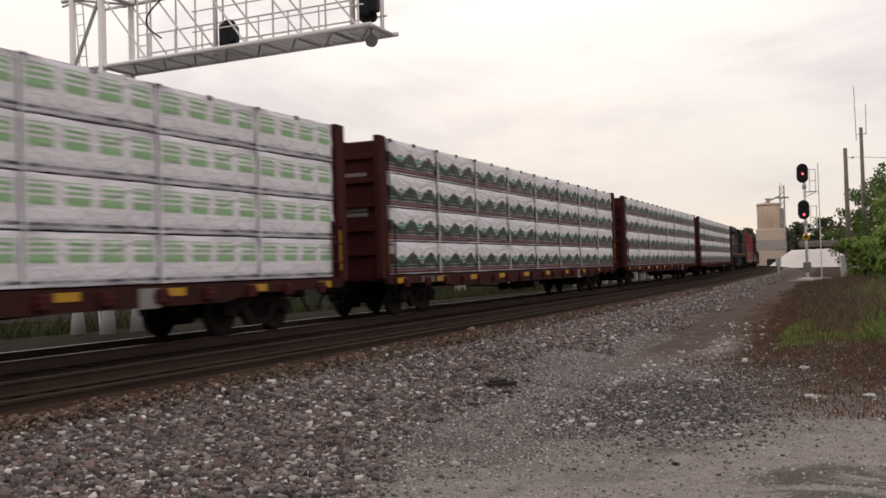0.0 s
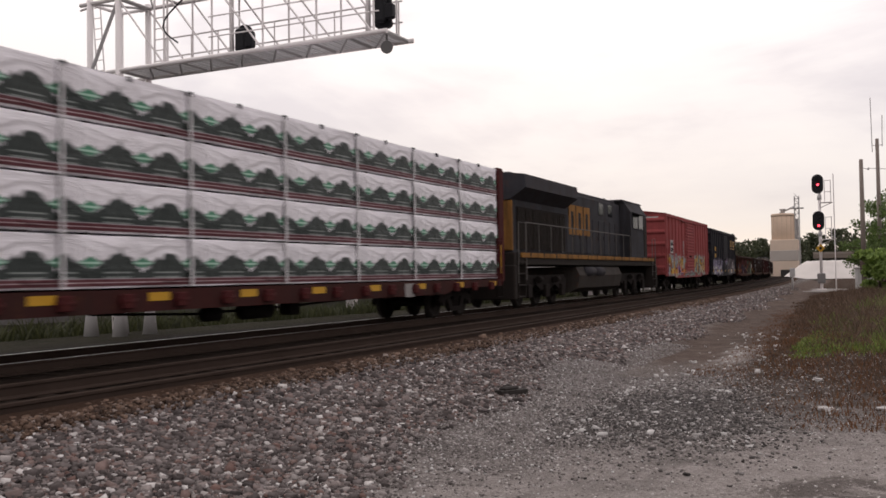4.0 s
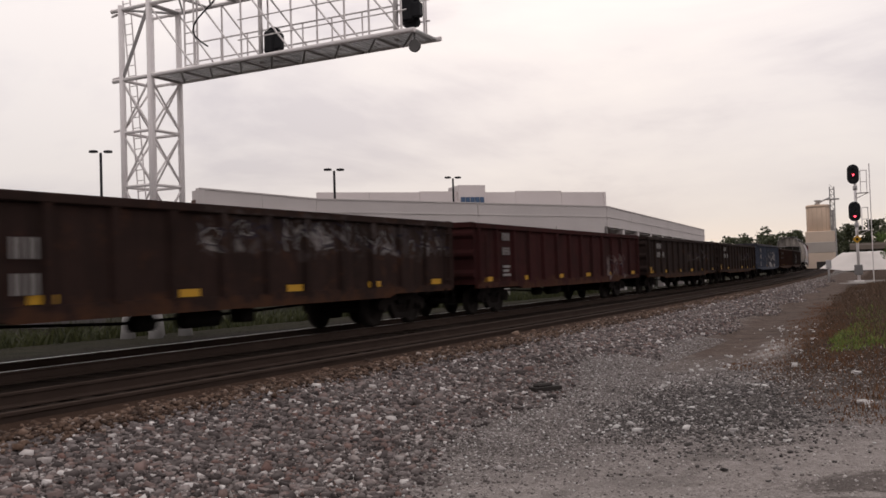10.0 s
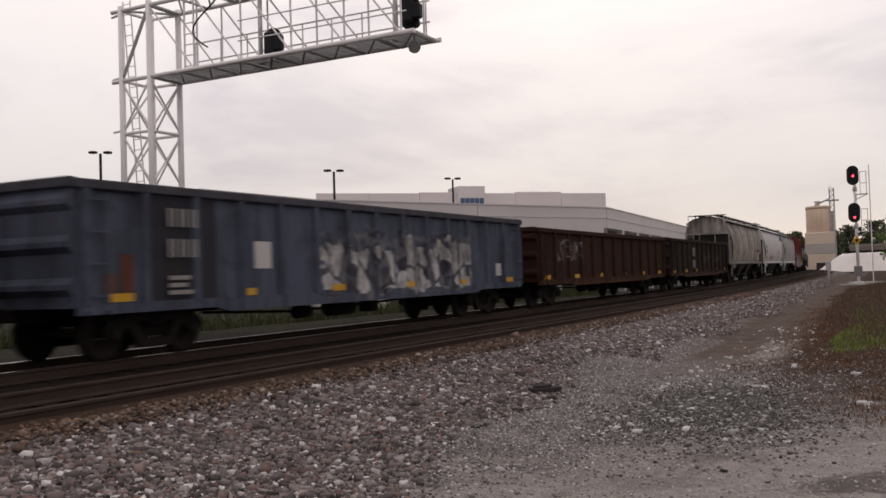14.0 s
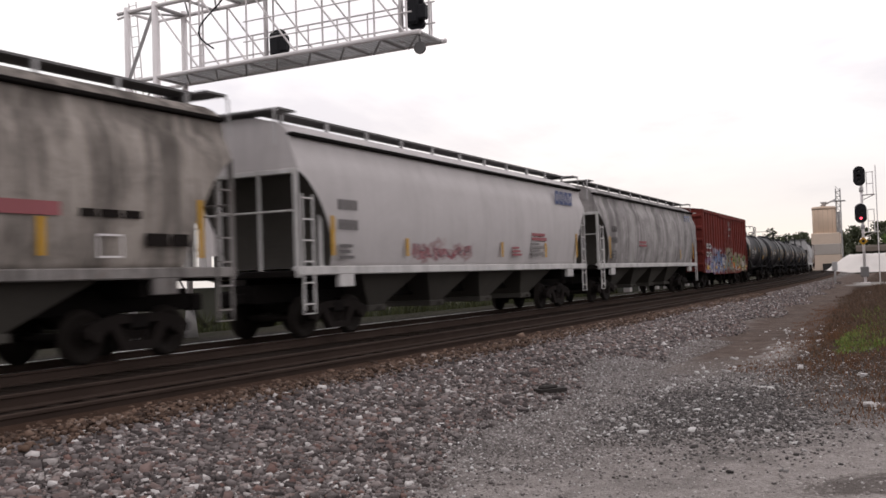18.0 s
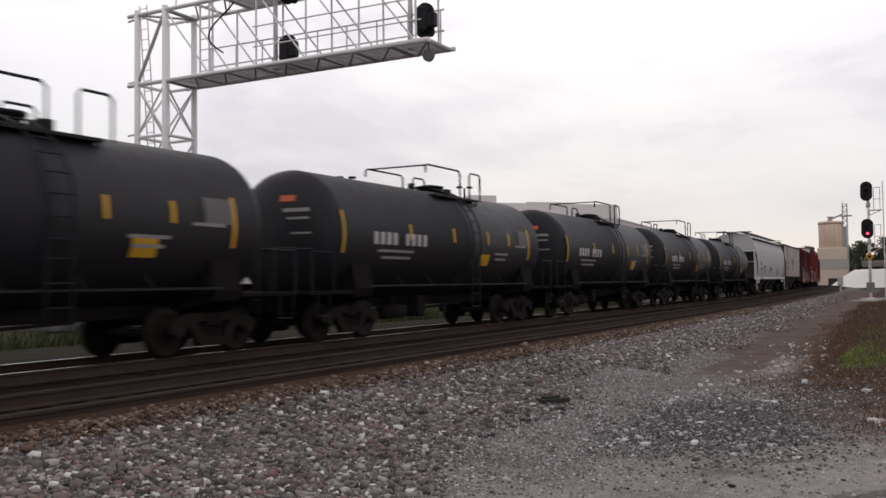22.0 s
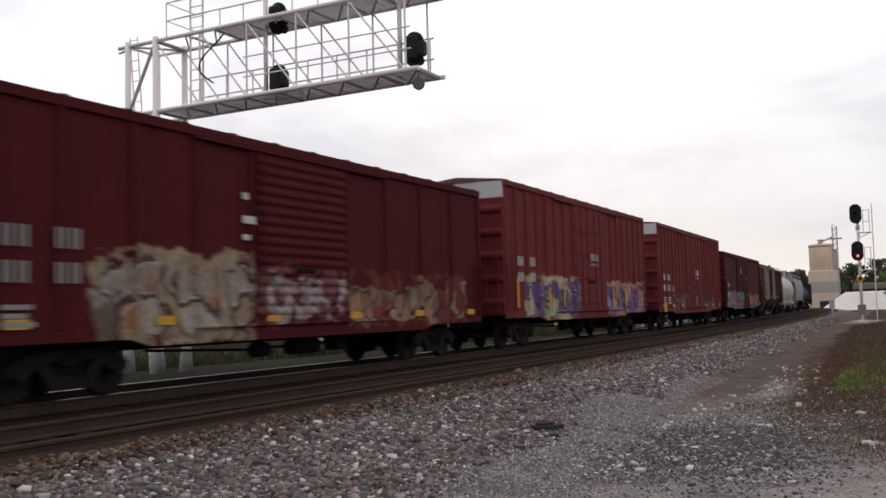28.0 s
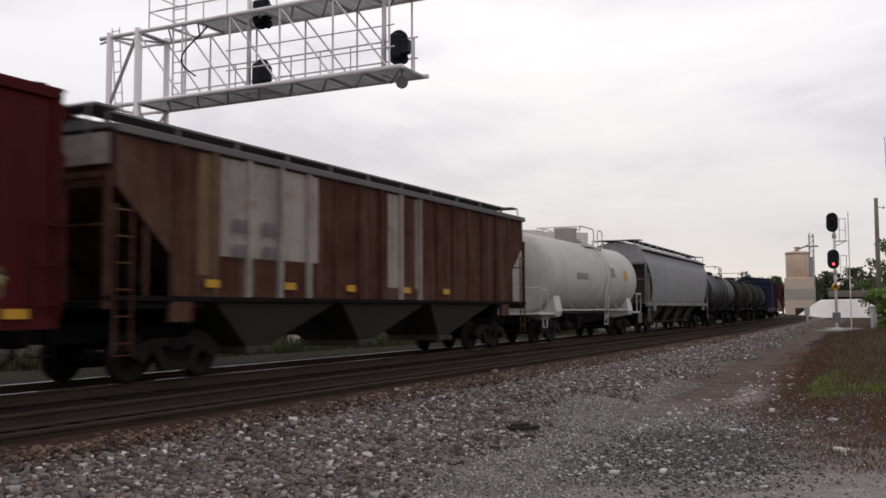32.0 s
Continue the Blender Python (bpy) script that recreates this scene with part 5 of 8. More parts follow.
def centre_beam(label, u0, u1, wrap_mat, key):
    car, L = new_car("centre_beam_flatcar", label, "flatcar", u0, u1)
    gear(car, L, 2.6)
    brake_gear(car, 0)
    body = CB_RED
    z0 = 1.15
    solid("deck", lambda bm: soft_box(bm, -L / 2, L / 2, -1.42, 1.42, 1.0, z0 - 0.02, 0.02), CB_DARK, car)
    for s in (-1, 1):
        ya, yb = sorted((s * 1.4, s * 1.5))
        solid("side_sill", lambda bm: prism(bm, [(-L / 2, 1.12), (-L / 2, 0.92), (-L / 2 + 3.4, 0.9), (-L / 2 + 4.2, 0.76), (L / 2 - 4.2, 0.76), (L / 2 - 3.4, 0.9), (L / 2, 0.92), (L / 2, 1.12)], ya, yb, "y"), CB_DARK, car)
        winch = stock("winch", lambda bm: (soft_box(bm, -0.13, 0.13, -0.1, 0.0, 0.82, 1.06, 0.02), rod(bm, (-0.16, -0.06, 0.94), (0.16, -0.06, 0.94), 0.05, 8)), CB_RED)
        for i in range(18):
            part("winch", winch, None, car, at=pose(-L / 2 + 1.0 + i * (L - 2.0) / 17, s * 1.49, 0, 0, 0, 0 if s < 0 else 180))
        x = s * L / 2
        def bulkhead(bm):
            x0, x1 = sorted((x, x - s * 0.1))
            soft_box(bm, x0, x1, -1.46, 1.46, z0 - 0.1, 4.5, 0.02)
        wall = solid("bulkhead", bulkhead, body, car, "red steel end bulkhead with ribs")
        xa, xb = sorted((x + s * 0.24, x - s * 0.16))
        for y in (-1.4, 1.4):
            solid("bulkhead_post", lambda bm: soft_box(bm, xa, xb, y - 0.09, y + 0.09, z0 - 0.1, 4.6, 0.03), body, wall)
        xc, xd = sorted((x + s * 0.12, x))
        for z in (1.7, 2.3, 2.9, 3.5, 4.1):
            solid("bulkhead_rib", lambda bm: soft_box(bm, xc, xd, -1.3, 1.3, z - 0.06, z + 0.06, 0.015), body, wall)
        for z, wy in ((3.62, 0.6), (2.75, 0.75), (2.62, 0.6)):
            solid("end_marking", lambda bm: box(bm, *sorted((x + s * 0.012, x + s * 0.004)), -1.0, -1.0 + wy, z, z + 0.09), GREY_MARK, wall)
        for y in (-1.5, 1.5):
            ladder(car, s * (L / 2 - 0.25), y * 1.01, 0.95, 2.4, body, 0.4, "y")
            step(car, s * (L / 2 - 0.25), y, 1.0, UNDER)
        solid("edge_tape", lambda bm: box(bm, *sorted((x - s * 0.13, x - s * 0.03)), -1.51, -1.502, 1.3, 2.2), YELLOW, car, "yellow tape on the bulkhead edge")
    def beam(bm):
        box(bm, -L / 2 + 0.2, L / 2 - 0.2, -0.09, 0.09, z0, 1.5)
        box(bm, -L / 2 + 0.2, L / 2 - 0.2, -0.09, 0.09, 4.35, 4.6)
        for i in range(14):
            x = -L / 2 + 0.6 + i * (L - 1.2) / 13
            box(bm, x - 0.06, x + 0.06, -0.08, 0.08, z0, 4.6)
    solid("centre_beam", beam, body, car)
    n = 8
    span = (L - 0.62) / n
    meshes = []
    for v in range(4):
        bm = bmesh.new()
        bundle_mesh(bm, span - 0.02, v + 3)
        meshes.append(to_mesh("lumber_pack", bm, wrap_mat))
    rnd = random.Random(key)
    pad = stock("corner_pad", lambda bm: soft_box(bm, -0.028, 0.028, -1.53, -1.38, 4.47, 4.56, 0.01), BLACK)
    sticker = stock("spacer", lambda bm: soft_box(bm, -0.05, 0.05, -1.46, -0.15, -0.02, 0.015, 0.005), TIE)
    for i in range(n):
        for tier in range(4):
            z = z0 + 0.005 + tier * 0.855
            for s in (-1, 1):
                x = -L / 2 + 0.31 + i * span
                if s < 0:
                    m = pose(x + rnd.uniform(0, 0.02), rnd.uniform(-0.012, 0.012), z)
                else:
                    m = pose(x + span, 0, z, 0, 0, 180)
                bundle = part("lumber_pack", meshes[rnd.randrange(4)], None, car, "plastic-wrapped pack of lumber", at=m)
            part("spacer", sticker, None, car, at=pose(-L / 2 + 0.31 + (i + 0.2) * span, 0, z))
            part("spacer", sticker, None, car, at=pose(-L / 2 + 0.31 + (i + 0.8) * span, 0, z))
        if i:
            part("strap", stock("strap", lambda bm: box(bm, -0.026, 0.026, -1.54, -1.534, 1.16, 4.5), STRAP), None, car, at=pose(-L / 2 + 0.31 + i * span, 0, 0))
        for k in (0.02, 0.5):
            part("corner_pad", pad, None, car, at=pose(-L / 2 + 0.31 + (i + k) * span, 0, 0))
    tape(car, [-L / 2 + 0.8 + i * (L - 1.6) / 9 for i in range(10)], 1.0, -1.506, 0.5, 0.14)
    for k in (0.72,):
        solid("placard", lambda bm: box(bm, L * (k - 0.5), L * (k - 0.5) + 0.5, -1.512, -1.505, 0.74, 1.08), GREY_MARK, car, "weathered data placard")
    bars(car, -L / 2 + 2.0, 1.08, [(0.16, 0.03, [0.14, 0.14, 0.14, 0.14, -0.2, 0.14, 0.14, 0.14])], -1.506, GREY_MARK)
    return car


def build_flatcars():
    centre_beam("centre-beam flatcar stacked with white lumber bundles striped green", -4.7, 18.5, WRAP_STRIPED, 1)
    for k, (a, b) in enumerate(((20.6, 43.9), (46.2, 69.6), (71.9, 95.3))):
        centre_beam("centre-beam flatcar stacked with white lumber bundles printed dark green", a, b, WRAP_PRINTED, k + 2)


# ---- locomotive ----
def build_locomotive():
    car, L = new_car("locomotive", "weathered dark blue diesel locomotive with gold lettering", "locomotive", 96.3, 118.4, "locomotive of the train", 0.0)
    blue = paint("locomotive_blue", (0.036, 0.036, 0.043), 0.8, 0.25, 0.6, (0.02, 0.018, 0.017), fade=0.5, runs=1.6)
    grey = paint("locomotive_grey", (0.042, 0.04, 0.047), 0.6, 0.2, 0.6, (0.03, 0.026, 0.024))
    gold = paint("locomotive_gold", (0.27, 0.13, 0.035), 0.75, 0.35, rust_colour=(0.1, 0.05, 0.03))
    dark = paint("locomotive_black", (0.024, 0.02, 0.018), 0.6, 0.35, rust_colour=(0.07, 0.045, 0.035))
    dull = plain("dirty_handrail", (0.1, 0.09, 0.085), 0.7, 0, 0.3, 4, 0.05)
    tank_grey = paint("fuel_tank_grime", (0.04, 0.034, 0.031), 0.7, 0.3)
    glass = plain("dark_glass", (0.015, 0.017, 0.02), 0.12, 0, 0.2, 3, 0.0)
    h = L / 2
    solid("underframe", lambda bm: soft_box(bm, -h + 0.2, h - 0.2, -1.45, 1.45, 1.5, 1.9, 0.02), dark, car)
    solid("walkway_edge", lambda bm: soft_box(bm, -h + 0.8, h - 0.8, -1.52, -1.45, 1.74, 1.9, 0.01), gold, car, "gold sill stripe")
    for i in range(14):
        solid("stripe_post", lambda bm: box(bm, -h + 1.6 + i * 1.4, -h + 1.68 + i * 1.4, -1.528, -1.522, 1.68, 1.92), dark, car)
    solid("long_hood", lambda bm: soft_box(bm, -9.7, 5.2, -0.98, 0.98, 1.9, 4.42, 0.06, 2), blue, car)
    solid("hood_roof", lambda bm: soft_box(bm, -3.6, 5.0, -0.8, 0.8, 4.4, 4.6, 0.05, 2), grey, car)
    for s in (-1, 1):
        solid("radiator_wing", lambda bm: prism(bm, [(s * 0.9, 4.62), (s * 1.5, 4.55), (s * 1.53, 4.1), (s * 0.96, 3.72)], -9.75, -3.7, "x"), grey, car, "flared grey radiator housing")
    solid("radiator_top", lambda bm: box(bm, -9.75, -3.7, -0.92, 0.92, 4.5, 4.66), grey, car)
    solid("radiator_end", lambda bm: prism(bm, [(-1.53, 4.1), (-1.5, 4.55), (-0.9, 4.63), (0.9, 4.63), (1.5, 4.55), (1.53, 4.1), (0.96, 3.72), (-0.96, 3.72)], -9.85, -9.74, "x"), blue, car)
    solid("hood_end", lambda bm: soft_box(bm, -9.8, -9.68, -1.0, 1.0, 2.0, 3.7, 0.02), gold, car, "gold painted hood end")
    for i in range(7):
        solid("radiator_grille", lambda bm: [box(bm, -9.3 + i * 0.78 + k * 0.09, -9.25 + i * 0.78 + k * 0.09, -1.06, -0.975, 2.05, 3.5) for k in range(8)], dark, car)
    for i in range(9):
        d = solid("hood_door", lambda bm: soft_box(bm, -3.6 + i * 0.96, -2.72 + i * 0.96, -1.01, -0.975, 2.0, 3.5, 0.015), blue, car)
        solid("latch", lambda bm: box(bm, -2.83 + i * 0.96, -2.78 + i * 0.96, -1.03, -1.01, 2.6, 2.8), dark, d)
    # brand lettering as plain shapes
    for k in range(3):
        hollow(car, -3.3 + k * 1.06, 2.75, 0.92, 1.2, 0.27, -1.016, gold, label="faded gold brand lettering", leg=False)
    for i, x in enumerate((1.3, 2.9)):
        solid("vent_opening", lambda bm: soft_box(bm, x, x + 0.75, -1.0, -0.97, 3.75, 4.3, 0.02), glass, car)
    def cab(bm):
        prism(bm, [(-1.5, 1.9), (-1.5, 4.05), (-1.15, 4.62), (1.15, 4.62), (1.5, 4.05), (1.5, 1.9)], 5.2, 8.6, "x")
    c = solid("cab", cab, blue, car, "dark blue crew cab")
    solid("cab_roof", lambda bm: prism(bm, [(-1.2, 4.6), (-1.12, 4.68), (1.12, 4.68), (1.2, 4.6)], 5.0, 8.9, "x"), grey, c)
    for x in (5.6, 6.75):
        w = solid("window", lambda bm: soft_box(bm, x, x + 0.95, -1.52, -1.49, 3.3, 4.0, 0.02), glass, c, "dark side window")
        solid("window_trim", lambda bm: [box(bm, x - 0.05, x + 1.0, -1.53, -1.5, z, z + 0.05) for z in (3.25, 4.0)], grey, w)
    solid("sun_visor", lambda bm: prism(bm, [(-1.5, 4.06), (-1.85, 3.95), (-1.85, 3.98), (-1.5, 4.1)], 5.5, 7.8, "x"), grey, c)
    solid("cab_door", lambda bm: soft_box(bm, 7.9, 8.5, -1.53, -1.49, 1.95, 3.9, 0.02), dark, c)
    def nose(bm):
        prism(bm, [(8.6, 1.9), (8.6, 4.3), (8.75, 4.3), (9.2, 3.3), (10.3, 3.1), (10.5, 1.9)], -1.1, 1.1, "y")
    solid("nose", nose, grey, car)
    def tank(bm):
        prism(bm, [(-1.35, 1.45), (-1.5, 1.1), (-1.4, 0.6), (-1.0, 0.42), (1.0, 0.42), (1.4, 0.6), (1.5, 1.1), (1.35, 1.45)], -3.6, 3.2, "x")
    solid("fuel_tank", tank, tank_grey, car)
    for x in (-2.6, -1.2):
        solid("air_reservoir", lambda bm: turned(bm, [(x, 0.05), (x + 0.05, 0.2), (x + 1.15, 0.2), (x + 1.2, 0.05)], 12, "x", (0, -1.42, 1.25)), grey, car)
    for s in (-1, 1):
        cx = s * (h - 4.2)
        def truck(bm):
            for y in (-1, 1):
                ya, yb = sorted((y * 1.02, y * 1.16))
                prism(bm, [(cx - 2.5, 0.95), (cx - 2.3, 1.15), (cx + 2.3, 1.15), (cx + 2.5, 0.95), (cx + 2.4, 0.7), (cx + 1.6, 0.62), (cx + 1.1, 0.8), (cx + 0.5, 0.62), (cx - 0.5, 0.62), (cx - 1.1, 0.8), (cx - 1.6, 0.62), (cx - 2.4, 0.7)], ya, yb, "y")
                for k in (-1.9, 0, 1.9):
                    soft_box(bm, cx + k - 0.22, cx + k + 0.22, min(y * 1.1, y * 1.26), max(y * 1.1, y * 1.26), 0.36, 0.82, 0.03)
        t = solid("truck", truck, STEEL_DARK, car)
        for k in (-1.9, 0, 1.9):
            part("wheelset", stock("wheelset", wheel_mesh, WHEEL), None, t, at=pose(cx + k, 0, 0.05))
        for k in (-1.3, 0.7):
            solid("brake_cylinder", lambda bm, k=k: rod(bm, (cx + k, -1.3, 0.98), (cx + k + 0.4, -1.3, 0.98), 0.12, 8), STEEL_DARK, t)
        part("coupler", stock("coupler", coupler_mesh, UNDER), None, car, at=pose(s * (h + 0.05), 0, 0.05, 0, 0, 0 if s > 0 else 180))
        def pilot(bm):
            xa, xb = sorted((s * (h - 0.1), s * (h - 0.35)))
            soft_box(bm, xa, xb, -1.5, 1.5, 0.35, 1.5, 0.04)
        solid("pilot", pilot, dark, car)
        for y in (-1, 1):
            def stair(bm):
                for k in range(4):
                    soft_box(bm, *sorted((s * (h - 0.5), s * (h - 1.15))), *sorted((y * 1.1, y * 1.5)), 0.42 + k * 0.38, 0.47 + k * 0.38, 0.01)
                box(bm, *sorted((s * (h - 0.46), s * (h - 0.5))), *sorted((y * 1.1, y * 1.5)), 0.4, 1.9)
                box(bm, *sorted((s * (h - 1.15), s * (h - 1.19))), *sorted((y * 1.1, y * 1.5)), 0.4, 1.9)
            solid("steps", stair, dark, car)
            solid("corner_rail", lambda bm: pipe(bm, [(s * (h - 0.45), y * 1.5, 0.9), (s * (h - 0.5), y * 1.5, 2.9), (s * (h - 1.2), y * 1.5, 2.9), (s * (h - 1.25), y * 1.5, 1.0)], 0.022, 6), dull, car)
    def rails(bm):
        rod(bm, (-h + 1.2, -1.48, 2.92), (4.9, -1.48, 2.92), 0.02, 6)
        for i in range(12):
            x = -h + 1.3 + i * 1.35
            rod(bm, (x, -1.48, 1.9), (x, -1.48, 2.92), 0.018, 6)
    solid("side_railing", rails, dull, car)
    solid("exhaust_stack", lambda bm: soft_box(bm, 0.5, 1.6, -0.3, 0.3, 4.58, 4.72, 0.03), dark, car)
    solid("horn", lambda bm: [rod(bm, (5.0, y, 4.72), (5.5, y, 4.74), 0.03, 8, 0.08) for y in (-0.15, 0, 0.15)], dark, car)


# ---- the freight cars, one by one ----
W3, CREAM, GOLDEN, BLUE3, TEAL, PURPLE, PINK, ORANGE, LIME, REDP = (0.6, 0.58, 0.56), (0.6, 0.5, 0.33), (0.62, 0.38, 0.08), (0.1, 0.16, 0.42), (0.22, 0.4, 0.42), (0.17, 0.1, 0.3), (0.55, 0.2, 0.32), (0.6, 0.2, 0.06), (0.25, 0.4, 0.12), (0.5, 0.06, 0.05)


def number_block(car, x, z, y, material=WHITE, n=4, h=0.3, extra=True):
    rows = [(h, 0.2, [h * 0.56] * n), (h, 0.3, [h * 0.56] * n)]
    if extra:
        rows += [(0.07, 0.05, [0.5]), (0.07, 0.05, [0.42]), (0.07, 0.05, [0.55])]
    bars(car, x, z, rows, y, material)


def build_boxcars():
    red = paint("boxcar_red", (0.25, 0.055, 0.056), 0.35, 0.2, dirt_colour=(0.05, 0.018, 0.017), sprays=[(-7.3, -1.6, 0.95, 2.15, 1, [(0.3, 0.42, 0.46), CREAM, PURPLE, ORANGE, (0.3, 0.1, 0.05), GOLDEN], 0.62), (2.0, 6.6, 1.0, 2.25, 2, [TEAL, CREAM, CREAM, (0.4, 0.2, 0.05), GOLDEN], 0.45), (-1.6, 2.0, 0.9, 1.15, 3, [TEAL, (0.3, 0.45, 0.42)], 0.6)])
    car, L, w = boxcar("boxcar", "red boxcar with orange and blue graffiti along its base", 121.0, 137.1, 0.82, 4.45, red, 7, (0.07, 2.95, "corrugated"), yellow=0, sag=0.0)
    solid("number_panel", lambda bm: [box(bm, -6.7, -5.85, -w - 0.066, -w - 0.062, 2.25, 3.0)], WHITE, car, "white number panel")
    bars(car, -6.6, 2.9, [(0.22, 0.12, [0.16, 0.16, 0.16]), (0.22, 0, [0.16, 0.16, 0.16])], -w - 0.075, BLACK)
    bars(car, -2.55, 3.05, [(0.14, 0.05, [0.3]), (0.14, 0.05, [0.36]), (0.12, 0.05, [0.26]), (0.12, 0.05, [0.32]), (0.05, 0, [0.5])], -w - 0.066, GREY_MARK)
    bars(car, -6.4, 1.9, [(0.06, 0.05, [0.5]), (0.06, 0.05, [0.4])], -w - 0.07, WHITE)
    tape(car, [-6.2], 1.22, -w - 0.07, 0.75, 0.3)
    solid("end_marking", lambda bm: box(bm, -L / 2 - 0.012, -L / 2 - 0.004, -1.1, -0.2, 4.1, 4.3), WHITE, car)

    black = paint("boxcar_black", (0.015, 0.014, 0.018), 0.3, 0.12, dirt_colour=(0.022, 0.019, 0.021), sprays=[(-7.0, -1.5, 0.9, 2.1, 4, [(0.07, 0.05, 0.09), W3, (0.4, 0.36, 0.5), W3], 0.65), (2.1, 6.9, 0.95, 2.15, 5, [(0.08, 0.06, 0.075), W3, (0.45, 0.4, 0.42), W3], 0.75), (0.3, 1.4, 1.7, 2.1, 6, [(0.4, 0.2, 0.4), TEAL], 0.4)])
    car, L, w = boxcar("boxcar", "black boxcar with yellow lettering and white graffiti", 138.85, 154.95, 0.8, 4.28, black, 7, (0.2, 3.05, "corrugated"), yellow=7, sag=0.0)
    for x in (3.95, 5.2, 6.45):
        hollow(car, x, 3.2, 0.48, 0.52, 0.13, -w - 0.07, YELLOW, label="yellow brand lettering")
    number_block(car, -6.3, 3.0, -w - 0.07, YELLOW, 3, 0.3, False)

    rust = paint("boxcar_rust_red", (0.15, 0.03, 0.024), 0.45, 0.3, dirt_colour=(0.03, 0.012, 0.01), sprays=[(-7.4, -4.4, 0.9, 1.8, 7, [(0.45, 0.35, 0.5), W3, PURPLE], 0.5), (-5.6, -1.0, 0.95, 2.35, 8, [(0.4, 0.38, 0.44), TEAL, (0.2, 0.3, 0.5), W3, PURPLE], 0.35), (-1.0, 2.0, 0.95, 2.4, 19, [(0.3, 0.3, 0.22), TEAL, REDP, (0.35, 0.35, 0.2), W3], 0.3), (2.0, 7.4, 0.95, 2.1, 9, [(0.4, 0.36, 0.3), LIME, W3, ORANGE, CREAM], 0.42)])
    car, L, w = boxcar("boxcar", "rust-red boxcar with a band of pale graffiti", 357.9, 373.7, 0.85, 4.47, rust, 9, (0.1, 2.85, "plug"), yellow=6)
    for xa, za in ((-7.13, 2.33), (-6.36, 2.33), (-7.13, 1.87), (-6.33, 1.87)):
        solid("number_panel", lambda bm: box(bm, xa, xa + 0.58, -w - 0.072, -w - 0.062, za, za + 0.28), WHITE, car, "white number panel")
        bars(car, xa + 0.08, za + 0.22, [(0.16, 0, [0.12, 0.12])], -w - 0.077, BLACK)
    tape(car, [-6.83], 1.26, -w - 0.07, 0.52, 0.24)
    solid("end_marking", lambda bm: box(bm, -L / 2 - 0.012, -L / 2 - 0.004, -1.15, -0.1, 4.12, 4.32), WHITE, car)
    bars(car, 0.2, 4.1, [(0.3, 0.1, [0.2, 0.2]), (0.18, 0.25, [0.7]), (0.12, 0.1, [0.5])], -w - 0.106, GREY_MARK)

    maroon = paint("boxcar_maroon", (0.062, 0.0075, 0.0085), 0.3, 0.12, dirt_colour=(0.022, 0.0045, 0.005), sprays=[(-5.7, -2.0, 0.85, 2.4, 10, [(0.34, 0.27, 0.18), (0.3, 0.15, 0.08), (0.38, 0.34, 0.28), (0.12, 0.1, 0.08)], 0.7), (-2.0, 1.0, 1.1, 2.15, 11, [(0.2, 0.08, 0.08), (0.4, 0.32, 0.32), (0.1, 0.025, 0.025)], 0.4), (1.2, 6.9, 0.95, 2.15, 12, [(0.14, 0.04, 0.03), (0.34, 0.2, 0.12), (0.3, 0.22, 0.14), (0.2, 0.05, 0.05)], 0.6)])
    car, L, w = boxcar("boxcar", "dark red boxcar with cream and white graffiti", 482.4, 498.1, 0.83, 4.5, maroon, 5, (-0.4, 2.95, "corrugated"), yellow=6)
    number_block(car, -7.3, 2.6, -w - 0.07, GREY_MARK, 2, 0.3)
    number_block(car, -6.4, 2.6, -w - 0.07, GREY_MARK, 2, 0.3, False)
    bars(car, -2.3, 3.5, [(0.12, 0.3, [0.16]), (0.14, 0.2, [0.36]), (0.1, 0.2, [0.2])], -w - 0.07, WHITE)
    solid("end_marking", lambda bm: box(bm, -L / 2 - 0.012, -L / 2 - 0.004, -1.2, -0.1, 4.2, 4.36), WHITE, car)

    silver = plain("galvanised_roof", (0.5, 0.5, 0.5), 0.5, 0.3, 0.25, 1.5, 0.1)
    wine = paint("boxcar_wine_red", (0.14, 0.024, 0.0245), 0.35, 0.12, dirt_colour=(0.035, 0.01, 0.01), sprays=[(-6.2, -1.2, 0.9, 2.3, 13, [(0.5, 0.44, 0.33), PURPLE, (0.2, 0.06, 0.13), (0.1, 0.08, 0.2), (0.3, 0.45, 0.2)], 0.62), (2.2, 7.6, 0.95, 2.25, 14, [(0.5, 0.32, 0.24), (0.3, 0.22, 0.4), PURPLE, (0.14, 0.14, 0.16)], 0.75)])
    car, L, w = boxcar("boxcar", "tall red boxcar with a silver roof and purple graffiti", 499.7, 515.4, 0.88, 5.05, wine, 8, (0.1, 3.5, "plug"), wine, 0.18, silver, yellow=0)
    number_block(car, -6.9, 2.85, -w - 0.07, WHITE, 2, 0.28, False)
    number_block(car, -5.9, 2.85, -w - 0.07, WHITE, 2, 0.28, False)
    for xx in (-7.0, -4.3, -2.9, -1.6, 1.65, 2.75, 4.5, 6.9):
        solid("reflector", lambda bm: box(bm, xx, xx + 0.14, -w - 0.068, -w - 0.062, 1.3, 1.95 if xx > -6 else 2.2), YELLOW, car, "yellow reflective strip")
    bars(car, 0.0, 3.2, [(0.25, 0.1, [0.9]), (0.08, 0.2, [0.8])], -w - 0.106, GREY_MARK)
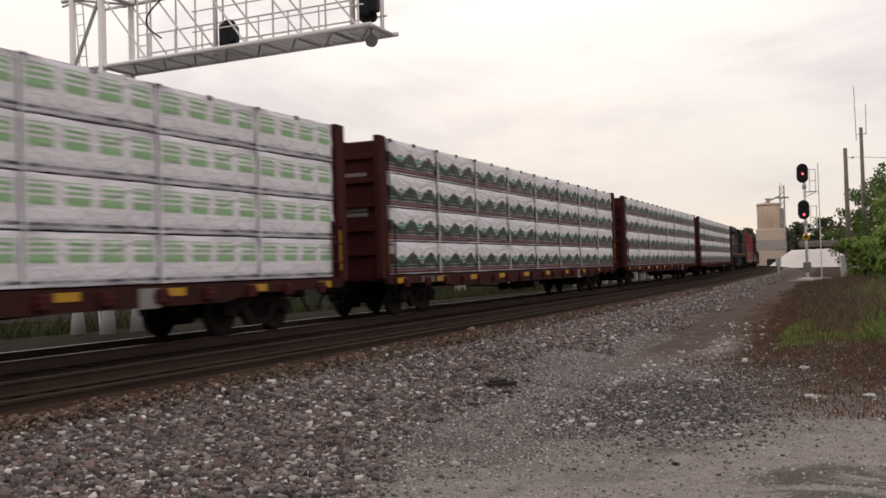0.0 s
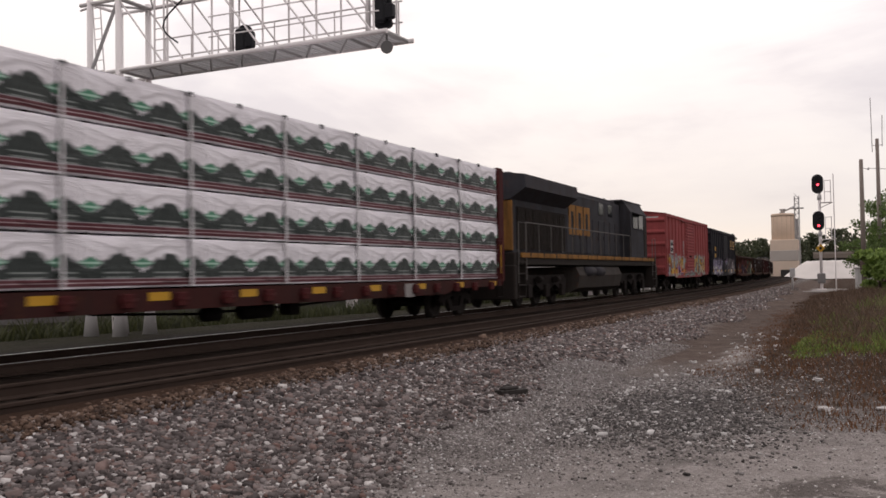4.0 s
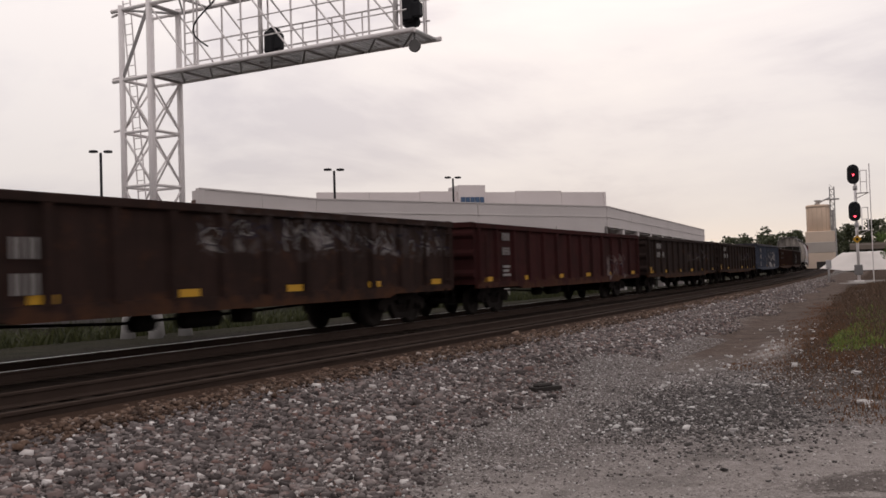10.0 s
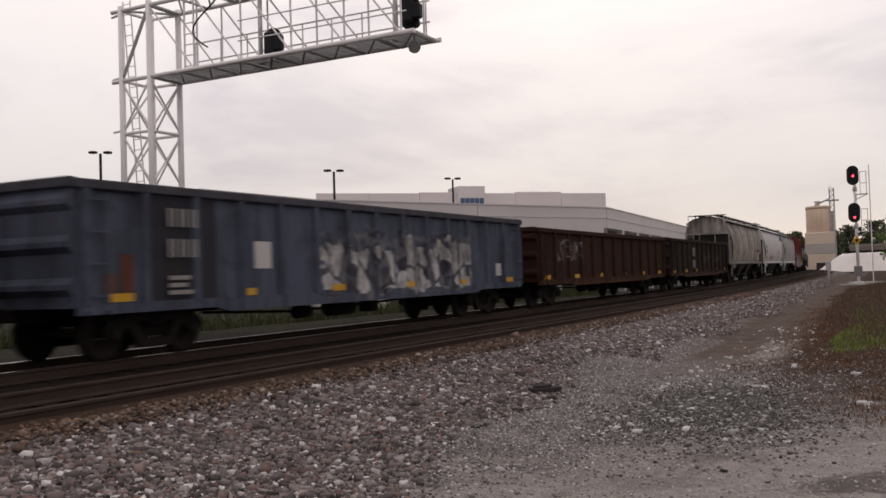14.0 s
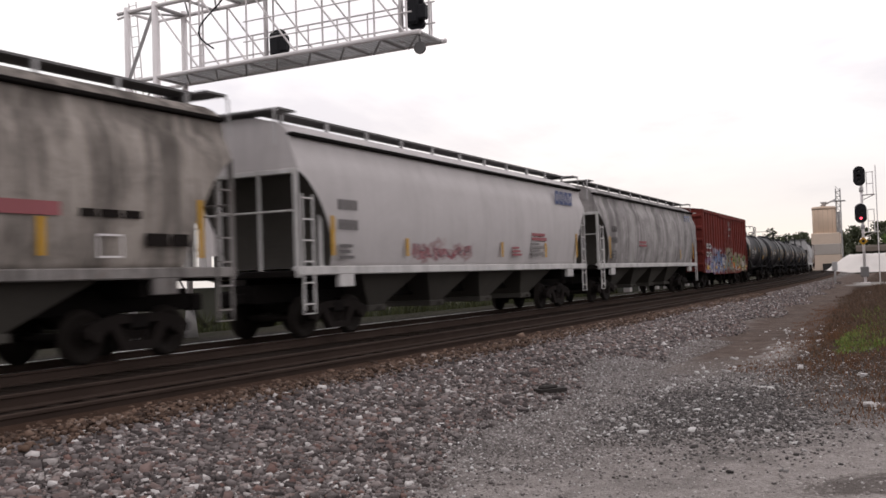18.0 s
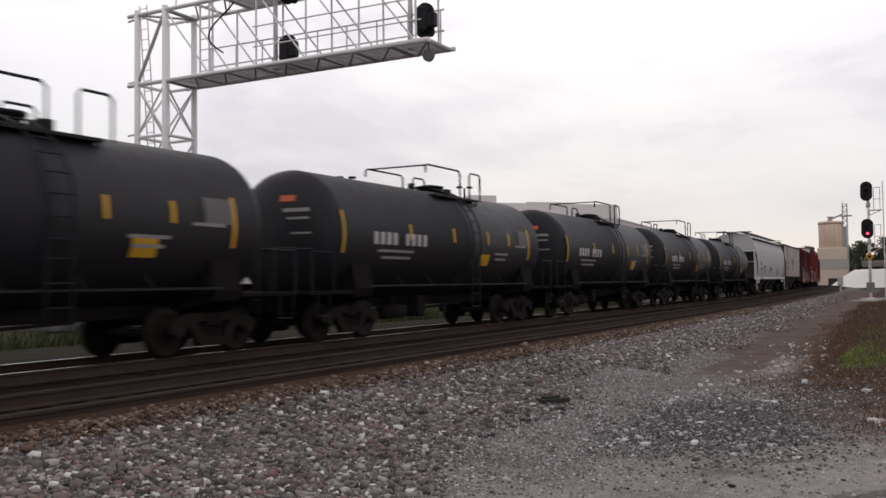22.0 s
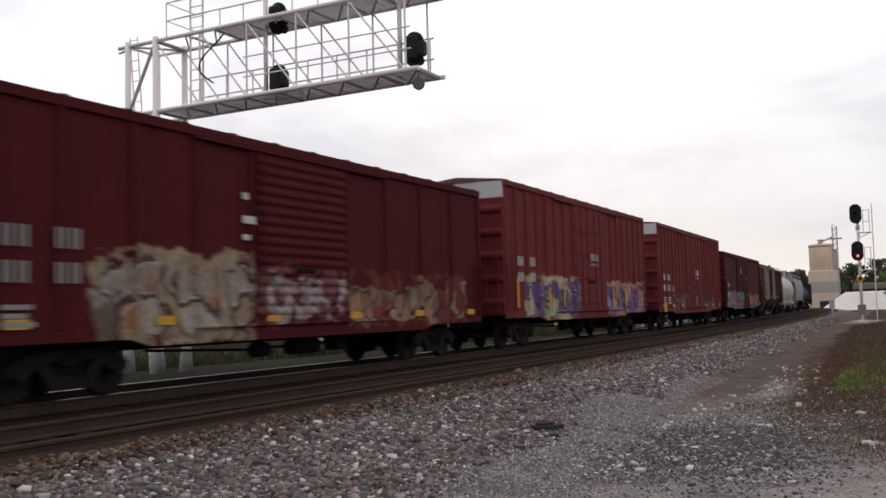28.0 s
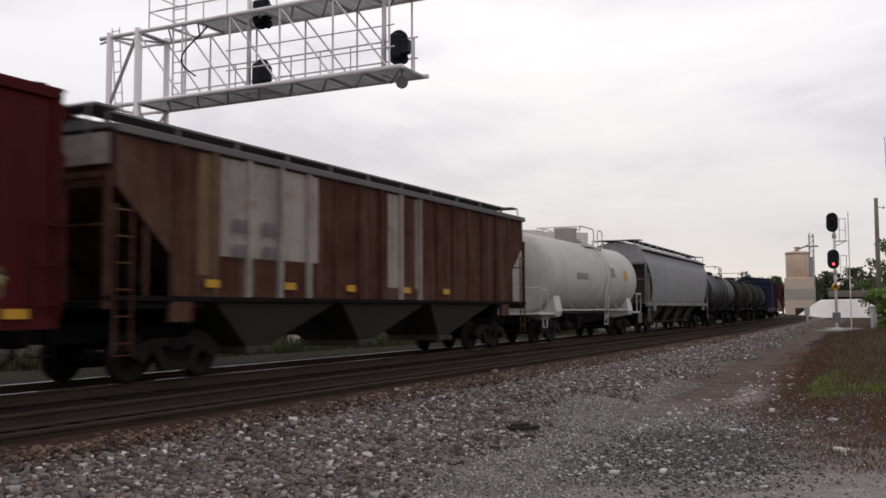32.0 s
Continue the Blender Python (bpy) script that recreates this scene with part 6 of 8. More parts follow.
    brick = paint("boxcar_brick_red", (0.14, 0.026, 0.024), 0.4, 0.15, dirt_colour=(0.035, 0.011, 0.01), sprays=[(-5.0, -1.6, 0.9, 1.85, 15, [(0.14, 0.05, 0.05), (0.24, 0.18, 0.18), (0.16, 0.08, 0.08)], 0.6), (2.2, 6.0, 0.95, 1.8, 16, [(0.13, 0.04, 0.04), (0.2, 0.13, 0.13), (0.15, 0.07, 0.07)], 0.6)])
    car, L, w = boxcar("boxcar", "tall brick-red boxcar with a silver roof and faded graffiti", 517.7, 533.6, 0.84, 5.07, brick, 9, (0.0, 3.5, "plug"), brick, 0.18, silver, yellow=8)
    number_block(car, -7.1, 2.74, -w - 0.07, WHITE, 2, 0.3)
    number_block(car, -6.2, 2.74, -w - 0.07, WHITE, 2, 0.3)
    bars(car, -5.35, 2.2, [(0.3, 0.3, [0.18, 0.18])], -w - 0.07, GREY_MARK)
    tape(car, [-6.85], 1.15, -w - 0.07, 0.5, 0.4)
    bars(car, 0.3, 3.1, [(0.3, 0.1, [0.7]), (0.07, 0.9, [0.6]), (0.5, 0, [0.1])], -w - 0.106, WHITE)

    smooth_red = paint("boxcar_deep_red", (0.058, 0.0062, 0.0068), 0.35, 0.15, dirt_colour=(0.018, 0.004, 0.0045), sprays=[(-7.6, -0.8, 0.85, 2.05, 17, [(0.15, 0.32, 0.3), (0.42, 0.15, 0.22), (0.45, 0.17, 0.25), (0.3, 0.2, 0.24)], 0.7), (2.2, 7.4, 0.85, 1.95, 18, [(0.3, 0.08, 0.03), (0.2, 0.3, 0.12), BLUE3, (0.12, 0.25, 0.25), (0.35, 0.32, 0.1)], 0.6)])
    car, L, w = boxcar("boxcar", "deep red smooth-sided boxcar with bright graffiti", 535.3, 552.2, 0.9, 4.5, smooth_red, 2, (-0.64, 5.2, "plug"), yellow=7)
    bars(car, -7.2, 2.58, [(0.26, 0.3, [0.17, 0.17]), (0.22, 0, [0.16, 0.16])], -w - 0.02, WHITE)
    bars(car, -2.2, 3.72, [(0.12, 0.03, [0.5]), (0.12, 0.03, [0.5]), (0.12, 0, [0.45])], -w - 0.106, WHITE)
    bars(car, 0.1, 3.12, [(0.24, 0.2, [0.2, -0.3, 0.2]), (0.06, 0.3, [0.24, -0.2, 0.24]), (0.05, 0.4, [0.1, 0.1]), (0.2, 0, [-0.6, 0.2])], -w - 0.106, GREY_MARK)

    navy = paint("boxcar_blue", (0.014, 0.022, 0.05), 0.4, 0.2)
    boxcar("boxcar", "plain blue boxcar far back in the train", 649.0, 665.0, 0.85, 4.4, navy, 7, (0.5, 3.0, "corrugated"))
    boxcar("boxcar", "dark red boxcar far back in the train", 666.5, 682.5, 0.85, 4.4, maroon, 5, (0.5, 3.0, "corrugated"))


def build_gondolas():
    def gon(name, c, **k):
        return paint(name, c, 0.75, k.pop("rust", 0.6), 0.8, (0.013, 0.0095, 0.0085), (0.075, 0.034, 0.019), sill_rust=1.0, **k)
    g1 = gon("gondola_brown_sprayed", (0.04, 0.015, 0.011), rust=0.35, sprays=[(-8.0, -4.6, 0.95, 2.0, 21, [(0.12, 0.05, 0.05), (0.28, 0.07, 0.06), (0.08, 0.075, 0.12), (0.3, 0.12, 0.05)], 0.5), (-4.4, 1.2, 0.9, 2.25, 22, [(0.13, 0.05, 0.05), (0.4, 0.3, 0.26), (0.25, 0.06, 0.06), (0.09, 0.07, 0.1), (0.28, 0.13, 0.07), (0.14, 0.045, 0.045)], 0.55), (1.4, 7.4, 0.9, 2.2, 23, [(0.09, 0.1, 0.075), (0.22, 0.3, 0.24), (0.3, 0.33, 0.3), (0.25, 0.1, 0.06), (0.16, 0.24, 0.12)], 0.5)])
    car, L, w = gondola("gondola", "rusty brown gondola covered in bright graffiti", 156.4, 173.3, 0.8, 2.6, g1, 15)
    solid("placard", lambda bm: box(bm, 6.5, 6.95, -w - 0.096, -w - 0.088, 1.5, 1.9), WHITE, car, "white square outline placard")
    tape(car, [-7.6, 7.7], 1.35, -w - 0.09, 0.28, 0.28)
    g2 = gon("gondola_dark_brown", (0.03, 0.017, 0.0145), sprays=[(-1.2, 8.0, 1.75, 2.5, 24, [(0.04, 0.026, 0.022), (0.24, 0.22, 0.21), (0.04, 0.026, 0.022), (0.2, 0.18, 0.18)], 0.5)])
    car, L, w = gondola("gondola", "dark brown gondola with white numbers and scrawls", 174.8, 191.4, 0.81, 2.58, g2, 14)
    number_block(car, -6.2, 2.38, -w - 0.092, GREY_MARK, 2, 0.3, False)
    number_block(car, -5.0, 1.96, -w - 0.092, GREY_MARK, 2, 0.3, False)
    tape(car, [-8.0], 1.15, -w - 0.09, 0.45, 0.28)
    g3 = gon("gondola_red_brown", (0.042, 0.012, 0.012), rust=0.3, sprays=[(3.8, 6.4, 1.0, 1.7, 25, [(0.25, 0.2, 0.19), (0.08, 0.03, 0.03)], 0.4)])
    car, L, w = gondola("gondola", "dull red-brown gondola with faint markings", 192.8, 209.5, 0.8, 2.62, g3, 14)
    number_block(car, -6.6, 2.4, -w - 0.092, GREY_MARK, 3, 0.22)
    g4 = gon("gondola_black_brown", (0.027, 0.018, 0.016), sprays=[(0.5, 6.5, 1.5, 2.2, 26, [(0.027, 0.018, 0.016), (0.075, 0.06, 0.052), (0.055, 0.042, 0.036)], 0.6)])
    for a, b, lab in ((211.0, 227.6, "black-brown gondola with a rusty lower edge and pale numbers"), (228.9, 245.6, "dark gondola with white numbers and rust streaks")):
        car, L, w = gondola("gondola", lab, a, b, 0.78, 2.62, g4, 14)
        bars(car, -6.7, 2.36, [(0.24, 0.16, [0.15, 0.15, 0.15, 0.15]), (0.24, 0, [0.15, 0.15, 0.15, -0.3, 0.15, 0.15])], -w - 0.092, GREY_MARK)
        tape(car, [-7.9], 1.15, -w - 0.09, 0.5, 0.25)
    blue = paint("gondola_blue", (0.075, 0.086, 0.12), 0.8, 0.3, 0.75, (0.022, 0.022, 0.026), sprays=[(-2.2, 4.8, 0.85, 2.3, 27, [(0.05, 0.05, 0.065), (0.6, 0.57, 0.56), (0.55, 0.52, 0.5), (0.62, 0.6, 0.6)], 0.8)])
    car, L, w = gondola("gondola", "blue-grey gondola with large white graffiti letters", 247.0, 263.9, 0.8, 2.84, blue, 15, paint("gondola_blue_chord", (0.06, 0.06, 0.075), 0.6, 0.4))
    number_block(car, -6.6, 2.5, -w - 0.092, GREY_MARK, 3, 0.3)
    repaint = paint("gondola_repaint_grey", (0.028, 0.028, 0.033), 0.5, 0.2)
    solid("repainted_panel", lambda bm: box(bm, -6.95, -5.35, -w - 0.008, -w - 0.002, 1.0, 2.68), repaint, car, "dark repainted panel behind the numbers")
    orange_rust = paint("gondola_orange_rust", (0.13, 0.05, 0.025), 0.6, 0.6)
    for k in range(2):
        solid("rust_patch", lambda bm: box(bm, -7.9 + k * 0.35, -7.65 + k * 0.35, -w - 0.007, -w - 0.002, 1.15, 1.45 + 0.3 * k), orange_rust, car, "orange rust patch")
    for xa, za, sz in ((-4.3, 1.5, 0.5), (6.6, 1.2, 0.35)):
        solid("number_panel", lambda bm: box(bm, xa, xa + sz, -w - 0.01, -w - 0.003, za, za + sz), WHITE, car, "faded white painted square")
    g7 = gon("gondola_rust_brown", (0.035, 0.016, 0.011), sprays=[(-6.6, -4.0, 1.6, 2.3, 28, [(0.3, 0.28, 0.26), (0.07, 0.04, 0.03)], 0.5)], rust=0.8)
    car, L, w = gondola("gondola", "rusted brown gondola with peeling paint", 265.3, 282.1, 0.8, 2.66, g7, 13)
    car, L, w = gondola("gondola", "dark gondola with chalky scrawls and rusty base", 283.4, 299.8, 0.8, 2.7, g4, 13)
    number_block(car, -3.0, 2.3, -w - 0.092, GREY_MARK, 2, 0.45, False)


HOPPER_MARK = plain("worn_dark_stencil", (0.13, 0.12, 0.12), 0.7, 0, 0.3, 4, 0.05)


def build_hoppers():
    dirty = paint("hopper_dirty_grey", (0.4, 0.355, 0.32), 0.8, 0.3, 0.7, (0.035, 0.03, 0.028), (0.09, 0.072, 0.064), streak=0.75, runs=1.5, top_runs=(3.2, 5.4))
    sill_g = paint("hopper_sill_grey", (0.27, 0.25, 0.24), 0.75, 0.3)
    red_spray = plain("faded_red_spray", (0.3, 0.1, 0.11), 0.7, 0, 0.3, 3, 0.05)
    def strips(car, xs, y=-1.535):
        for x, z0, z1 in xs:
            solid("reflector", lambda bm: box(bm, x, x + 0.13, y - 0.004, y, z0, z1), YELLOW, car, "yellow reflective strip")
    car, L = round_hopper("covered_hopper", "grimy grey round-sided covered hopper with dark streaks", 301.4, 318.3, dirty, sill_g)
    strips(car, [(7.35, 1.62, 2.6), (4.15, 1.65, 2.2), (-0.6, 1.65, 2.2), (-7.0, 1.65, 2.6)])
    bars(car, 3.3, 2.42, [(0.2, 0.1, [1.25])], -1.532, red_spray, "stencil", "faded red stencilled band")
    solid("placard_holder", lambda bm: [box(bm, 5.2, 5.7, -1.54, -1.53, z, z + 0.03) for z in (1.62, 1.95)] + [box(bm, x, x + 0.03, -1.54, -1.53, 1.62, 1.98) for x in (5.2, 5.67)], GALV, car, "small white placard frame")
    bars(car, 4.9, 2.35, [(0.12, 0.22, [0.3, 0.4, 0.35]), (0.2, 0.05, [-1.2, 0.5, 0.4])], -1.532, STEEL_DARK, "graffiti", "faint grey scrawl")
    white = paint("hopper_white", (0.49, 0.46, 0.46), 0.2, 0.03, 0.6, (0.2, 0.185, 0.175), streak=0.6, runs=1.2, sprays=[(-4.1, -0.8, 1.6, 2.05, 31, [(0.4, 0.3, 0.3), (0.3, 0.05, 0.07), (0.35, 0.1, 0.12), (0.2, 0.05, 0.06)], 0.3)])
    sill_w = paint("hopper_sill_white", (0.58, 0.56, 0.55), 0.35, 0.12)
    car, L = round_hopper("covered_hopper", "clean white round-sided covered hopper with blue lettering", 320.0, 337.4, white, sill_w)
    navy = plain("faded_blue_lettering", (0.07, 0.09, 0.19), 0.6, 0, 0.2, 4, 0.05)
    for k in range(4):
        hollow(car, 5.62 + k * 0.42, 3.44, 0.33, 0.44, 0.11, -1.488, navy, label="blue brand lettering", leg=False)
    bars(car, 3.35, 2.42, [(0.09, 0.04, [1.1]), (0.1, 0, [1.25])], -1.532, red_spray, "stencil", "faded red stencilled lines")
    bars(car, 3.3, 2.12, [(0.06, 0.035, [0.6]), (0.06, 0.035, [1.0]), (0.06, 0.035, [0.7]), (0.06, 0.035, [0.95]), (0.06, 0, [0.5])], -1.532, GREY_MARK)
    bars(car, 1.8, 1.98, [(0.06, 0.04, [0.5]), (0.06, 0.04, [0.62]), (0.06, 0.04, [0.7])], -1.532, red_spray, "stencil")
    strips(car, [(4.42, 1.68, 2.12), (7.36, 1.68, 2.5), (-7.6, 1.68, 2.5), (1.0, 1.68, 2.1), (-4.5, 1.68, 2.1)])
    number_block(car, -7.3, 2.86, -1.535, HOPPER_MARK, 4, 0.22, True)
    dirty2 = paint("hopper_stained_grey", (0.4, 0.375, 0.37), 0.75, 0.2, 0.65, (0.055, 0.05, 0.05), (0.12, 0.1, 0.09), streak=0.7, runs=1.4, top_runs=(3.7, 6.0))
    car, L = round_hopper("covered_hopper", "stained light grey round-sided covered hopper", 338.8, 356.2, dirty2, sill_w)
    number_block(car, -7.2, 2.9, -1.535, HOPPER_MARK, 4, 0.22)
    strips(car, [(-7.55, 1.65, 2.5), (7.3, 1.65, 2.5), (4.4, 1.65, 2.1)])
    bars(car, -3.2, 2.4, [(0.1, 0.05, [1.1]), (0.08, 0, [1.2])], -1.532, red_spray, "stencil", "faded red stencilled lines")
    bars(car, 5.8, 3.85, [(0.1, 0.0, [0.34, 0.34, 0.34]), (0.2, 0, [0.14, -0.2, 0.14, -0.2, 0.14])], -1.49, plain("pale_blue_lettering", (0.2, 0.23, 0.33), 0.6, 0, 0.3, 4, 0.05), "brand_shape", "pale blue brand lettering")
    pale = paint("hopper_pale_grey", (0.42, 0.41, 0.41), 0.25, 0.03, 0.6, (0.2, 0.19, 0.185), streak=0.5)
    car, L = round_hopper("covered_hopper", "pale grey smooth covered hopper with a white sill", 443.2, 462.6, pale, sill_w, 1.35, 4.5)
    number_block(car, -7.0, 2.5, -1.52, GREY_MARK, 3, 0.22)
    bars(car, -5.4, 2.2, [(0.12, 0.12, [0.12, 0.3, 0.1, 0.3, 0.14]), (0.1, 0.1, [0.3, 0.14, 0.3])], -1.525, red_spray, "graffiti", "thin red graffiti tag")
    bars(car, -1.6, 2.15, [(0.3, 0.05, [0.2, 0.2, 0.2, 0.2]), (0.1, 0.1, [0.9])], -1.525, GREY_MARK, "graffiti", "grey graffiti tag")
    for x in (3.0, 8.0):
        solid("reflector", lambda bm: box(bm, x, x + 0.14, -1.51, -1.5, 1.4, 2.3), YELLOW, car)
    solid("placard", lambda bm: box(bm, 3.7, 4.3, -1.53, -1.52, 1.6, 1.95), GREY_MARK, car)
    beige = paint("hopper_beige", (0.6, 0.565, 0.555), 0.45, 0.15, 0.65, (0.15, 0.115, 0.1), (0.2, 0.13, 0.1), streak=0.6, runs=2.0)
    # one dark grey for the bays and for the off-white hopper's ends
    dark_bay = plain("dark_bay_steel", (0.06, 0.054, 0.046), 0.85, 0, 0.4, 2)
    # posts get a darker, rustier coat; the darkening stands in for their shadow lines
    car, L = ribbed_hopper("covered_hopper", "off-white ribbed covered hopper with dark slope sheets", 463.3, 480.4, beige, 15, 1.5, 4.42, walk_up=0.2, bay_mat=dark_bay, post_mat=paint("hopper_beige_post", (0.52, 0.485, 0.47), 0.5, 0.3, 0.7, (0.1, 0.07, 0.06)), end_mat=dark_bay, roof_mat=plain("dark_roof_steel", (0.09, 0.075, 0.07), 0.8, 0, 0.4, 2))
    number_block(car, -6.3, 2.95, -1.525, HOPPER_MARK, 2, 0.26, False)
    number_block(car, -5.45, 2.95, -1.525, HOPPER_MARK, 2, 0.26, False)
    for x in (-2.1, -1.1):
        bars(car, x, 3.15, [(0.5, 0, [0.14, 0.16]), (0.3, 0, [-0.1, 0.06]), (0.3, 0, [-0.12, 0.04])], -1.528, BLACK, "brand_shape", "dripping black lettering")
    for x in (-6.95, -4.9, -3.2, -1.6, 0.9, 3.4, 6.2):
        solid("reflector", lambda bm: box(bm, x, x + 0.14, -1.526, -1.522, 1.6, 2.2), YELLOW, car)
    rusty = paint("hopper_rust", (0.05, 0.016, 0.012), 0.5, 0.6, 0.8, (0.15, 0.095, 0.07), (0.085, 0.028, 0.012), streak=0.8, runs=2.4)
    tan_p = paint("hopper_patch_tan", (0.16, 0.1, 0.06), 0.5, 0.5, 0.7)
    white_p = paint("hopper_patch_white", (0.33, 0.29, 0.265), 0.5, 0.4, 0.7)
    car, L = ribbed_hopper("covered_hopper", "rust-streaked brown ribbed covered hopper with pale panels", 553.0, 571.0, rusty, 16, 1.5, 4.2,
                           panels=((-6.25, -3.1, 2.25, 4.05, white_p, "pale grey painted panel"), (-6.83, -6.3, 1.9, 4.05, tan_p, "faded tan panel"), (-0.1, 0.4, 1.8, 4.05, white_p, ""), (1.3, 1.6, 1.8, 4.05, white_p, "")), bay_mat=dark_bay, roof_mat=plain("dull_roof_steel", (0.13, 0.12, 0.12), 0.8, 0, 0.3, 2))
    number_block(car, -5.95, 2.95, -1.53, HOPPER_MARK, 2, 0.26, False)
    number_block(car, -5.05, 2.95, -1.53, HOPPER_MARK, 2, 0.26, False)
    tape(car, [-6.55, -4.2, -1.9, 0.7, 2.9], 1.75, -1.53, 0.36, 0.14)
    solid("end_marking", lambda bm: box(bm, -L / 2 + 0.2, -L / 2 + 0.235, -1.3, -0.3, 3.6, 4.1), white_p, car, "pale panel on the end")
    grey = paint("hopper_mid_grey", (0.27, 0.27, 0.272), 0.4, 0.05, 0.6, (0.12, 0.12, 0.12), streak=0.6)
    round_hopper("covered_hopper", "mid grey round-sided covered hopper", 587.6, 605.4, grey, sill_g, 1.5, 4.4)


def build_tanks():
    black = paint("tank_black", (0.013, 0.0115, 0.014), 0.3, 0.05, 0.36, (0.012, 0.0105, 0.0105), streak=0.7, spec=0.2)
    ORANGE_M = plain("orange_stencil", (0.5, 0.12, 0.05), 0.6, 0, 0.2, 4, 0.05)
    for k, (a, b) in enumerate(((374.7, 387.8), (388.1, 401.4), (401.7, 414.8), (415.1, 428.1), (428.4, 441.4))):
        lab = ("black tank car with a white graffiti scrawl on its end", "black tank car with white stencils and yellow strips", "black tank car with yellow reflector strips", "black tank car with white numbers", "black tank car coupled before a grey hopper")[k]
        car, L, r, cz = tank_car("tank_car", lab, a, b, black)
        for x in (-5.45, -2.6, -0.35, 1.7, 3.1, 4.6):
            big = x < -5 or x > 4.5
            on_tank(car, x, 1.95 if big else 2.32, 2.85 if big else 2.68, 0.1, r, cz, YELLOW, "reflector", "yellow reflective strip")
        for i, wd in enumerate((0.17, 0.17, 0.17, 0.17, -0.15, 0.17, 0.17, 0.17, 0.17)):
            if wd > 0:
                on_tank(car, -4.2 + i * 0.28, 2.17, 2.45, 0.16, r, cz, WHITE, "marking", "white stencilled number")
        for i, (x, z, wd) in enumerate(((-4.0, 2.0, 1.6), (-3.8, 1.85, 1.3), (2.2, 2.05, 0.9), (2.3, 1.9, 0.7), (3.6, 2.3, 0.8))):
            on_tank(car, x, z, z + 0.06, wd, r, cz, GREY_MARK, "marking")
        on_tank(car, 3.9, 2.35, 2.8, 0.7, r, cz, HOPPER_MARK, "placard", "grey data panel")
        on_tank(car, 1.35 if k % 2 else 2.3, 1.75, 2.05, 0.55, r, cz, YELLOW, "placard", "yellow hazard panel")
        if k == 0:
            def scrawl(bm):
                rnd = random.Random(4)
                for q in range(14):
                    a0 = rnd.uniform(1.2, 1.9) * math.pi
                    x = -6.05 + q * 0.035
                    pts = []
                    for i in range(6):
                        ang = math.pi * (0.97 - 0.05 * i - 0.012 * q)
                        pts.append((-5.5 + 0.12 * q + 0.09 * math.sin(i * 2.2 + q), (r + 0.015) * math.cos(ang), cz + (r + 0.015) * math.sin(ang)))
                    pipe(bm, pts, 0.025, 4)
            solid("graffiti", scrawl, WHITE, car, "white scrawl over the tank end")
        for zz, yy, ww, mm, hh in ((3.05, -0.5, 0.36, ORANGE_M, 0.13), (2.82, -0.85, 0.62, GREY_MARK, 0.08), (2.66, -0.85, 0.5, GREY_MARK, 0.05), (2.35, -0.9, 0.45, GREY_MARK, 0.04)):
            on_dome(car, yy, yy + ww, zz, zz + hh, L, r, cz, mm)
    white = paint("tank_white", (0.48, 0.46, 0.445), 0.3, 0.12, 0.45, (0.2, 0.16, 0.12), streak=0.6)
    pale_rail = plain("white_railing", (0.55, 0.54, 0.52), 0.6, 0, 0.2, 4, 0.05)
    car, L, r, cz = tank_car("tank_car", "white tank car with rust-stained ends and white railings", 572.4, 586.7, white, 1.5, 2.55, pale_rail, GREY_MARK, pale_rail, pale_rail)
    on_tank(car, 3.7, 2.5, 2.95, 0.6, r, cz, YELLOW, "placard", "yellow hazard panel")
    for i in range(5):
        on_tank(car, -3.2 + i * 0.3, 2.4, 2.65, 0.2, r, cz, GREY_MARK, "marking")
    on_tank(car, 1.6, 2.6, 3.0, 0.6, r, cz, GREY_MARK, "placard")
    solid("dome_housing", lambda bm: turned(bm, [(4.0, 0.45), (4.5, 0.45), (4.54, 0.5), (4.6, 0.5), (4.62, 0.1)], 20, "z", (0.1, 0, 0)), white, car, "white valve housing on top")
    grime = paint("tank_brown_black", (0.018, 0.012, 0.011), 0.5, 0.4, 0.6)
    for a, b, m in ((606.6, 620.6, paint("tank_charcoal", (0.035, 0.035, 0.038), 0.4, 0.1, 0.35)), (621.0, 634.6, grime), (635.0, 648.6, grime)):
        tank_car("tank_car", "dark grimy tank car far back in the train", a, b, m)


build_flatcars()
build_locomotive()
build_boxcars()
build_gondolas()
build_hoppers()
build_tanks()


# ---- signal gantry over the tracks ----
def grating_mat():
    m, N, L, b = shader("walkway_grating", 0.7, 0.1)
    tc = N("ShaderNodeTexCoord")
    sp = N("ShaderNodeSeparateXYZ")
    L(tc.outputs["Object"], sp.inputs[0])
    bar = band(N, L, calc(N, L, "FRACT", calc(N, L, "DIVIDE", sp.outputs["Y"], 0.115)), 0.2, 0.85, 0.08)
    stain = grain(N, L, tc.outputs["Object"], 1.4, 5)
    col = blend(N, L, bar, (0.5, 0.5, 0.51, 1), (0.76, 0.76, 0.77, 1))
    L(blend(N, L, calc(N, L, "MULTIPLY", stain, 0.5), col, (0.36, 0.35, 0.34, 1)), b.inputs["Base Color"])
    bumped(N, L, b, bar, 0.4, 0.02)
    return m



def signal_head(bm, tall=0.62, wide=0.36):
    pts = []
    for i in range(24):
        a = i / 24 * math.tau
        pts.append((wide * math.cos(a), (tall - wide) * (1 if math.sin(a) > 0 else -1) + wide * math.sin(a)))
    prism(bm, pts, -0.03, 0.03, "x")


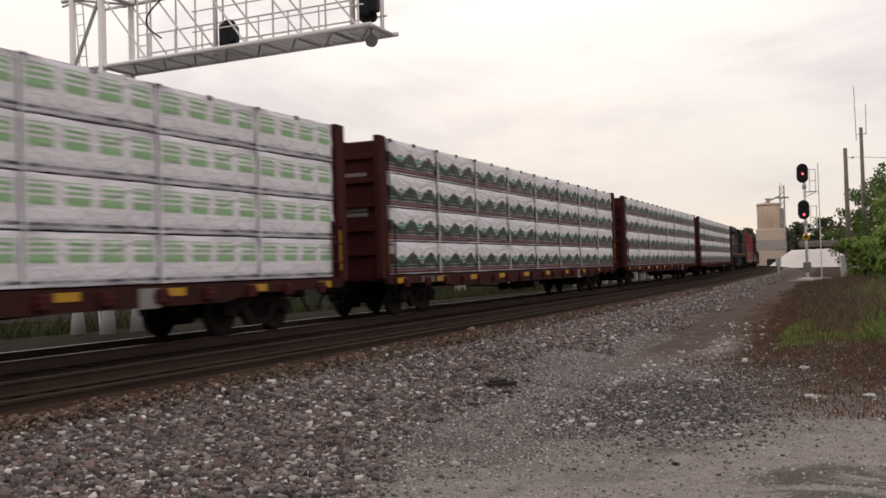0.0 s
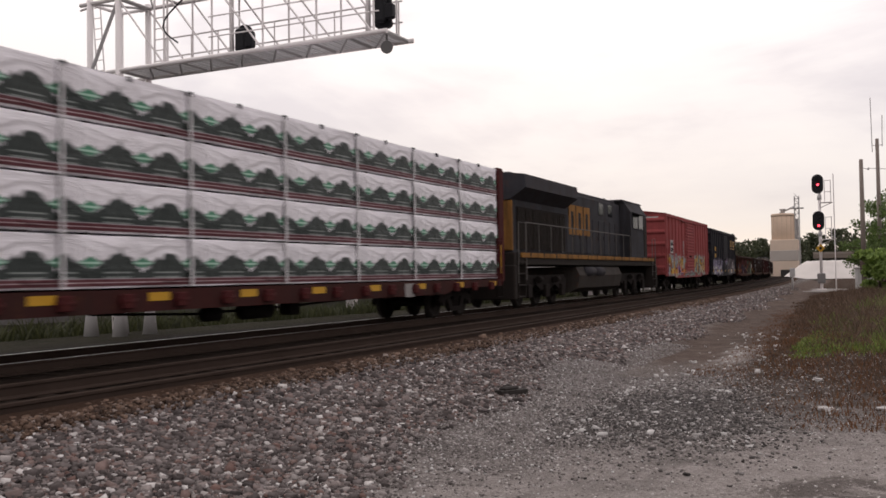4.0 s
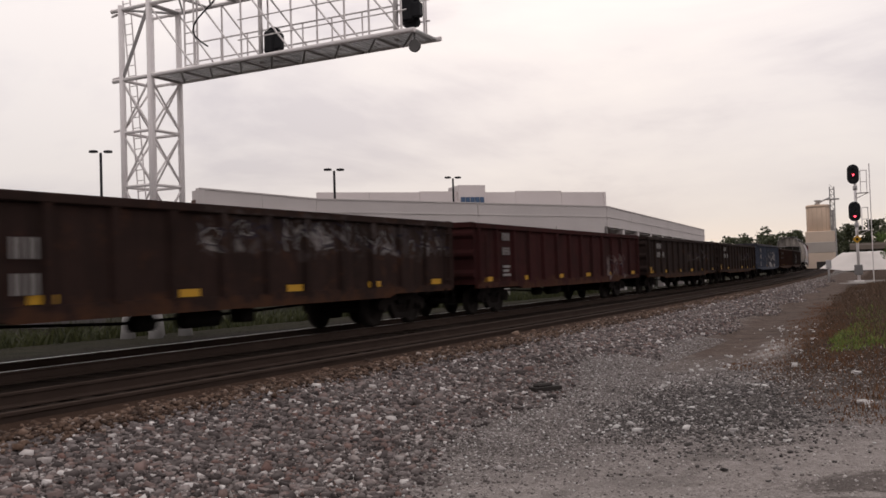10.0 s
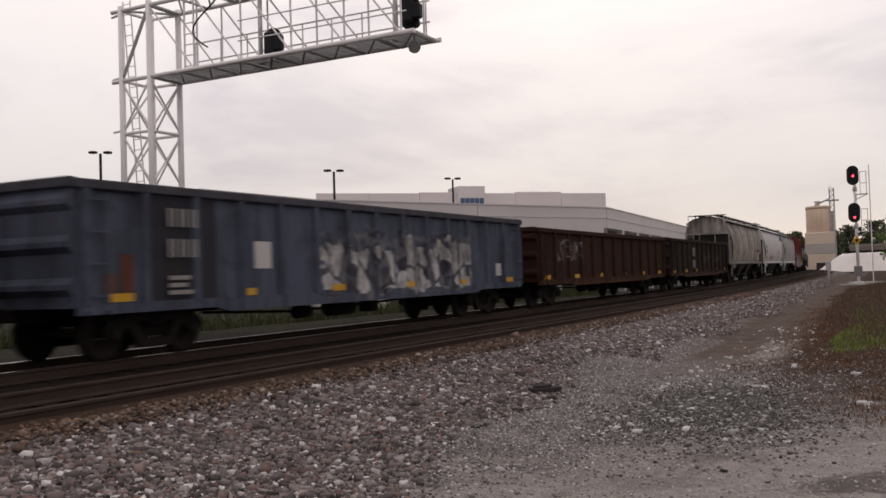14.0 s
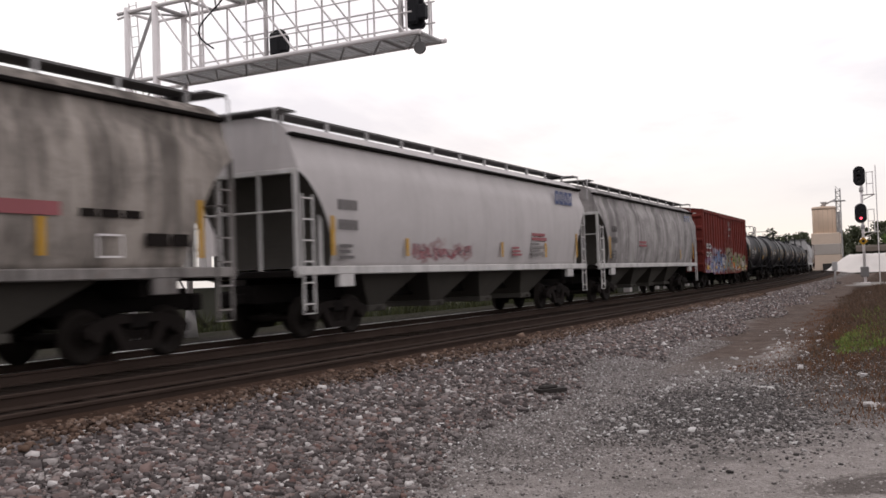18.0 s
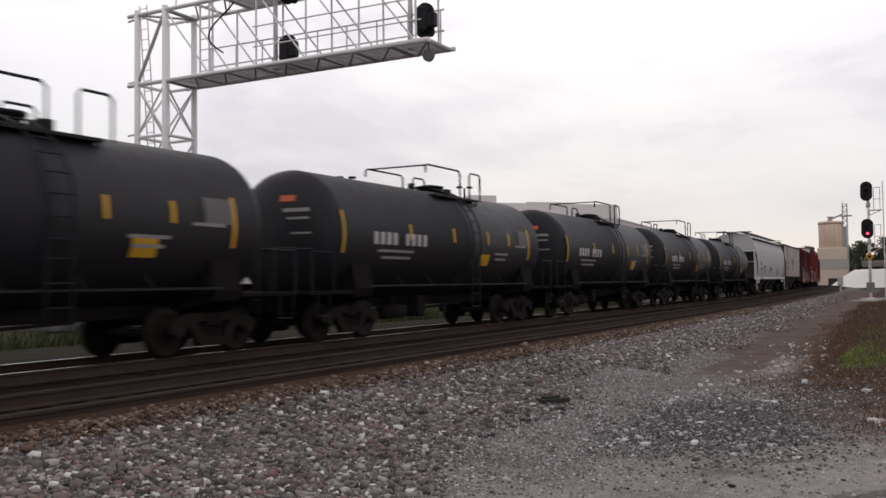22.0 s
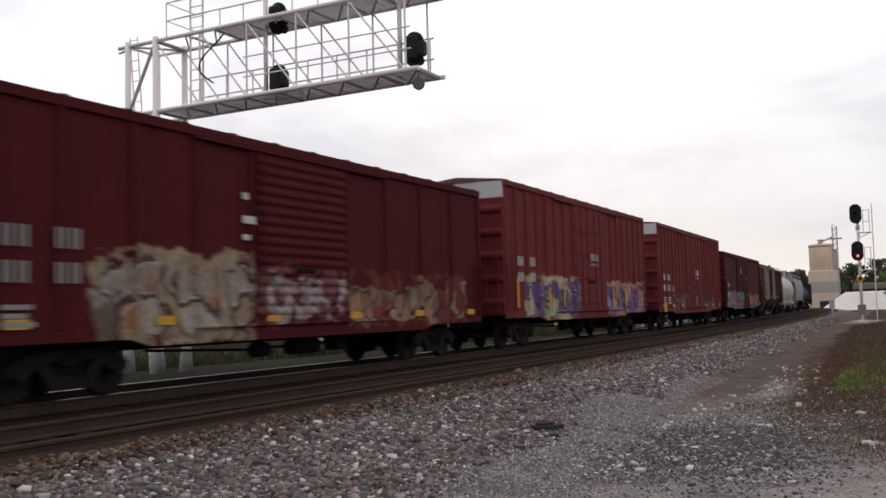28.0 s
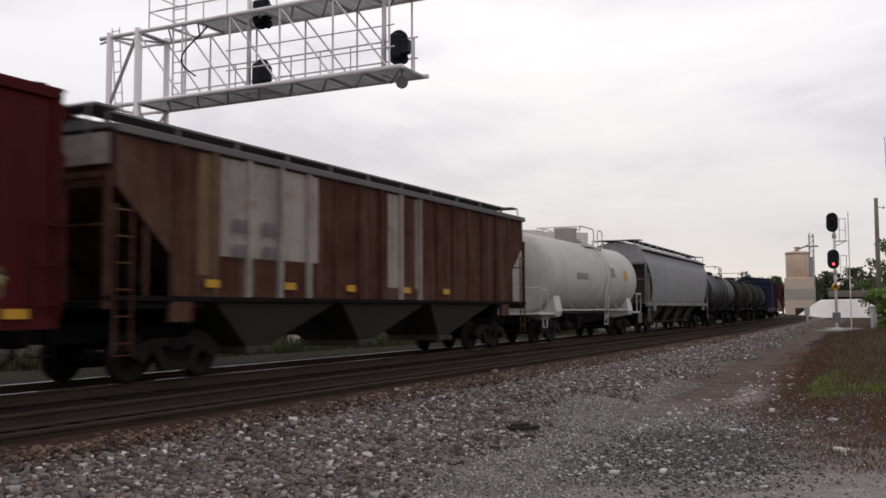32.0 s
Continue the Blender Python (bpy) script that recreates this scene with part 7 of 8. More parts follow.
def hood(bm, z, lit=False):
    n = 12
    for r0, x0, x1 in ((0.13, -0.03, -0.3),):
        ring = [[bm.verts.new((x, r0 * math.cos(i / n * math.pi), z + r0 * math.sin(i / n * math.pi))) for i in range(n + 1)] for x in (x0, x1)]
        for i in range(n):
            bm.faces.new((ring[0][i], ring[0][i + 1], ring[1][i + 1], ring[1][i]))


GRATING = grating_mat()


def build_gantry():
    X0, X1 = 19.2, 20.33
    Y1, Y2, TIP = 18.88, 19.92, 10.6
    Z0, Z1 = 6.98, 8.95
    g = thing("signal_gantry", "galvanised cantilever signal bridge with black signal heads", "signal gantry", m=pose(0, 0, 0))
    base = ground_z(X0, Y1)
    for x in (X0, X1):
        for y in (Y1, Y2):
            solid("leg", lambda bm: rod(bm, (x, y, base + 0.7), (x, y, Z1 + 0.12), 0.085, 14), GALV, g, "round galvanised leg")
            solid("footing", lambda bm: rod(bm, (x, y, base - 0.3), (x, y, base + 0.85), 0.24, 16, 0.11), plain("white_footing", (0.26, 0.25, 0.245), 0.8, 0, 0.15, 2), g, "white tapered footing")
    levels = [base + 1.0, 2.5, 4.0, 5.5, Z0]
    for z in levels[1:] + [Z1]:
        solid("ring_brace", lambda bm: pipe(bm, [(X0, Y1, z), (X1, Y1, z), (X1, Y2, z), (X0, Y2, z), (X0, Y1, z)], 0.045, 6), GALV, g)
    for za, zb in zip(levels, levels[1:]):
        for (ax, ay), (bx, by) in (((X0, Y1), (X0, Y2)), ((X0, Y1), (X1, Y1)), ((X1, Y1), (X1, Y2)), ((X0, Y2), (X1, Y2))):
            solid("cross_brace", lambda bm: (rod(bm, (ax, ay, za + 0.05), (bx, by, zb - 0.05), 0.028, 6), rod(bm, (bx, by, za + 0.05), (ax, ay, zb - 0.05), 0.028, 6)), GALV, g)
    for z in (Z0, Z1):
        solid("chord", lambda bm: rod(bm, (X0, Y2 + 0.35, z), (X0, TIP, z + 0.03), 0.058, 10), GALV, g)
        solid("chord", lambda bm: rod(bm, (X1, Y1 + 0.3, z), (X1, TIP - 0.1, z + 0.03), 0.058, 10), GALV, g)
        y_in = Y1 - 0.1 if z < 8 else Y1 - 1.9
        def grating(bm):
            for k in range(19):
                x = X0 + 0.07 + k * (X1 - X0 - 0.14) / 18
                box(bm, x - 0.006, x + 0.006, TIP, y_in, z + 0.02, z + 0.06)
            for k in range(int((y_in - TIP) / 0.2) + 1):
                box(bm, X0 + 0.05, X1 - 0.05, TIP + k * 0.2, TIP + k * 0.2 + 0.01, z + 0.015, z + 0.03)
        solid("walkway", grating, GRATING, g, "grey steel bar grating walkway")
        for i in range(9):
            y = TIP + 0.05 + i * 1.02
            solid("cross_tie", lambda bm: (rod(bm, (X0, y, z), (X1, y, z + 0.0), 0.035, 6), rod(bm, (X0, y, z - 0.02), (X1, y + (0.9 if i < 8 else 0), z - 0.02), 0.025, 6)), GALV_DULL, g)
    n = 5
    for x in (X0, X1):
        for i in range(n + 1):
            y = TIP + 0.35 + i * (Y1 - TIP - 0.35) / n
            solid("web_post", lambda bm: rod(bm, (x, y, Z0), (x, y, Z1), 0.026, 6), GALV, g)
            if i < n:
                y2 = TIP + 0.35 + (i + 1) * (Y1 - TIP - 0.35) / n
                solid("web_diagonal", lambda bm: rod(bm, (x, y, Z0), (x, y2, Z1), 0.024, 6), GALV, g)
    solid("tower_diagonal", lambda bm: (rod(bm, (X0, Y2, Z0), (X0, Y1, Z1), 0.05, 6), rod(bm, (X0, Y1, Z1), (X1, Y1, Z1), 0.05, 6), rod(bm, (X0, Y2, Z1), (X1, Y1, Z1), 0.035, 6)), GALV_DULL, g)
    # railings inside the truss and above the upper walkway
    for z, y1, hgt in ((Z0, Y1 - 0.6, 1.05), (Z1, Y1 - 1.3, 1.0)):
        def rails(bm):
            for k in (0.5, 1.0):
                rod(bm, (X1 + 0.02, TIP + 0.2, z + hgt * k), (X1 + 0.02, y1, z + hgt * k), 0.022, 6)
                rod(bm, (X0 - 0.02, TIP + 0.2, z + hgt * k), (X0 - 0.02, TIP + 5.2 if z < 8 else y1 + 0.6, z + hgt * k), 0.018, 6)
            for i in range(9):
                y = TIP + 0.3 + i * (y1 - TIP - 0.3) / 8
                rod(bm, (X1 + 0.02, y, z), (X1 + 0.02, y, z + hgt), 0.02, 6)
        solid("railing", rails, GALV, g)
    def cage(bm):
        y = Y1 - 1.35
        for yy in (y - 0.22, y + 0.22):
            rod(bm, (X0 + 0.15, yy, Z0), (X0 + 0.15, yy, Z1 + 1.9), 0.028, 6)
        for i in range(13):
            z = Z0 + 0.15 + i * 0.29
            rod(bm, (X0 + 0.15, y - 0.22, z), (X0 + 0.15, y + 0.22, z), 0.018, 5)
        for z in (Z1 + 0.5, Z1 + 1.0):
            pipe(bm, [(X1, Y1 - 0.4, z), (X0, Y1 - 0.4, z), (X0, y - 0.5, z)], 0.02, 5)
        rod(bm, (X0, Y1 - 0.4, Z1), (X0, Y1 - 0.4, Z1 + 1.0), 0.022, 5)
    solid("ladder", cage, GALV, g, "access ladder between walkways")
    def tower_ladder(bm):
        def rung(t, off):
            return (X0 + 0.62, Y2 + 0.42 - 0.75 * t + off, Z1 + 0.5 + (base - Z1 - 0.5) * t)
        for off in (-0.14, 0.14):
            rod(bm, rung(0, off), rung(1, off), 0.02, 5)
        for i in range(32):
            rod(bm, rung(i / 32 + 0.01, -0.14), rung(i / 32 + 0.01, 0.14), 0.014, 5)
        for z in (5.6, Z0 + 0.1, Z1 - 0.1):
            rod(bm, (X0, Y2, z), (X0 + 0.1, Y2 + 0.45, z), 0.035, 5)
    solid("tower_ladder", tower_ladder, GALV, g)
    solid("cable", lambda bm: pipe(bm, [(X0 - 0.05, Y1 - 2.1 + 0.5 * math.sin(i * 0.5), Z0 + 0.5 + 0.16 * i) for i in range(9)], 0.022, 6), BLACK, g, "black signal cable")
    # two signals, each a mast with an upper and a lower head, seen from behind
    for y, heads in ((15.15, (7.46, 9.12)), (11.05, (7.66,))):
        solid("signal_mast", lambda bm: rod(bm, (X0 + 0.55, y + 0.36, Z0), (X0 + 0.55, y + 0.36, 9.9 if len(heads) > 1 else Z1 + 0.6), 0.06, 8), GALV, g)
        for z in heads:
            s = solid("signal_head", lambda bm: signal_head(bm, 0.43, 0.25), BLACK, g, "black oval signal backboard", at=pose(X0 + 0.62, y, z))
            solid("housing", lambda bm: (soft_box(bm, -0.24, -0.03, -0.16, 0.16, -0.3, 0.3, 0.05), soft_box(bm, -0.2, 0.0, -0.36, -0.14, -0.22, 0.14, 0.03)), BLACK, s, "black signal housing")
            solid("hoods", lambda bm: [rod(bm, (0.03, 0, k), (0.3, 0, k), 0.12, 10) for k in (-0.22, 0.0, 0.22)], BLACK, s)
    solid("marker_disc", lambda bm: (rod(bm, (X0 + 0.1, 10.68, 6.66), (X0 + 0.16, 10.68, 6.66), 0.15, 20), rod(bm, (X0 + 0.13, 10.68, 6.78), (X0 + 0.13, 10.68, Z0), 0.025, 6)), plain("dark_grey_disc", (0.12, 0.115, 0.115), 0.7), g, "round grey marker disc hung from the tip")


# ---- trackside signal mast ----
RED_LAMP = glow("red_signal_light", (1.0, 0.06, 0.09), 4.5)


COVER_DISCS = []


def build_mast():
    x, y = 71.8, 5.05
    z0 = ground_z(x, y)
    g = thing("signal_mast", "two-headed railway signal mast showing red", "railway signal")
    solid("mast", lambda bm: (rod(bm, (x, y, z0 - 0.2), (x, y, 8.0), 0.1, 10), soft_box(bm, x - 0.3, x + 0.3, y - 0.3, y + 0.3, z0 - 0.2, z0 + 0.12, 0.03)), GALV, g)
    for k, z in enumerate((7.52, 4.93)):
        s = solid("signal_head", lambda bm: signal_head(bm, 0.68, 0.39), BLACK, g, "black oval backboard with a red light", at=pose(x - 0.25, y + 0.08, z))
        solid("hoods", lambda bm: [hood(bm, q) for q in (-0.36, -0.02, 0.32)], BLACK, s)
        solid("lenses", lambda bm: [rod(bm, (-0.05, 0, q), (-0.03, 0, q), 0.1, 14) for q in ((0.32, -0.02) if k else (-0.36, 0.32))], plain("dark_lens", (0.02, 0.02, 0.022), 0.2, 0, 0.1, 4, 0), s)
        solid("lit_lens", lambda bm: rod(bm, (-0.06, -0.02, -0.05 if k == 0 else -0.34), (-0.03, -0.02, -0.05 if k == 0 else -0.34), 0.075, 16), RED_LAMP, s, "lit red lens")
        solid("bracket", lambda bm: soft_box(bm, x - 0.2, x, y - 0.1, y + 0.1, z - 0.25, z + 0.25, 0.02), GALV_DULL, g)
        solid("collar", lambda bm: rod(bm, (x, y, z - 1.1), (x, y, z - 0.8), 0.15, 10), GALV_DULL, g)
        def stage(bm):
            zz = z - 1.3
            box(bm, x - 0.35, x + 0.45, y - 0.85, y - 0.05, zz - 0.03, zz)
            rod(bm, (x, y, zz - 0.4), (x, y - 0.8, zz - 0.03), 0.03, 6)
            for yy in (y - 0.35, y - 0.75):
                rod(bm, (x, yy, zz), (x, yy, zz + 1.55), 0.03, 6)
            for q in (0.75, 1.55):
                rod(bm, (x, y - 0.35, zz + q), (x, y - 0.8, zz + q), 0.03, 6)
        solid("service_stage", stage, GALV, g, "small railed platform")
    # added black disc, no real part, drops over the upper light to hide it
    cover_disc = part("shutter_vane", stock("shutter_vane", lambda bm: rod(bm, (-0.075, 0, 0), (-0.062, 0, 0), 0.125, 16), BLACK), None, g, at=pose(x - 0.25, y + 0.06, 7.47 + 0.29))
    COVER_DISCS.append((cover_disc, (x - 0.25, y + 0.06, 7.47)))
    def climb(bm):
        for xx in (x - 0.2, x + 0.2):
            rod(bm, (xx, y - 0.94, z0 - 0.1), (xx, y - 0.94, 8.2), 0.025, 6)
        for i in range(22):
            t = i / 22
            rod(bm, (x - 0.2, y - 0.94, z0 + 0.2 + t * 7.9), (x + 0.2, y - 0.94, z0 + 0.2 + t * 7.9), 0.015, 5)
    solid("ladder", climb, GALV, g)
    solid("plate", lambda bm: prism(bm, [(y - 0.3, 3.0), (y, 2.7), (y + 0.3, 3.0), (y, 3.3)], x - 0.16, x - 0.14, "x"), YELLOW, g, "yellow diamond plate on the mast")
    solid("plate_mark", lambda bm: rod(bm, (x - 0.18, y, 3.0), (x - 0.165, y, 3.0), 0.1, 12), BLACK, g)
    solid("relay_box", lambda bm: soft_box(bm, x - 0.2, x + 0.2, y - 0.26, y + 0.26, z0 + 0.5, z0 + 1.2, 0.04), plain("grey_relay_box", (0.2, 0.19, 0.19), 0.7), g)
    b = thing("junction_box", "small grey trackside junction box on a post", "junction box")
    bx, by = 70.0, 6.8
    zb = ground_z(bx, by)
    solid("post", lambda bm: rod(bm, (bx, by, zb - 0.1), (bx, by, zb + 1.1), 0.06, 8), GALV_DULL, b)
    solid("box", lambda bm: soft_box(bm, bx - 0.15, bx + 0.15, by - 0.17, by + 0.17, zb + 0.9, zb + 1.5, 0.03), GALV_DULL, b)
    # flat block standing in for a patch of pale gravel
    pad = bmesh.new()
    prism(pad, [(63, 4.0), (70, 3.2), (76, 3.6), (77, 6.0), (72, 6.6), (64, 5.9)], -0.6, ground_z(70, 5) + 0.04, "z")
    me = to_mesh("slab", pad, plain("gravel_patch_grey", (0.25, 0.232, 0.222), 0.95, 0, 0.3, 1.0))
    tagged(new("concrete_slab", me), "pale flat gravel patch beside the track", "slab")


# ---- parking garage and land beyond the tracks ----
def wall_run(bm, pts, z0, z1, thick=0.3):
    """Upright wall slabs along a line of ground points, thickness to the left of the line."""
    for (ax, ay), (bx, by) in zip(pts, pts[1:]):
        d = Vector((bx - ax, by - ay, 0)).normalized()
        nx, ny = -d.y * thick, d.x * thick
        prism(bm, [(ax, ay), (bx, by), (bx + nx, by + ny), (ax + nx, ay + ny)], z0, z1, "z")


def build_garage():
    A, M, B, C = (39.3, 35.3), (49.5, 34.8), (72.6, 23.2), (126.5, 27.3)
    g = thing("parking_garage", "grey concrete parking garage with long parapets", "parking garage")
    z0 = -0.8
    for k, (p, q, low) in enumerate(((A, M, 2.9), (M, B, 4.1), (B, C, 4.85))):
        n = max(2, int(math.dist(p, q) / 9))
        for i in range(n):
            a = [p[j] + (q[j] - p[j]) * i / n for j in (0, 1)]
            b = [p[j] + (q[j] - p[j]) * (i + 0.996) / n for j in (0, 1)]
            solid("parapet_panel", lambda bm: wall_run(bm, [a, b], low, 6.5, 0.25), CONCRETE, g, "precast concrete parapet panel")
        solid("parapet_lip", lambda bm: (wall_run(bm, [p, q], 5.62, 5.68, -0.04), wall_run(bm, [p, q], 6.44, 6.52, -0.05)), CONCRETE, g)
    for p, q, n in ((M, B, 5), (B, C, 9)):
        for i in range(n + 1):
            x, y = [p[j] + (q[j] - p[j]) * i / n for j in (0, 1)]
            solid("column", lambda bm: soft_box(bm, x - 0.3, x + 0.3, y + 0.05, y + 0.65, z0, 4.9, 0.03), CONCRETE, g)
        solid("lower_parapet", lambda bm: wall_run(bm, [p, q], 1.9, 3.0, 0.25), CONCRETE, g)
    solid("deck_slab", lambda bm: prism(bm, [(A[0], A[1] + 0.3), (M[0], M[1] + 0.3), (B[0], B[1] + 0.3), (C[0], C[1] + 0.3), (126, 75), (74, 66)], 4.75, 5.2, "z"), CONCRETE, g)
    solid("lower_slab", lambda bm: prism(bm, [(A[0] + 0.5, A[1] + 0.5), (M[0], M[1] + 0.5), (B[0], B[1] + 0.5), (C[0], C[1] + 0.5), (125.5, 74), (74.5, 65.5)], 1.6, 1.95, "z"), CONCRETE, g)
    # base wall painted dark to stand in for the shade under the deck
    solid("ground_wall", lambda bm: wall_run(bm, [(A[0] + 0.2, A[1] + 1.2), (M[0], M[1] + 1.2), (B[0] + 0.3, B[1] + 1.4), (C[0], C[1] + 1.4)], z0, 1.2, 0.25), plain("shade_painted_base_wall", (0.07, 0.07, 0.055), 0.95, 0, 0.4, 0.6), g)
    # dark sheet behind the openings, its shade is in the colour
    solid("core_wall", lambda bm: wall_run(bm, [(50, 44), (75, 36), (125, 40)], z0, 4.8, 0.3), OPENING_SHADE, g, "inner wall painted near-black for shade")
    solid("end_wall", lambda bm: wall_run(bm, [(39.85, 36.3), A], 1.9, 6.42, 0.3), CONCRETE, g)
    # thin brown slab on the wall marks the opening there
    solid("end_opening", lambda bm: wall_run(bm, [(39.75, 36.2), (39.4, 35.5)], 4.4, 5.9, -0.05), plain("brown_opening_slab", (0.11, 0.06, 0.05), 0.8, 0, 0.3, 2), g, "brown slab at the end opening")
    # the upper tier behind
    U1, U2 = (70.5, 49.5), (91.5, 29.3)
    for i in range(6):
        a = [U1[j] + (U2[j] - U1[j]) * i / 6 for j in (0, 1)]
        b = [U1[j] + (U2[j] - U1[j]) * (i + 0.995) / 6 for j in (0, 1)]
        top = 9.3 + (0.12 if i in (4,) else 0.0) + (0.08 if i == 2 else 0)
        solid("upper_panel", lambda bm: wall_run(bm, [a, b], 7.45 if i > 4 else 5.2, top, 0.3), CONCRETE, g, "pale concrete upper wall panel")
    solid("upper_return", lambda bm: wall_run(bm, [U2, (U2[0] + 14, U2[1] + 26)], 5.2, 9.3, 0.3), CONCRETE, g)
    # second dark sheet, painted as shade behind the upper slits
    solid("upper_back", lambda bm: wall_run(bm, [(U1[0] + 3, U1[1] + 2), (U2[0] + 2.5, U2[1] + 2.2)], 5.2, 9.0, 0.2), OPENING_SHADE, g)
    # stair tower with a glazed front
    sx, sy = 80.9, 39.6
    d = Vector((U2[0] - U1[0], U2[1] - U1[1], 0)).normalized()
    ang = math.degrees(math.atan2(d.y, d.x))
    st = solid("stair_tower", lambda bm: soft_box(bm, -1.35, 1.35, 0.0, 3.0, 4.0, 9.95, 0.03), CONCRETE, g, "stair tower with blue windows", at=pose(sx, sy - 0.6, 0, 0, 0, ang))
    pane = plain("blue_window_glass", (0.05, 0.09, 0.16), 0.12, 0, 0.15, 1, 0)
    for i in range(5):
        solid("window", lambda bm: box(bm, -1.15 + i * 0.48, -0.73 + i * 0.48, -0.05, -0.01, 7.2, 8.8), pane, st, "blue tinted pane")
    # roof lamps
    for (x, y, ztop, zb) in ((52.4, 35.36, 8.56, 5.2), (67.5, 34.2, 9.15, 5.2), (89.0, 37.2, 9.4, 5.2), (41.5, 45.0, 9.5, -1.0)):
        lamp = thing("roof_lamp" if zb > 0 else "street_lamp", "dark lamp post with two flat heads", "lamp post", "lamp posts by the garage")
        solid("pole", lambda bm: rod(bm, (x, y, zb), (x, y, ztop), 0.08, 8), BLACK, lamp)
        for s in (-1, 1):
            solid("head", lambda bm: soft_box(bm, *sorted((x + s * 0.1, x + s * 0.5)), *sorted((y - s * 0.1, y - s * 0.5)), ztop, ztop + 0.14, 0.03), BLACK, lamp, "flat dark lamp head")
    # low dark building further left
    h = thing("equipment_hut", "low dark flat-roofed hut behind the tracks", "hut")
    solid("wall", lambda bm: soft_box(bm, 33, 36.6, 39.5, 42, -0.9, 5.0, 0.04), plain("hut_wall", (0.12, 0.11, 0.11), 0.8, 0, 0.3, 1), h)
    solid("roof", lambda bm: soft_box(bm, 32.6, 37.0, 39.1, 42.4, 5.0, 5.25, 0.03), BLACK, h)


# ---- plant, pile, bridge and woods ahead ----
SILO_STAIN = plain("stained_concrete", (0.52, 0.4, 0.31), 0.9, 0, 0.35, 0.5)


def build_distance():
    s = thing("concrete_silo", "buff concrete silo with a lift tower on its side", "silo")
    D = 350.0
    def at(bearing, d):
        return d * math.cos(radians(bearing)), d * math.sin(radians(bearing))
    x, y = at(5.98, D)
    r = 3.9
    z0, zt = 0.0, 22.2
    solid("drum", lambda bm: turned(bm, [(8.0, r), (zt - 0.3, r), (zt, r - 0.15)], 28, "z", (x, y, 0)), CONCRETE_WARM, s, "round buff drum")
    for k in range(7):
        a = math.pi * (0.62 + 0.76 * k / 6)
        rx, ry = x + (r + 0.02) * math.cos(a), y + (r + 0.02) * math.sin(a)
        solid("stave_rib", lambda bm: rod(bm, (rx, ry, 13.0), (rx, ry, zt - 0.2), 0.06, 6), SILO_STAIN, s)
    solid("hoop", lambda bm: turned(bm, [(zt - 1.0, r), (zt - 1.0, r + 0.1), (zt - 0.2, r + 0.1), (zt - 0.2, r)], 28, "z", (x, y, 0)), SILO_STAIN, s, "stained rim")
    solid("base", lambda bm: soft_box(bm, x - 5.0, x + 5.0, y - 5.1, y + 3.9, z0 - 1, 13.1, 0.2), plain("weathered_block_wall", (0.6, 0.48, 0.39), 0.9, 0, 0.25, 0.3), s)
    solid("band", lambda bm: soft_box(bm, x - 5.12, x + 5.05, y - 5.2, y + 4.0, 5.8, 9.4, 0.1), plain("grey_block_band", (0.4, 0.36, 0.33), 0.9, 0, 0.25, 0.4), s, "grey band round the base")
    # dark sheet on the wall, painted as the doorway's shade
    solid("doorway", lambda bm: box(bm, x - 5.2, x - 5.1, y - 3.0, y + 0.6, 0.2, 2.8), OPENING_SHADE, s)
    solid("roof_vent", lambda bm: (rod(bm, (x, y, zt), (x, y, zt + 1.6), 0.7, 10), soft_box(bm, x - 1.0, x + 1.0, y - 1.0, y + 1.0, zt + 1.2, zt + 1.7, 0.1)), GALV_DULL, s)
    def lift(bm):
        ty = y - r - 0.75
        for dx in (-0.7, 0.7):
            for dy in (-0.7, 0.7):
                rod(bm, (x + dx, ty + dy, z0), (x + dx, ty + dy, zt + 6.0), 0.16, 6)
        for i in range(16):
            z = z0 + 1 + i * 1.75
            for dx in (-0.7, 0.7):
                rod(bm, (x + dx, ty - 0.7, z), (x + dx, ty + 0.7, z), 0.09, 5)
                rod(bm, (x + dx, ty - 0.7, z), (x + dx, ty + 0.7, z + 1.75), 0.08, 5)
        box(bm, x - 1.6, x + 1.6, ty - 2.2, ty + 2.2, zt + 1.6, zt + 1.9)
        soft_box(bm, x - 0.4, x + 0.4, ty - 0.4, ty + 0.4, z0, zt - 2, 0.05)
        rod(bm, (x, ty + 0.7, zt + 2.4), (x, y + 1.0, zt + 0.3), 0.3, 6)
    solid("lift_tower", lift, GALV_DULL, s, "steel bucket lift tower")
    # white aggregate pile
    px, py = at(3.75, 300.0)
    bm = bmesh.new()
    n, rings = 48, 14
    top = bm.verts.new((px, py, 4.9))
    prev = None
    for k in range(1, rings + 1):
        t = k / rings
        ring = []
        for i in range(n):
            a = i / n * math.tau
            rr = t * (13.2 + 1.0 * math.sin(a * 3 + 1) + 0.5 * math.sin(a * 7))
            z = 5.25 * min(1.0, (1 - t) * 1.75) ** 1.05 + 0.3 * noise.noise((math.cos(a) * 3, math.sin(a) * 3, t * 6)) - 0.35
            ring.append(bm.verts.new((px + rr * math.cos(a) * 0.8, py + rr * math.sin(a), z)))
        for i in range(n):
            if prev is None:
                bm.faces.new((top, ring[i], ring[(i + 1) % n]))
            else:
                bm.faces.new((prev[i], ring[i], ring[(i + 1) % n], prev[(i + 1) % n]))
        prev = ring
    for f in bm.faces:
        f.smooth = True
    tagged(new("aggregate_pile", to_mesh("pile", bm, plain("white_crushed_stone", (0.64, 0.6, 0.575), 0.95, 0, 0.12, 0.7, 0.5))), "large pile of white crushed stone", "stone pile", kind="stuff")
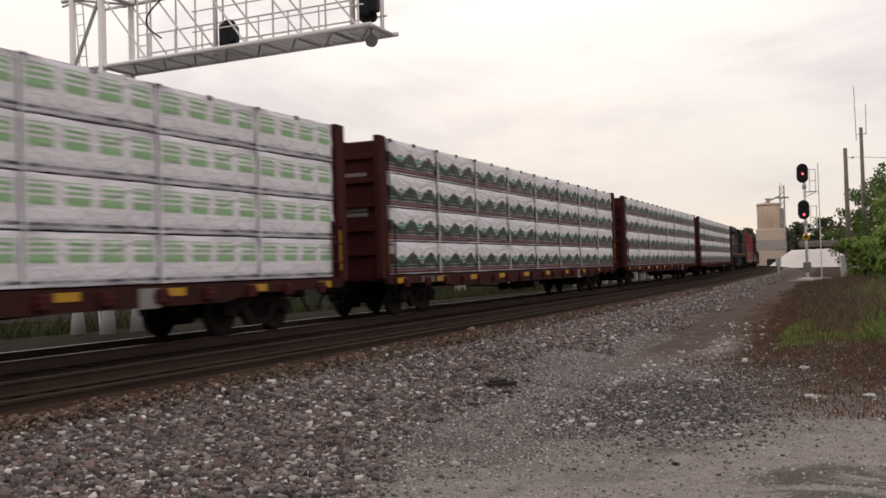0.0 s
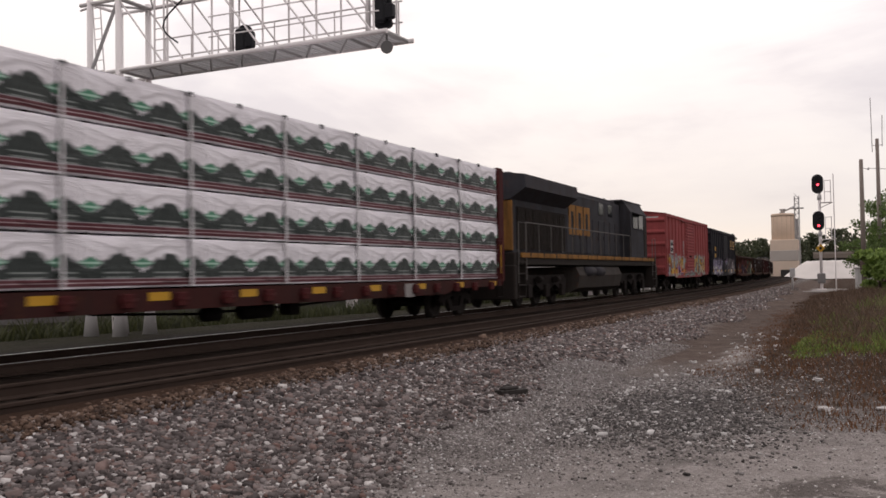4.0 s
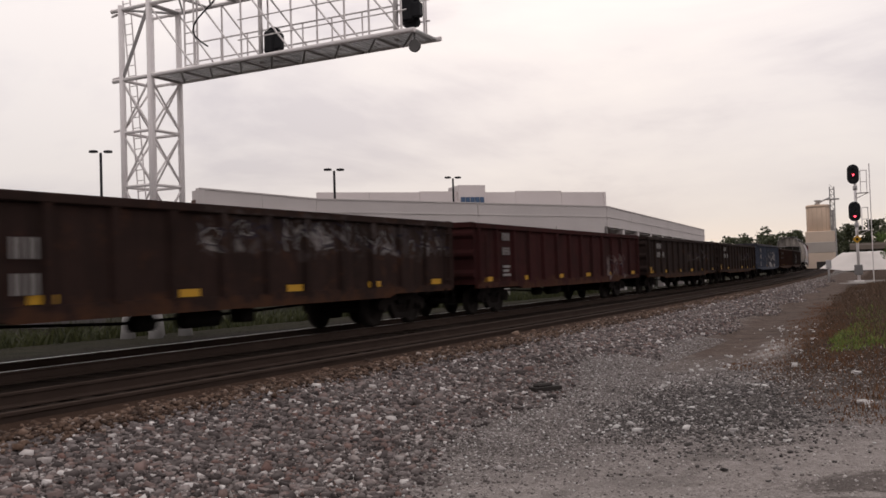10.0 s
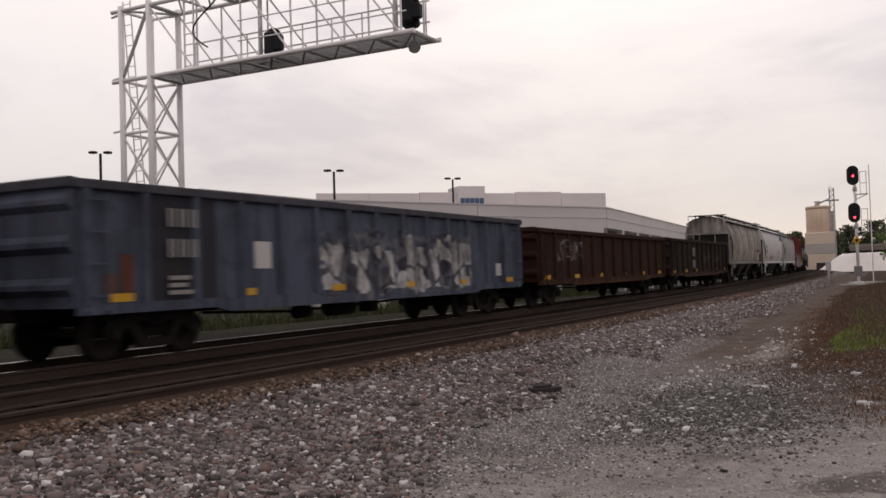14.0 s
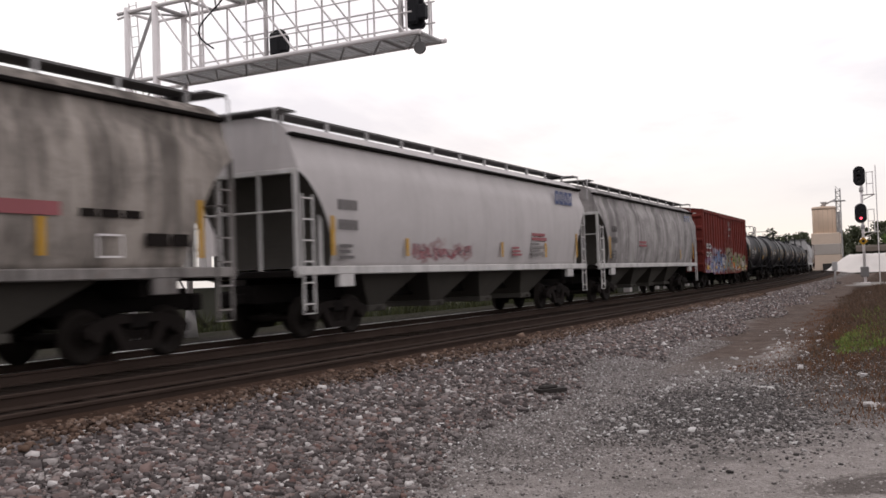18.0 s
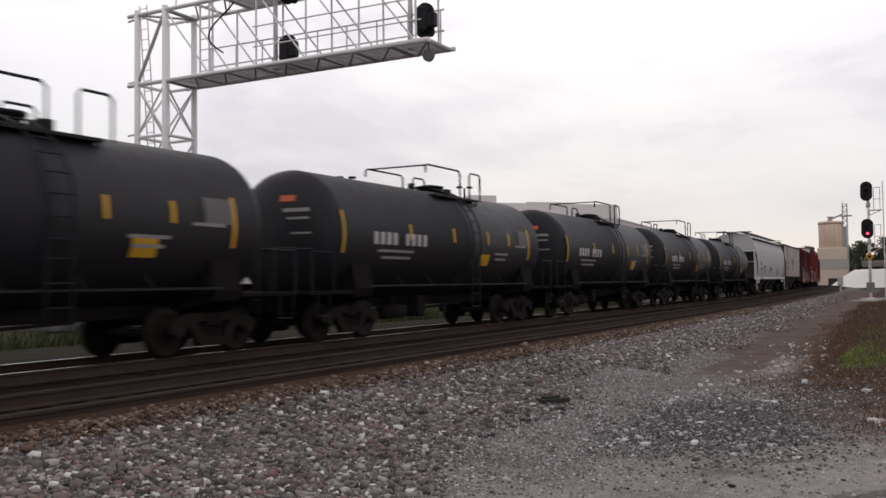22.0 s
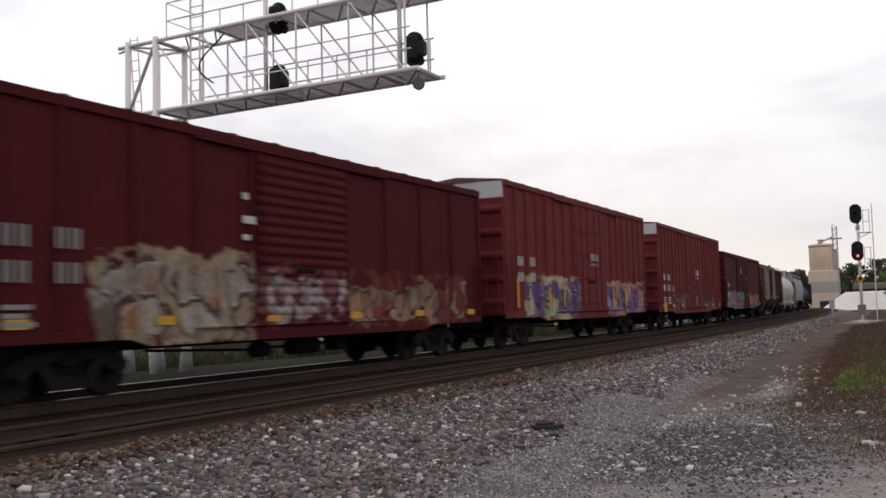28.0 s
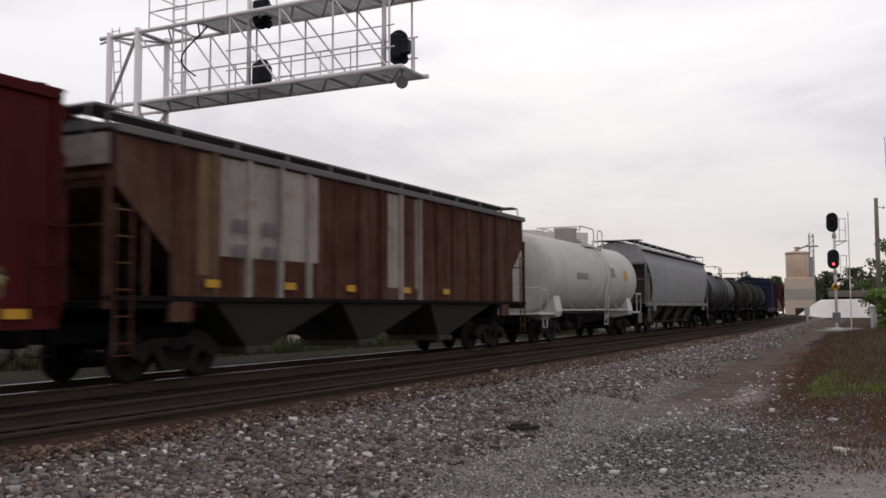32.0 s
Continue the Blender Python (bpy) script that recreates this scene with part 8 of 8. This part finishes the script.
    # concrete overpass behind
    b = thing("overpass", "long concrete overpass in front of the woods", "bridge")
    bx = 400.0
    solid("girder", lambda bm: soft_box(bm, bx, bx + 8, -160, 31, 7.2, 9.0, 0.1), plain("stained_girder", (0.2, 0.165, 0.14), 0.9, 0, 0.25, 0.2), b)
    solid("railing", lambda bm: box(bm, bx, bx + 0.3, -160, 31, 9.0, 9.7), plain("weathered_parapet", (0.27, 0.23, 0.2), 0.9, 0, 0.25, 0.2), b)
    # dark sheet below the girder, painted as the shadow under the bridge
    solid("shadow_gap", lambda bm: box(bm, bx + 4, bx + 5, -160, 28, -0.5, 7.2), plain("underbridge_shade_paint", (0.05, 0.043, 0.038), 0.9, 0, 0.3, 0.3), b)
    for i in range(8):
        solid("pier", lambda bm: soft_box(bm, bx + 1, bx + 3, 20 - i * 18, 22 - i * 18, -0.6, 7.3, 0.1), plain("dark_pier", (0.1, 0.085, 0.075), 0.9, 0, 0.25, 0.2), b)
    # utility poles on the yard side
    for x, y, zt, label in ((70.5, 2.25, 8.95, "weathered wooden utility pole"), (80.0, 1.38, 11.5, "tall wooden pole with two whip aerials")):
        p = thing("utility_pole", label, "utility pole", "wooden poles")
        zb = ground_z(x, y)
        solid("pole", lambda bm: rod(bm, (x, y, zb - 0.3), (x, y, zt), 0.19, 10, 0.13), plain("weathered_pole_wood", (0.2, 0.165, 0.145), 0.9, 0, 0.4, 2, 0.4), p)
        if zt > 10:
            for side, low, high in ((0.35, 1.0, 3.2), (-0.35, 0.6, 1.8)):
                solid("aerial", lambda bm: rod(bm, (x, y + side, zt - low), (x, y + side * 1.14, zt + high), 0.033, 6), GALV_DULL, p)
            solid("aerial_bracket", lambda bm: rod(bm, (x, y - 0.4, zt - 0.5), (x, y + 0.4, zt - 0.5), 0.03, 6), GALV_DULL, p)
        else:
            solid("insulator", lambda bm: (rod(bm, (x, y, zt - 0.6), (x, y - 0.5, zt - 0.7), 0.025, 6), rod(bm, (x, y - 0.45, zt - 0.75), (x, y - 0.45, zt - 0.6), 0.06, 8)), GALV_DULL, p)
            solid("meter_box", lambda bm: soft_box(bm, x - 0.35, x - 0.15, y - 0.25, y + 0.25, zb + 1.2, zb + 2.0, 0.03), plain("brown_meter_box", (0.1, 0.07, 0.06), 0.7), p)
    wire = bmesh.new()
    pipe(wire, [(70.5 + 3 * i * 0.4, 1.75 - i * 2.4, 8.3 - 0.12 * i + 0.012 * i * i) for i in range(11)], 0.015, 5)
    tagged(new("overhead_wire", to_mesh("wire", wire, BLACK)), "thin overhead wire from the pole", "wire")
    c = thing("equipment_cabinet", "white signal equipment cabinet by the poles", "cabinet")
    cx, cy = 82.0, 2.9
    zc = ground_z(cx, cy)
    solid("body", lambda bm: soft_box(bm, cx - 1.0, cx + 1.0, cy - 1.0, cy + 0.35, zc - 0.1, zc + 1.75, 0.04), plain("white_cabinet_paint", (0.6, 0.59, 0.58), 0.6, 0, 0.15, 1.5, 0.1), c)
    solid("roof", lambda bm: soft_box(bm, cx - 1.1, cx + 1.1, cy - 1.1, cy + 0.45, zc + 1.75, zc + 1.85, 0.03), GALV, c)
    solid("door", lambda bm: soft_box(bm, cx - 1.03, cx - 0.99, cy - 0.8, cy + 0.15, zc + 0.15, zc + 1.6, 0.015), plain("white_cabinet_door", (0.55, 0.54, 0.53), 0.6), c)


# ---- trees, weeds, stones ----
def leaf_mat(name, a, b):
    m, N, L, s = shader(name, 0.6, 0, 0.3)
    geo = N("ShaderNodeNewGeometry")
    oi = N("ShaderNodeObjectInfo")
    col = steps(N, L, geo.outputs["Random Per Island"], (0.0, a), (1.0, b))
    L(col, s.inputs["Base Color"])
    s.inputs["Subsurface Weight"].default_value = 0.0
    tr = N("ShaderNodeBsdfTranslucent")
    L(col, tr.inputs["Color"])
    mx = N("ShaderNodeMixShader")
    mx.inputs[0].default_value = 0.3
    L(s.outputs[0], mx.inputs[1])
    L(tr.outputs[0], mx.inputs[2])
    L(mx.outputs[0], m.node_tree.nodes["Material Output"].inputs["Surface"])
    return m


def quads_mesh(name, centres, size, rnd, material, flat=0.0):
    """Small leaf quads, each an island of its own."""
    n = len(centres)
    c = np.asarray(centres, float)
    u = rnd.normal(size=(n, 3))
    u /= np.linalg.norm(u, axis=1)[:, None]
    v = rnd.normal(size=(n, 3))
    v -= (v * u).sum(1)[:, None] * u
    v /= np.linalg.norm(v, axis=1)[:, None]
    s = size * rnd.uniform(0.6, 1.4, size=(n, 1))
    p = np.stack([c - u * s, c - v * s * 0.6, c + u * s, c + v * s * 0.6], 1).reshape(-1, 3)
    me = bpy.data.meshes.new(name)
    me.vertices.add(4 * n)
    me.vertices.foreach_set("co", p.ravel())
    me.loops.add(4 * n)
    me.loops.foreach_set("vertex_index", np.arange(4 * n, dtype=np.int32))
    me.polygons.add(n)
    me.polygons.foreach_set("loop_start", np.arange(0, 4 * n, 4, dtype=np.int32))
    me.update(calc_edges=True)
    me.materials.append(material)
    return me


BARK = plain("tree_bark", (0.09, 0.07, 0.055), 0.95, 0, 0.4, 3, 0.6)
LEAF = leaf_mat("summer_leaves", (0.05, 0.085, 0.022), (0.13, 0.19, 0.05))
LEAF_PALE = leaf_mat("pale_spring_leaves", (0.1, 0.16, 0.035), (0.26, 0.36, 0.09))
# far leaves are greyed in colour to stand in for haze
LEAF_FAR = leaf_mat("haze_tinted_far_leaves", (0.05, 0.06, 0.035), (0.09, 0.1, 0.055))


def tree(x, y, h, spread, seed, material, leaves=2600, size=0.16, label="leafy green tree at the edge of the yard", low=0.25, trunk=0.16):
    rnd = np.random.RandomState(seed)
    zb = ground_z(x, y)
    t = thing("tree", label, "tree", "trees", pose(x, y, zb))
    limbs = []
    def wood(bm):
        rod(bm, (0, 0, -0.2), (0.15, 0.1, h * 0.45), trunk, 8, trunk * 0.65)
        rod(bm, (0.15, 0.1, h * 0.45), (0.0, 0.0, h * 0.85), trunk * 0.65, 7, trunk * 0.2)
        for i in range(11):
            a, e = rnd.uniform(0, math.tau), rnd.uniform(0.25, 0.85)
            zz = h * rnd.uniform(max(low, 0.15), 0.75)
            ln = spread * rnd.uniform(0.6, 1.0)
            tip = (ln * math.cos(a), ln * math.sin(a), zz + ln * e * 0.7)
            rod(bm, (0.1, 0.05, zz), tip, trunk * 0.4, 6, 0.03)
            limbs.append(tip)
    solid("trunk", wood, BARK, t)
    clumps = [np.array(l) for l in limbs] + [np.array((rnd.uniform(-0.6, 0.6) * spread, rnd.uniform(-0.6, 0.6) * spread, h * rnd.uniform(low + 0.1, 0.95))) for _ in range(16)]
    pts = []
    for i in range(leaves):
        c = clumps[rnd.randint(len(clumps))]
        d = rnd.normal(size=3)
        d *= spread * 0.36 * rnd.uniform(0.35, 1.0) / np.linalg.norm(d)
        pts.append(c + d * (1, 1, 0.75))
    part("crown", quads_mesh("crown", pts, size, rnd, material), None, t, "uneven crown of small leaves")


def build_trees():
    for i, (x, y, h, s, m) in enumerate(((86, 1.4, 8.2, 2.1, LEAF), (92, 0.2, 9.4, 2.6, LEAF), (78, -0.6, 8.2, 2.5, LEAF), (64, -0.5, 5.2, 1.8, LEAF_PALE), (55, -1.2, 4.6, 2.0, LEAF_PALE), (98, -3.0, 9.0, 3.4, LEAF), (70, -3.2, 6.5, 2.8, LEAF), (47, -0.7, 2.9, 1.3, LEAF_PALE), (110, 3.2, 5.5, 2.2, LEAF), (60, 1.0, 2.6, 1.2, LEAF_PALE))):
        tree(x, y, h, s, 20 + i, m, 3600, 0.12, low=0.05, label="leafy green tree at the edge of the yard" if m is LEAF else "pale green young tree above the weeds")
    for i in range(17):
        b = (10.2, 9.3, 8.6, 8.0, 7.5, 5.0, 4.3, 3.6, 3.0, 2.3, 1.5, 0.6, -0.5, 12.0, 13.2, 6.8, 5.6)[i]
        d = 430 + 25 * math.sin(i * 2.1)
        tree(d * math.cos(radians(b)), d * math.sin(radians(b)), 15 + 4 * math.sin(i * 1.7), 7.5, 60 + i, LEAF_FAR, 1500, 0.7, "distant tree with haze-tinted leaves beyond the overpass", 0.1, 0.4)
    bare = thing("bare_tree", "leafless grey tree in the distance", "tree", "trees", pose(330 * math.cos(radians(9.0)), 330 * math.sin(radians(9.0)), -0.9))
    def twigs(bm):
        rnd = random.Random(3)
        rod(bm, (0, 0, 0), (0, 0, 7), 0.3, 6, 0.15)
        for i in range(26):
            a, z = rnd.uniform(0, math.tau), rnd.uniform(3.5, 8)
            l = rnd.uniform(2, 4.2)
            e = (l * math.cos(a), l * math.sin(a), z + l * rnd.uniform(0.5, 1.2))
            rod(bm, (0, 0, z * 0.85), e, 0.09, 5, 0.03)
            for q in range(3):
                f = (e[0] + rnd.uniform(-1, 1), e[1] + rnd.uniform(-1, 1), e[2] + rnd.uniform(0.2, 1.4))
                rod(bm, [e[j] * 0.7 for j in (0, 1)] + [z * 0.85 + (e[2] - z * 0.85) * 0.7], f, 0.05, 4, 0.02)
    solid("trunk", twigs, BARK, bare)


def blades(name, label, material, n, area, height, seed, width=0.006, out=0.0, low=1.0):
    """A stand of thin upright stems with side leaves, one object."""
    rnd = np.random.RandomState(seed)
    pts, k = [], 0.0
    while k < n:
        x, y = rnd.uniform(area[0], area[1]), rnd.uniform(area[2], area[3])
        edge = min(area[3], 0.07 * x + 1.0 + 0.1 - 1.1 * (1 - smooth(11.0, 15.5, x))) - 0.8 * abs(noise.noise((x * 0.25, 1.3, seed))) if area[3] < 9 else area[3]
        edge += out
        if y > edge + 0.5 * noise.noise((x * 0.8, y * 0.8, 2)):
            k += 0.25
            continue
        clump = noise.noise((x * 0.55, y * 0.7, seed + 9)) + 0.6 * noise.noise((x * 1.7, y * 1.9, seed))
        if clump < rnd.uniform(-0.7, 0.15):
            k += 0.25
            continue
        hh = height * rnd.uniform(0.3, 1.0) ** 1.3 * (0.3 + 0.7 * smooth(0, 2.5, edge - y)) * (0.6 + 0.7 * max(0.0, clump)) * (low + (1 - low) * smooth(14, 26, x))
        z = ground_z(x, y)
        lean = rnd.normal(size=2) * 0.45 * hh
        a = rnd.uniform(0, math.pi)
        w = width * rnd.uniform(0.7, 1.6)
        dx, dy = w * math.cos(a), w * math.sin(a)
        pts += [(x - dx, y - dy, z - 0.02), (x + dx, y + dy, z - 0.02), (x + lean[0] * 0.5 + dx * 0.8, y + lean[1] * 0.5 + dy * 0.8, z + hh * 0.6), (x + lean[0] * 0.5 - dx * 0.8, y + lean[1] * 0.5 - dy * 0.8, z + hh * 0.6)]
        pts += [(x + lean[0] * 0.5 - dx * 0.8, y + lean[1] * 0.5 - dy * 0.8, z + hh * 0.6), (x + lean[0] * 0.5 + dx * 0.8, y + lean[1] * 0.5 + dy * 0.8, z + hh * 0.6), (x + lean[0] + dx * 0.2, y + lean[1] + dy * 0.2, z + hh), (x + lean[0] - dx * 0.2, y + lean[1] - dy * 0.2, z + hh)]
        k += 1
    m = len(pts) // 4
    me = bpy.data.meshes.new(name)
    me.from_pydata(pts, [], [(4 * i, 4 * i + 1, 4 * i + 2, 4 * i + 3) for i in range(m)])
    me.materials.append(material)
    tagged(new(name, me), label, "weeds", kind="stuff")


def scatter(name, label, n, place, size, seed, material, flat=0.6, level=None):
    """Many rough stones as one object: jittered blocks with clipped corners."""
    rnd = np.random.RandomState(seed)
    base = np.array([(-1, -1, -1), (1, -1, -1), (1, 1, -1), (-1, 1, -1), (-1, -1, 1), (1, -1, 1), (1, 1, 1), (-1, 1, 1)], float) * 0.62
    quads = np.array([(0, 3, 2, 1), (4, 5, 6, 7), (0, 1, 5, 4), (1, 2, 6, 5), (2, 3, 7, 6), (3, 0, 4, 7)])
    xy = place(rnd, n)
    n = len(xy)
    z = np.array([ground_z(x, y) for x, y in xy]) if level is None else np.array([level(x) for x, y in xy])
    s = size * np.exp(rnd.normal(size=n) * 0.35)
    v = base[None] * (1 + rnd.uniform(-0.45, 0.45, size=(n, 8, 3)))
    v[:, :, 2] *= flat
    ang = rnd.uniform(0, math.tau, n)
    tilt = rnd.uniform(-0.7, 0.7, n)
    ca, sa, ct, st = np.cos(ang)[:, None], np.sin(ang)[:, None], np.cos(tilt)[:, None], np.sin(tilt)[:, None]
    x, y, zz = v[:, :, 0], v[:, :, 1] * ct - v[:, :, 2] * st, v[:, :, 1] * st + v[:, :, 2] * ct
    p = np.stack([x * ca - y * sa, x * sa + y * ca, zz], 2) * s[:, None, None]
    p += np.stack([xy[:, 0], xy[:, 1], z + s * 0.25], 1)[:, None, :]
    me = bpy.data.meshes.new(name)
    me.vertices.add(8 * n)
    me.vertices.foreach_set("co", p.reshape(-1))
    f = (quads[None] + 8 * np.arange(n)[:, None, None]).reshape(-1)
    me.loops.add(24 * n)
    me.loops.foreach_set("vertex_index", f.astype(np.int32))
    me.polygons.add(6 * n)
    me.polygons.foreach_set("loop_start", np.arange(0, 24 * n, 4, dtype=np.int32))
    me.update(calc_edges=True)
    me.materials.append(material)
    tagged(new(name, me), label, "stones", kind="stuff")


def stone_mat(name, *stops):
    m, N, L, b = shader(name, 0.9, 0, 0.25)
    geo = N("ShaderNodeNewGeometry")
    tc = N("ShaderNodeTexCoord")
    col = steps(N, L, geo.outputs["Random Per Island"], *stops)
    fine = grain(N, L, tc.outputs["Object"], 60, 4, 0.7)
    col = blend(N, L, calc(N, L, "MULTIPLY", fine, 0.35), col, (0.05, 0.042, 0.04, 1))
    L(col, b.inputs["Base Color"])
    bumped(N, L, b, fine, 0.4, 0.01)
    return m


LITTER = ((12.32, 0.87, 0.085), (12.38, 0.23, 0.075), (14.24, 1.09, 0.07), (49.79, 3.36, 0.2), (40.42, 2.72, 0.18), (10.35, 2.22, 0.03), (13.53, 2.31, 0.05), (10.91, 1.46, 0.03))


def build_ground_cover():
    granite = stone_mat("ballast_granite", (0.0, (0.0351, 0.0281, 0.0281)), (0.35, (0.111, 0.0936, 0.0909)), (0.65, (0.234, 0.204, 0.2)), (0.8, (0.176, 0.103, 0.0878)), (0.93, (0.386, 0.351, 0.339)), (1.0, (0.773, 0.737, 0.726)))
    gravel = stone_mat("yard_gravel_stone", (0.0, (0.0748, 0.0658, 0.0628)), (0.5, (0.239, 0.214, 0.207)), (0.9, (0.449, 0.412, 0.401)), (1.0, (0.792, 0.792, 0.792)))
    grit = stone_mat("yard_grit", (0.0, (0.156, 0.137, 0.13)), (0.5, (0.325, 0.294, 0.281)), (0.9, (0.52, 0.477, 0.46)), (1.0, (0.78, 0.754, 0.741)))
    pale = stone_mat("white_rubble", (0.0, (0.4, 0.38, 0.37)), (1.0, (0.75, 0.73, 0.72)))
    def shoulder(rnd, n):
        x = 3.5 + 36 * rnd.uniform(size=n) ** 1.7
        d = 3.3 + 3.75 * rnd.uniform(size=n) ** 0.75
        y = d + np.maximum(0, x - BEND) ** 2 / (2 * RADIUS)
        keep = d > 3.45 + 0.19 * np.clip(x - 6, 0, 8) + 0.3 * np.sin(x * 0.9) + 0.02 * np.maximum(0, x - 14) + 0.5 * np.abs(rnd.normal(size=n))
        return np.stack([x, y], 1)[keep]
    def far_shoulder(rnd, n):
        x = 17 + 60 * rnd.uniform(size=n) ** 1.25
        d = 4.0 + 3.2 * rnd.uniform(size=n)
        y = d + np.maximum(0, x - BEND) ** 2 / (2 * RADIUS)
        keep = d > 4.6 + 0.012 * (x - 17) + 0.3 * np.sin(x * 0.7) + 0.4 * np.abs(rnd.normal(size=n))
        return np.stack([x, y], 1)[keep]
    def near_bed(rnd, n):
        x = 5 + 17 * rnd.uniform(size=n) ** 1.2
        y = 5.6 - 4.0 * np.abs(rnd.normal(size=n)) * 0.6
        keep = (x + 1.2 * y > 11.2 + 0.8 * rnd.normal(size=n)) & ((x < 15.5) | (y > 4.3))
        return np.stack([x, y], 1)[keep]
    def yard(rnd, n):
        x = 4.5 + 13 * rnd.uniform(size=n) ** 1.4
        return np.stack([x, -3.5 + 8.0 * rnd.uniform(size=n)], 1)
    def rust_edge(rnd, n):
        x = 2.0 + 44 * rnd.uniform(size=n) ** 1.4
        d = 7.35 + 0.3 * rnd.normal(size=n)
        return np.stack([x, np.clip(d, 6.7, 7.75) + np.maximum(0, x - BEND) ** 2 / (2 * RADIUS)], 1)
    def oily(rnd, n):
        x, y = rnd.normal(size=n) * 1.25 + 11.5, rnd.normal(size=n) * 0.6
        return np.stack([x, y + 2.5 + 0.12 * (x - 11.6)], 1)
    def bits(rnd, n):
        x = 9.5 + 18 * rnd.uniform(size=n) ** 1.6
        return np.stack([x, 0.9 + 2.6 * rnd.uniform(size=n) + 0.03 * x], 1)
    scatter("ballast_stones", "loose grey and brown granite ballast", 88000, shoulder, 0.022, 1, granite, 0.75)
    scatter("scattered_gravel", "scattered smaller gravel below the ballast", 64000, near_bed, 0.0095, 2, gravel, 0.7)
    scatter("far_ballast", "grey ballast along the track ahead", 70000, far_shoulder, 0.024, 14, granite, 0.75)
    scatter("rusty_ballast", "rust-stained ballast stones beside the near rail", 12000, rust_edge, 0.022, 11, stone_mat("rusty_granite", (0.0, (0.04, 0.024, 0.017)), (0.6, (0.11, 0.066, 0.045)), (0.9, (0.2, 0.13, 0.095)), (1.0, (0.34, 0.28, 0.25))), 0.7, lambda x: grade(x) - 0.13)
    scatter("oily_gravel", "dark oil-stained gravel in the yard", 6000, oily, 0.014, 12, stone_mat("oily_grit", (0.0, (0.04, 0.037, 0.036)), (0.7, (0.11, 0.1, 0.098)), (0.95, (0.22, 0.205, 0.2)), (1.0, (0.5, 0.48, 0.47))), 0.6)
    scatter("yard_gravel", "fine grey yard gravel", 18000, yard, 0.009, 3, grit, 0.6)
    scatter("pale_rubble", "white bits of rubble and litter on the yard", 260, bits, 0.028, 4, pale, 0.5)
    dry = leaf_mat("dry_brown_weeds", (0.05, 0.033, 0.024), (0.17, 0.108, 0.072))
    green = leaf_mat("green_weeds", (0.06, 0.085, 0.018), (0.2, 0.26, 0.06))
    blades("dry_weeds", "dry brown weeds on the bank", dry, 60000, (12.5, 58, -2.5, 4.6), 0.66, 5, 0.007, low=0.3)
    blades("red_weeds", "low reddish weeds at the yard edge", leaf_mat("reddish_weeds", (0.08, 0.036, 0.02), (0.2, 0.095, 0.042)), 36000, (10.8, 42, -2.5, 5.2), 0.18, 8, 0.006, 0.8)
    blades("green_weeds", "patch of green grass among the weeds", green, 16000, (16.5, 28, -2.5, 1.9), 0.5, 6, 0.011)
    blades("bank_grass", "tall green grass behind the weeds", green, 9000, (26, 60, -3.5, 2.4), 0.8, 16, 0.014)
    blades("far_grass", "rough green grass beyond the tracks", leaf_mat("dull_grass", (0.025, 0.03, 0.012), (0.06, 0.065, 0.025)), 15000, (15, 66, 20.5, 27), 0.9, 7, 0.02)
    bag = plain("dirty_white_plastic", (0.42, 0.4, 0.39), 0.5, 0, 0.25, 6, 0.1)
    for i, (x, y, r) in enumerate(LITTER):
        rnd = random.Random(30 + i)
        bm = bmesh.new()
        bmesh.ops.create_icosphere(bm, subdivisions=2, radius=r)
        for v in bm.verts:
            k = 1 + 0.7 * noise.noise(v.co * (2.2 / r) + Vector((i * 3.1, 0, 0)))
            v.co = Vector((v.co.x * k * 1.3, v.co.y * k, v.co.z * k * 0.4))
        tagged(new("litter", to_mesh("litter", bm, bag)), "crumpled dirty white plastic lying on the ground", "litter", "litter at the weeds").matrix_basis = pose(x, y, ground_z(x, y) + 0.2 * r, 0, 0, rnd.uniform(0, 180))
    plate = bmesh.new()
    prism(plate, [(-0.24, -0.1), (0.2, -0.13), (0.26, 0.02), (0.1, 0.12), (-0.2, 0.1)], 0.0, 0.05, "z")
    soft_box(plate, -0.16, 0.12, -0.05, 0.07, 0.04, 0.09, 0.02)
    tagged(new("scrap_plate", to_mesh("scrap", plate, plain("scrap_iron", (0.035, 0.03, 0.028), 0.8, 0.2, 0.4, 9))), "dark scrap of rubber lying on the gravel", "scrap").matrix_basis = pose(11.95, 4.78, ground_z(11.95, 4.78) + 0.01, 0, 0, -25)


build_gantry()
build_mast()
build_garage()
build_distance()
build_trees()
build_ground_cover()


# ---- the train moves ----
def motions():
    for car, middle in TRAIN:
        rows = []
        for k in range(33):
            a = middle - SPEED * k
            x, y, h = on_track(a)
            slope = (grade(a + 8) - grade(a - 8)) / 16
            rows.append((k, pose(x, y, grade(a) - SAG[car], 0, -math.degrees(slope), math.degrees(h))))
        walk(car, rows)
    for cover_disc, (x, y, z) in COVER_DISCS:
        walk(cover_disc, [(0, pose(x, y, z + 0.29)), (16.6, pose(x, y, z + 0.29)), (16.9, pose(x, y, z)), (32, pose(x, y, z))])


motions()
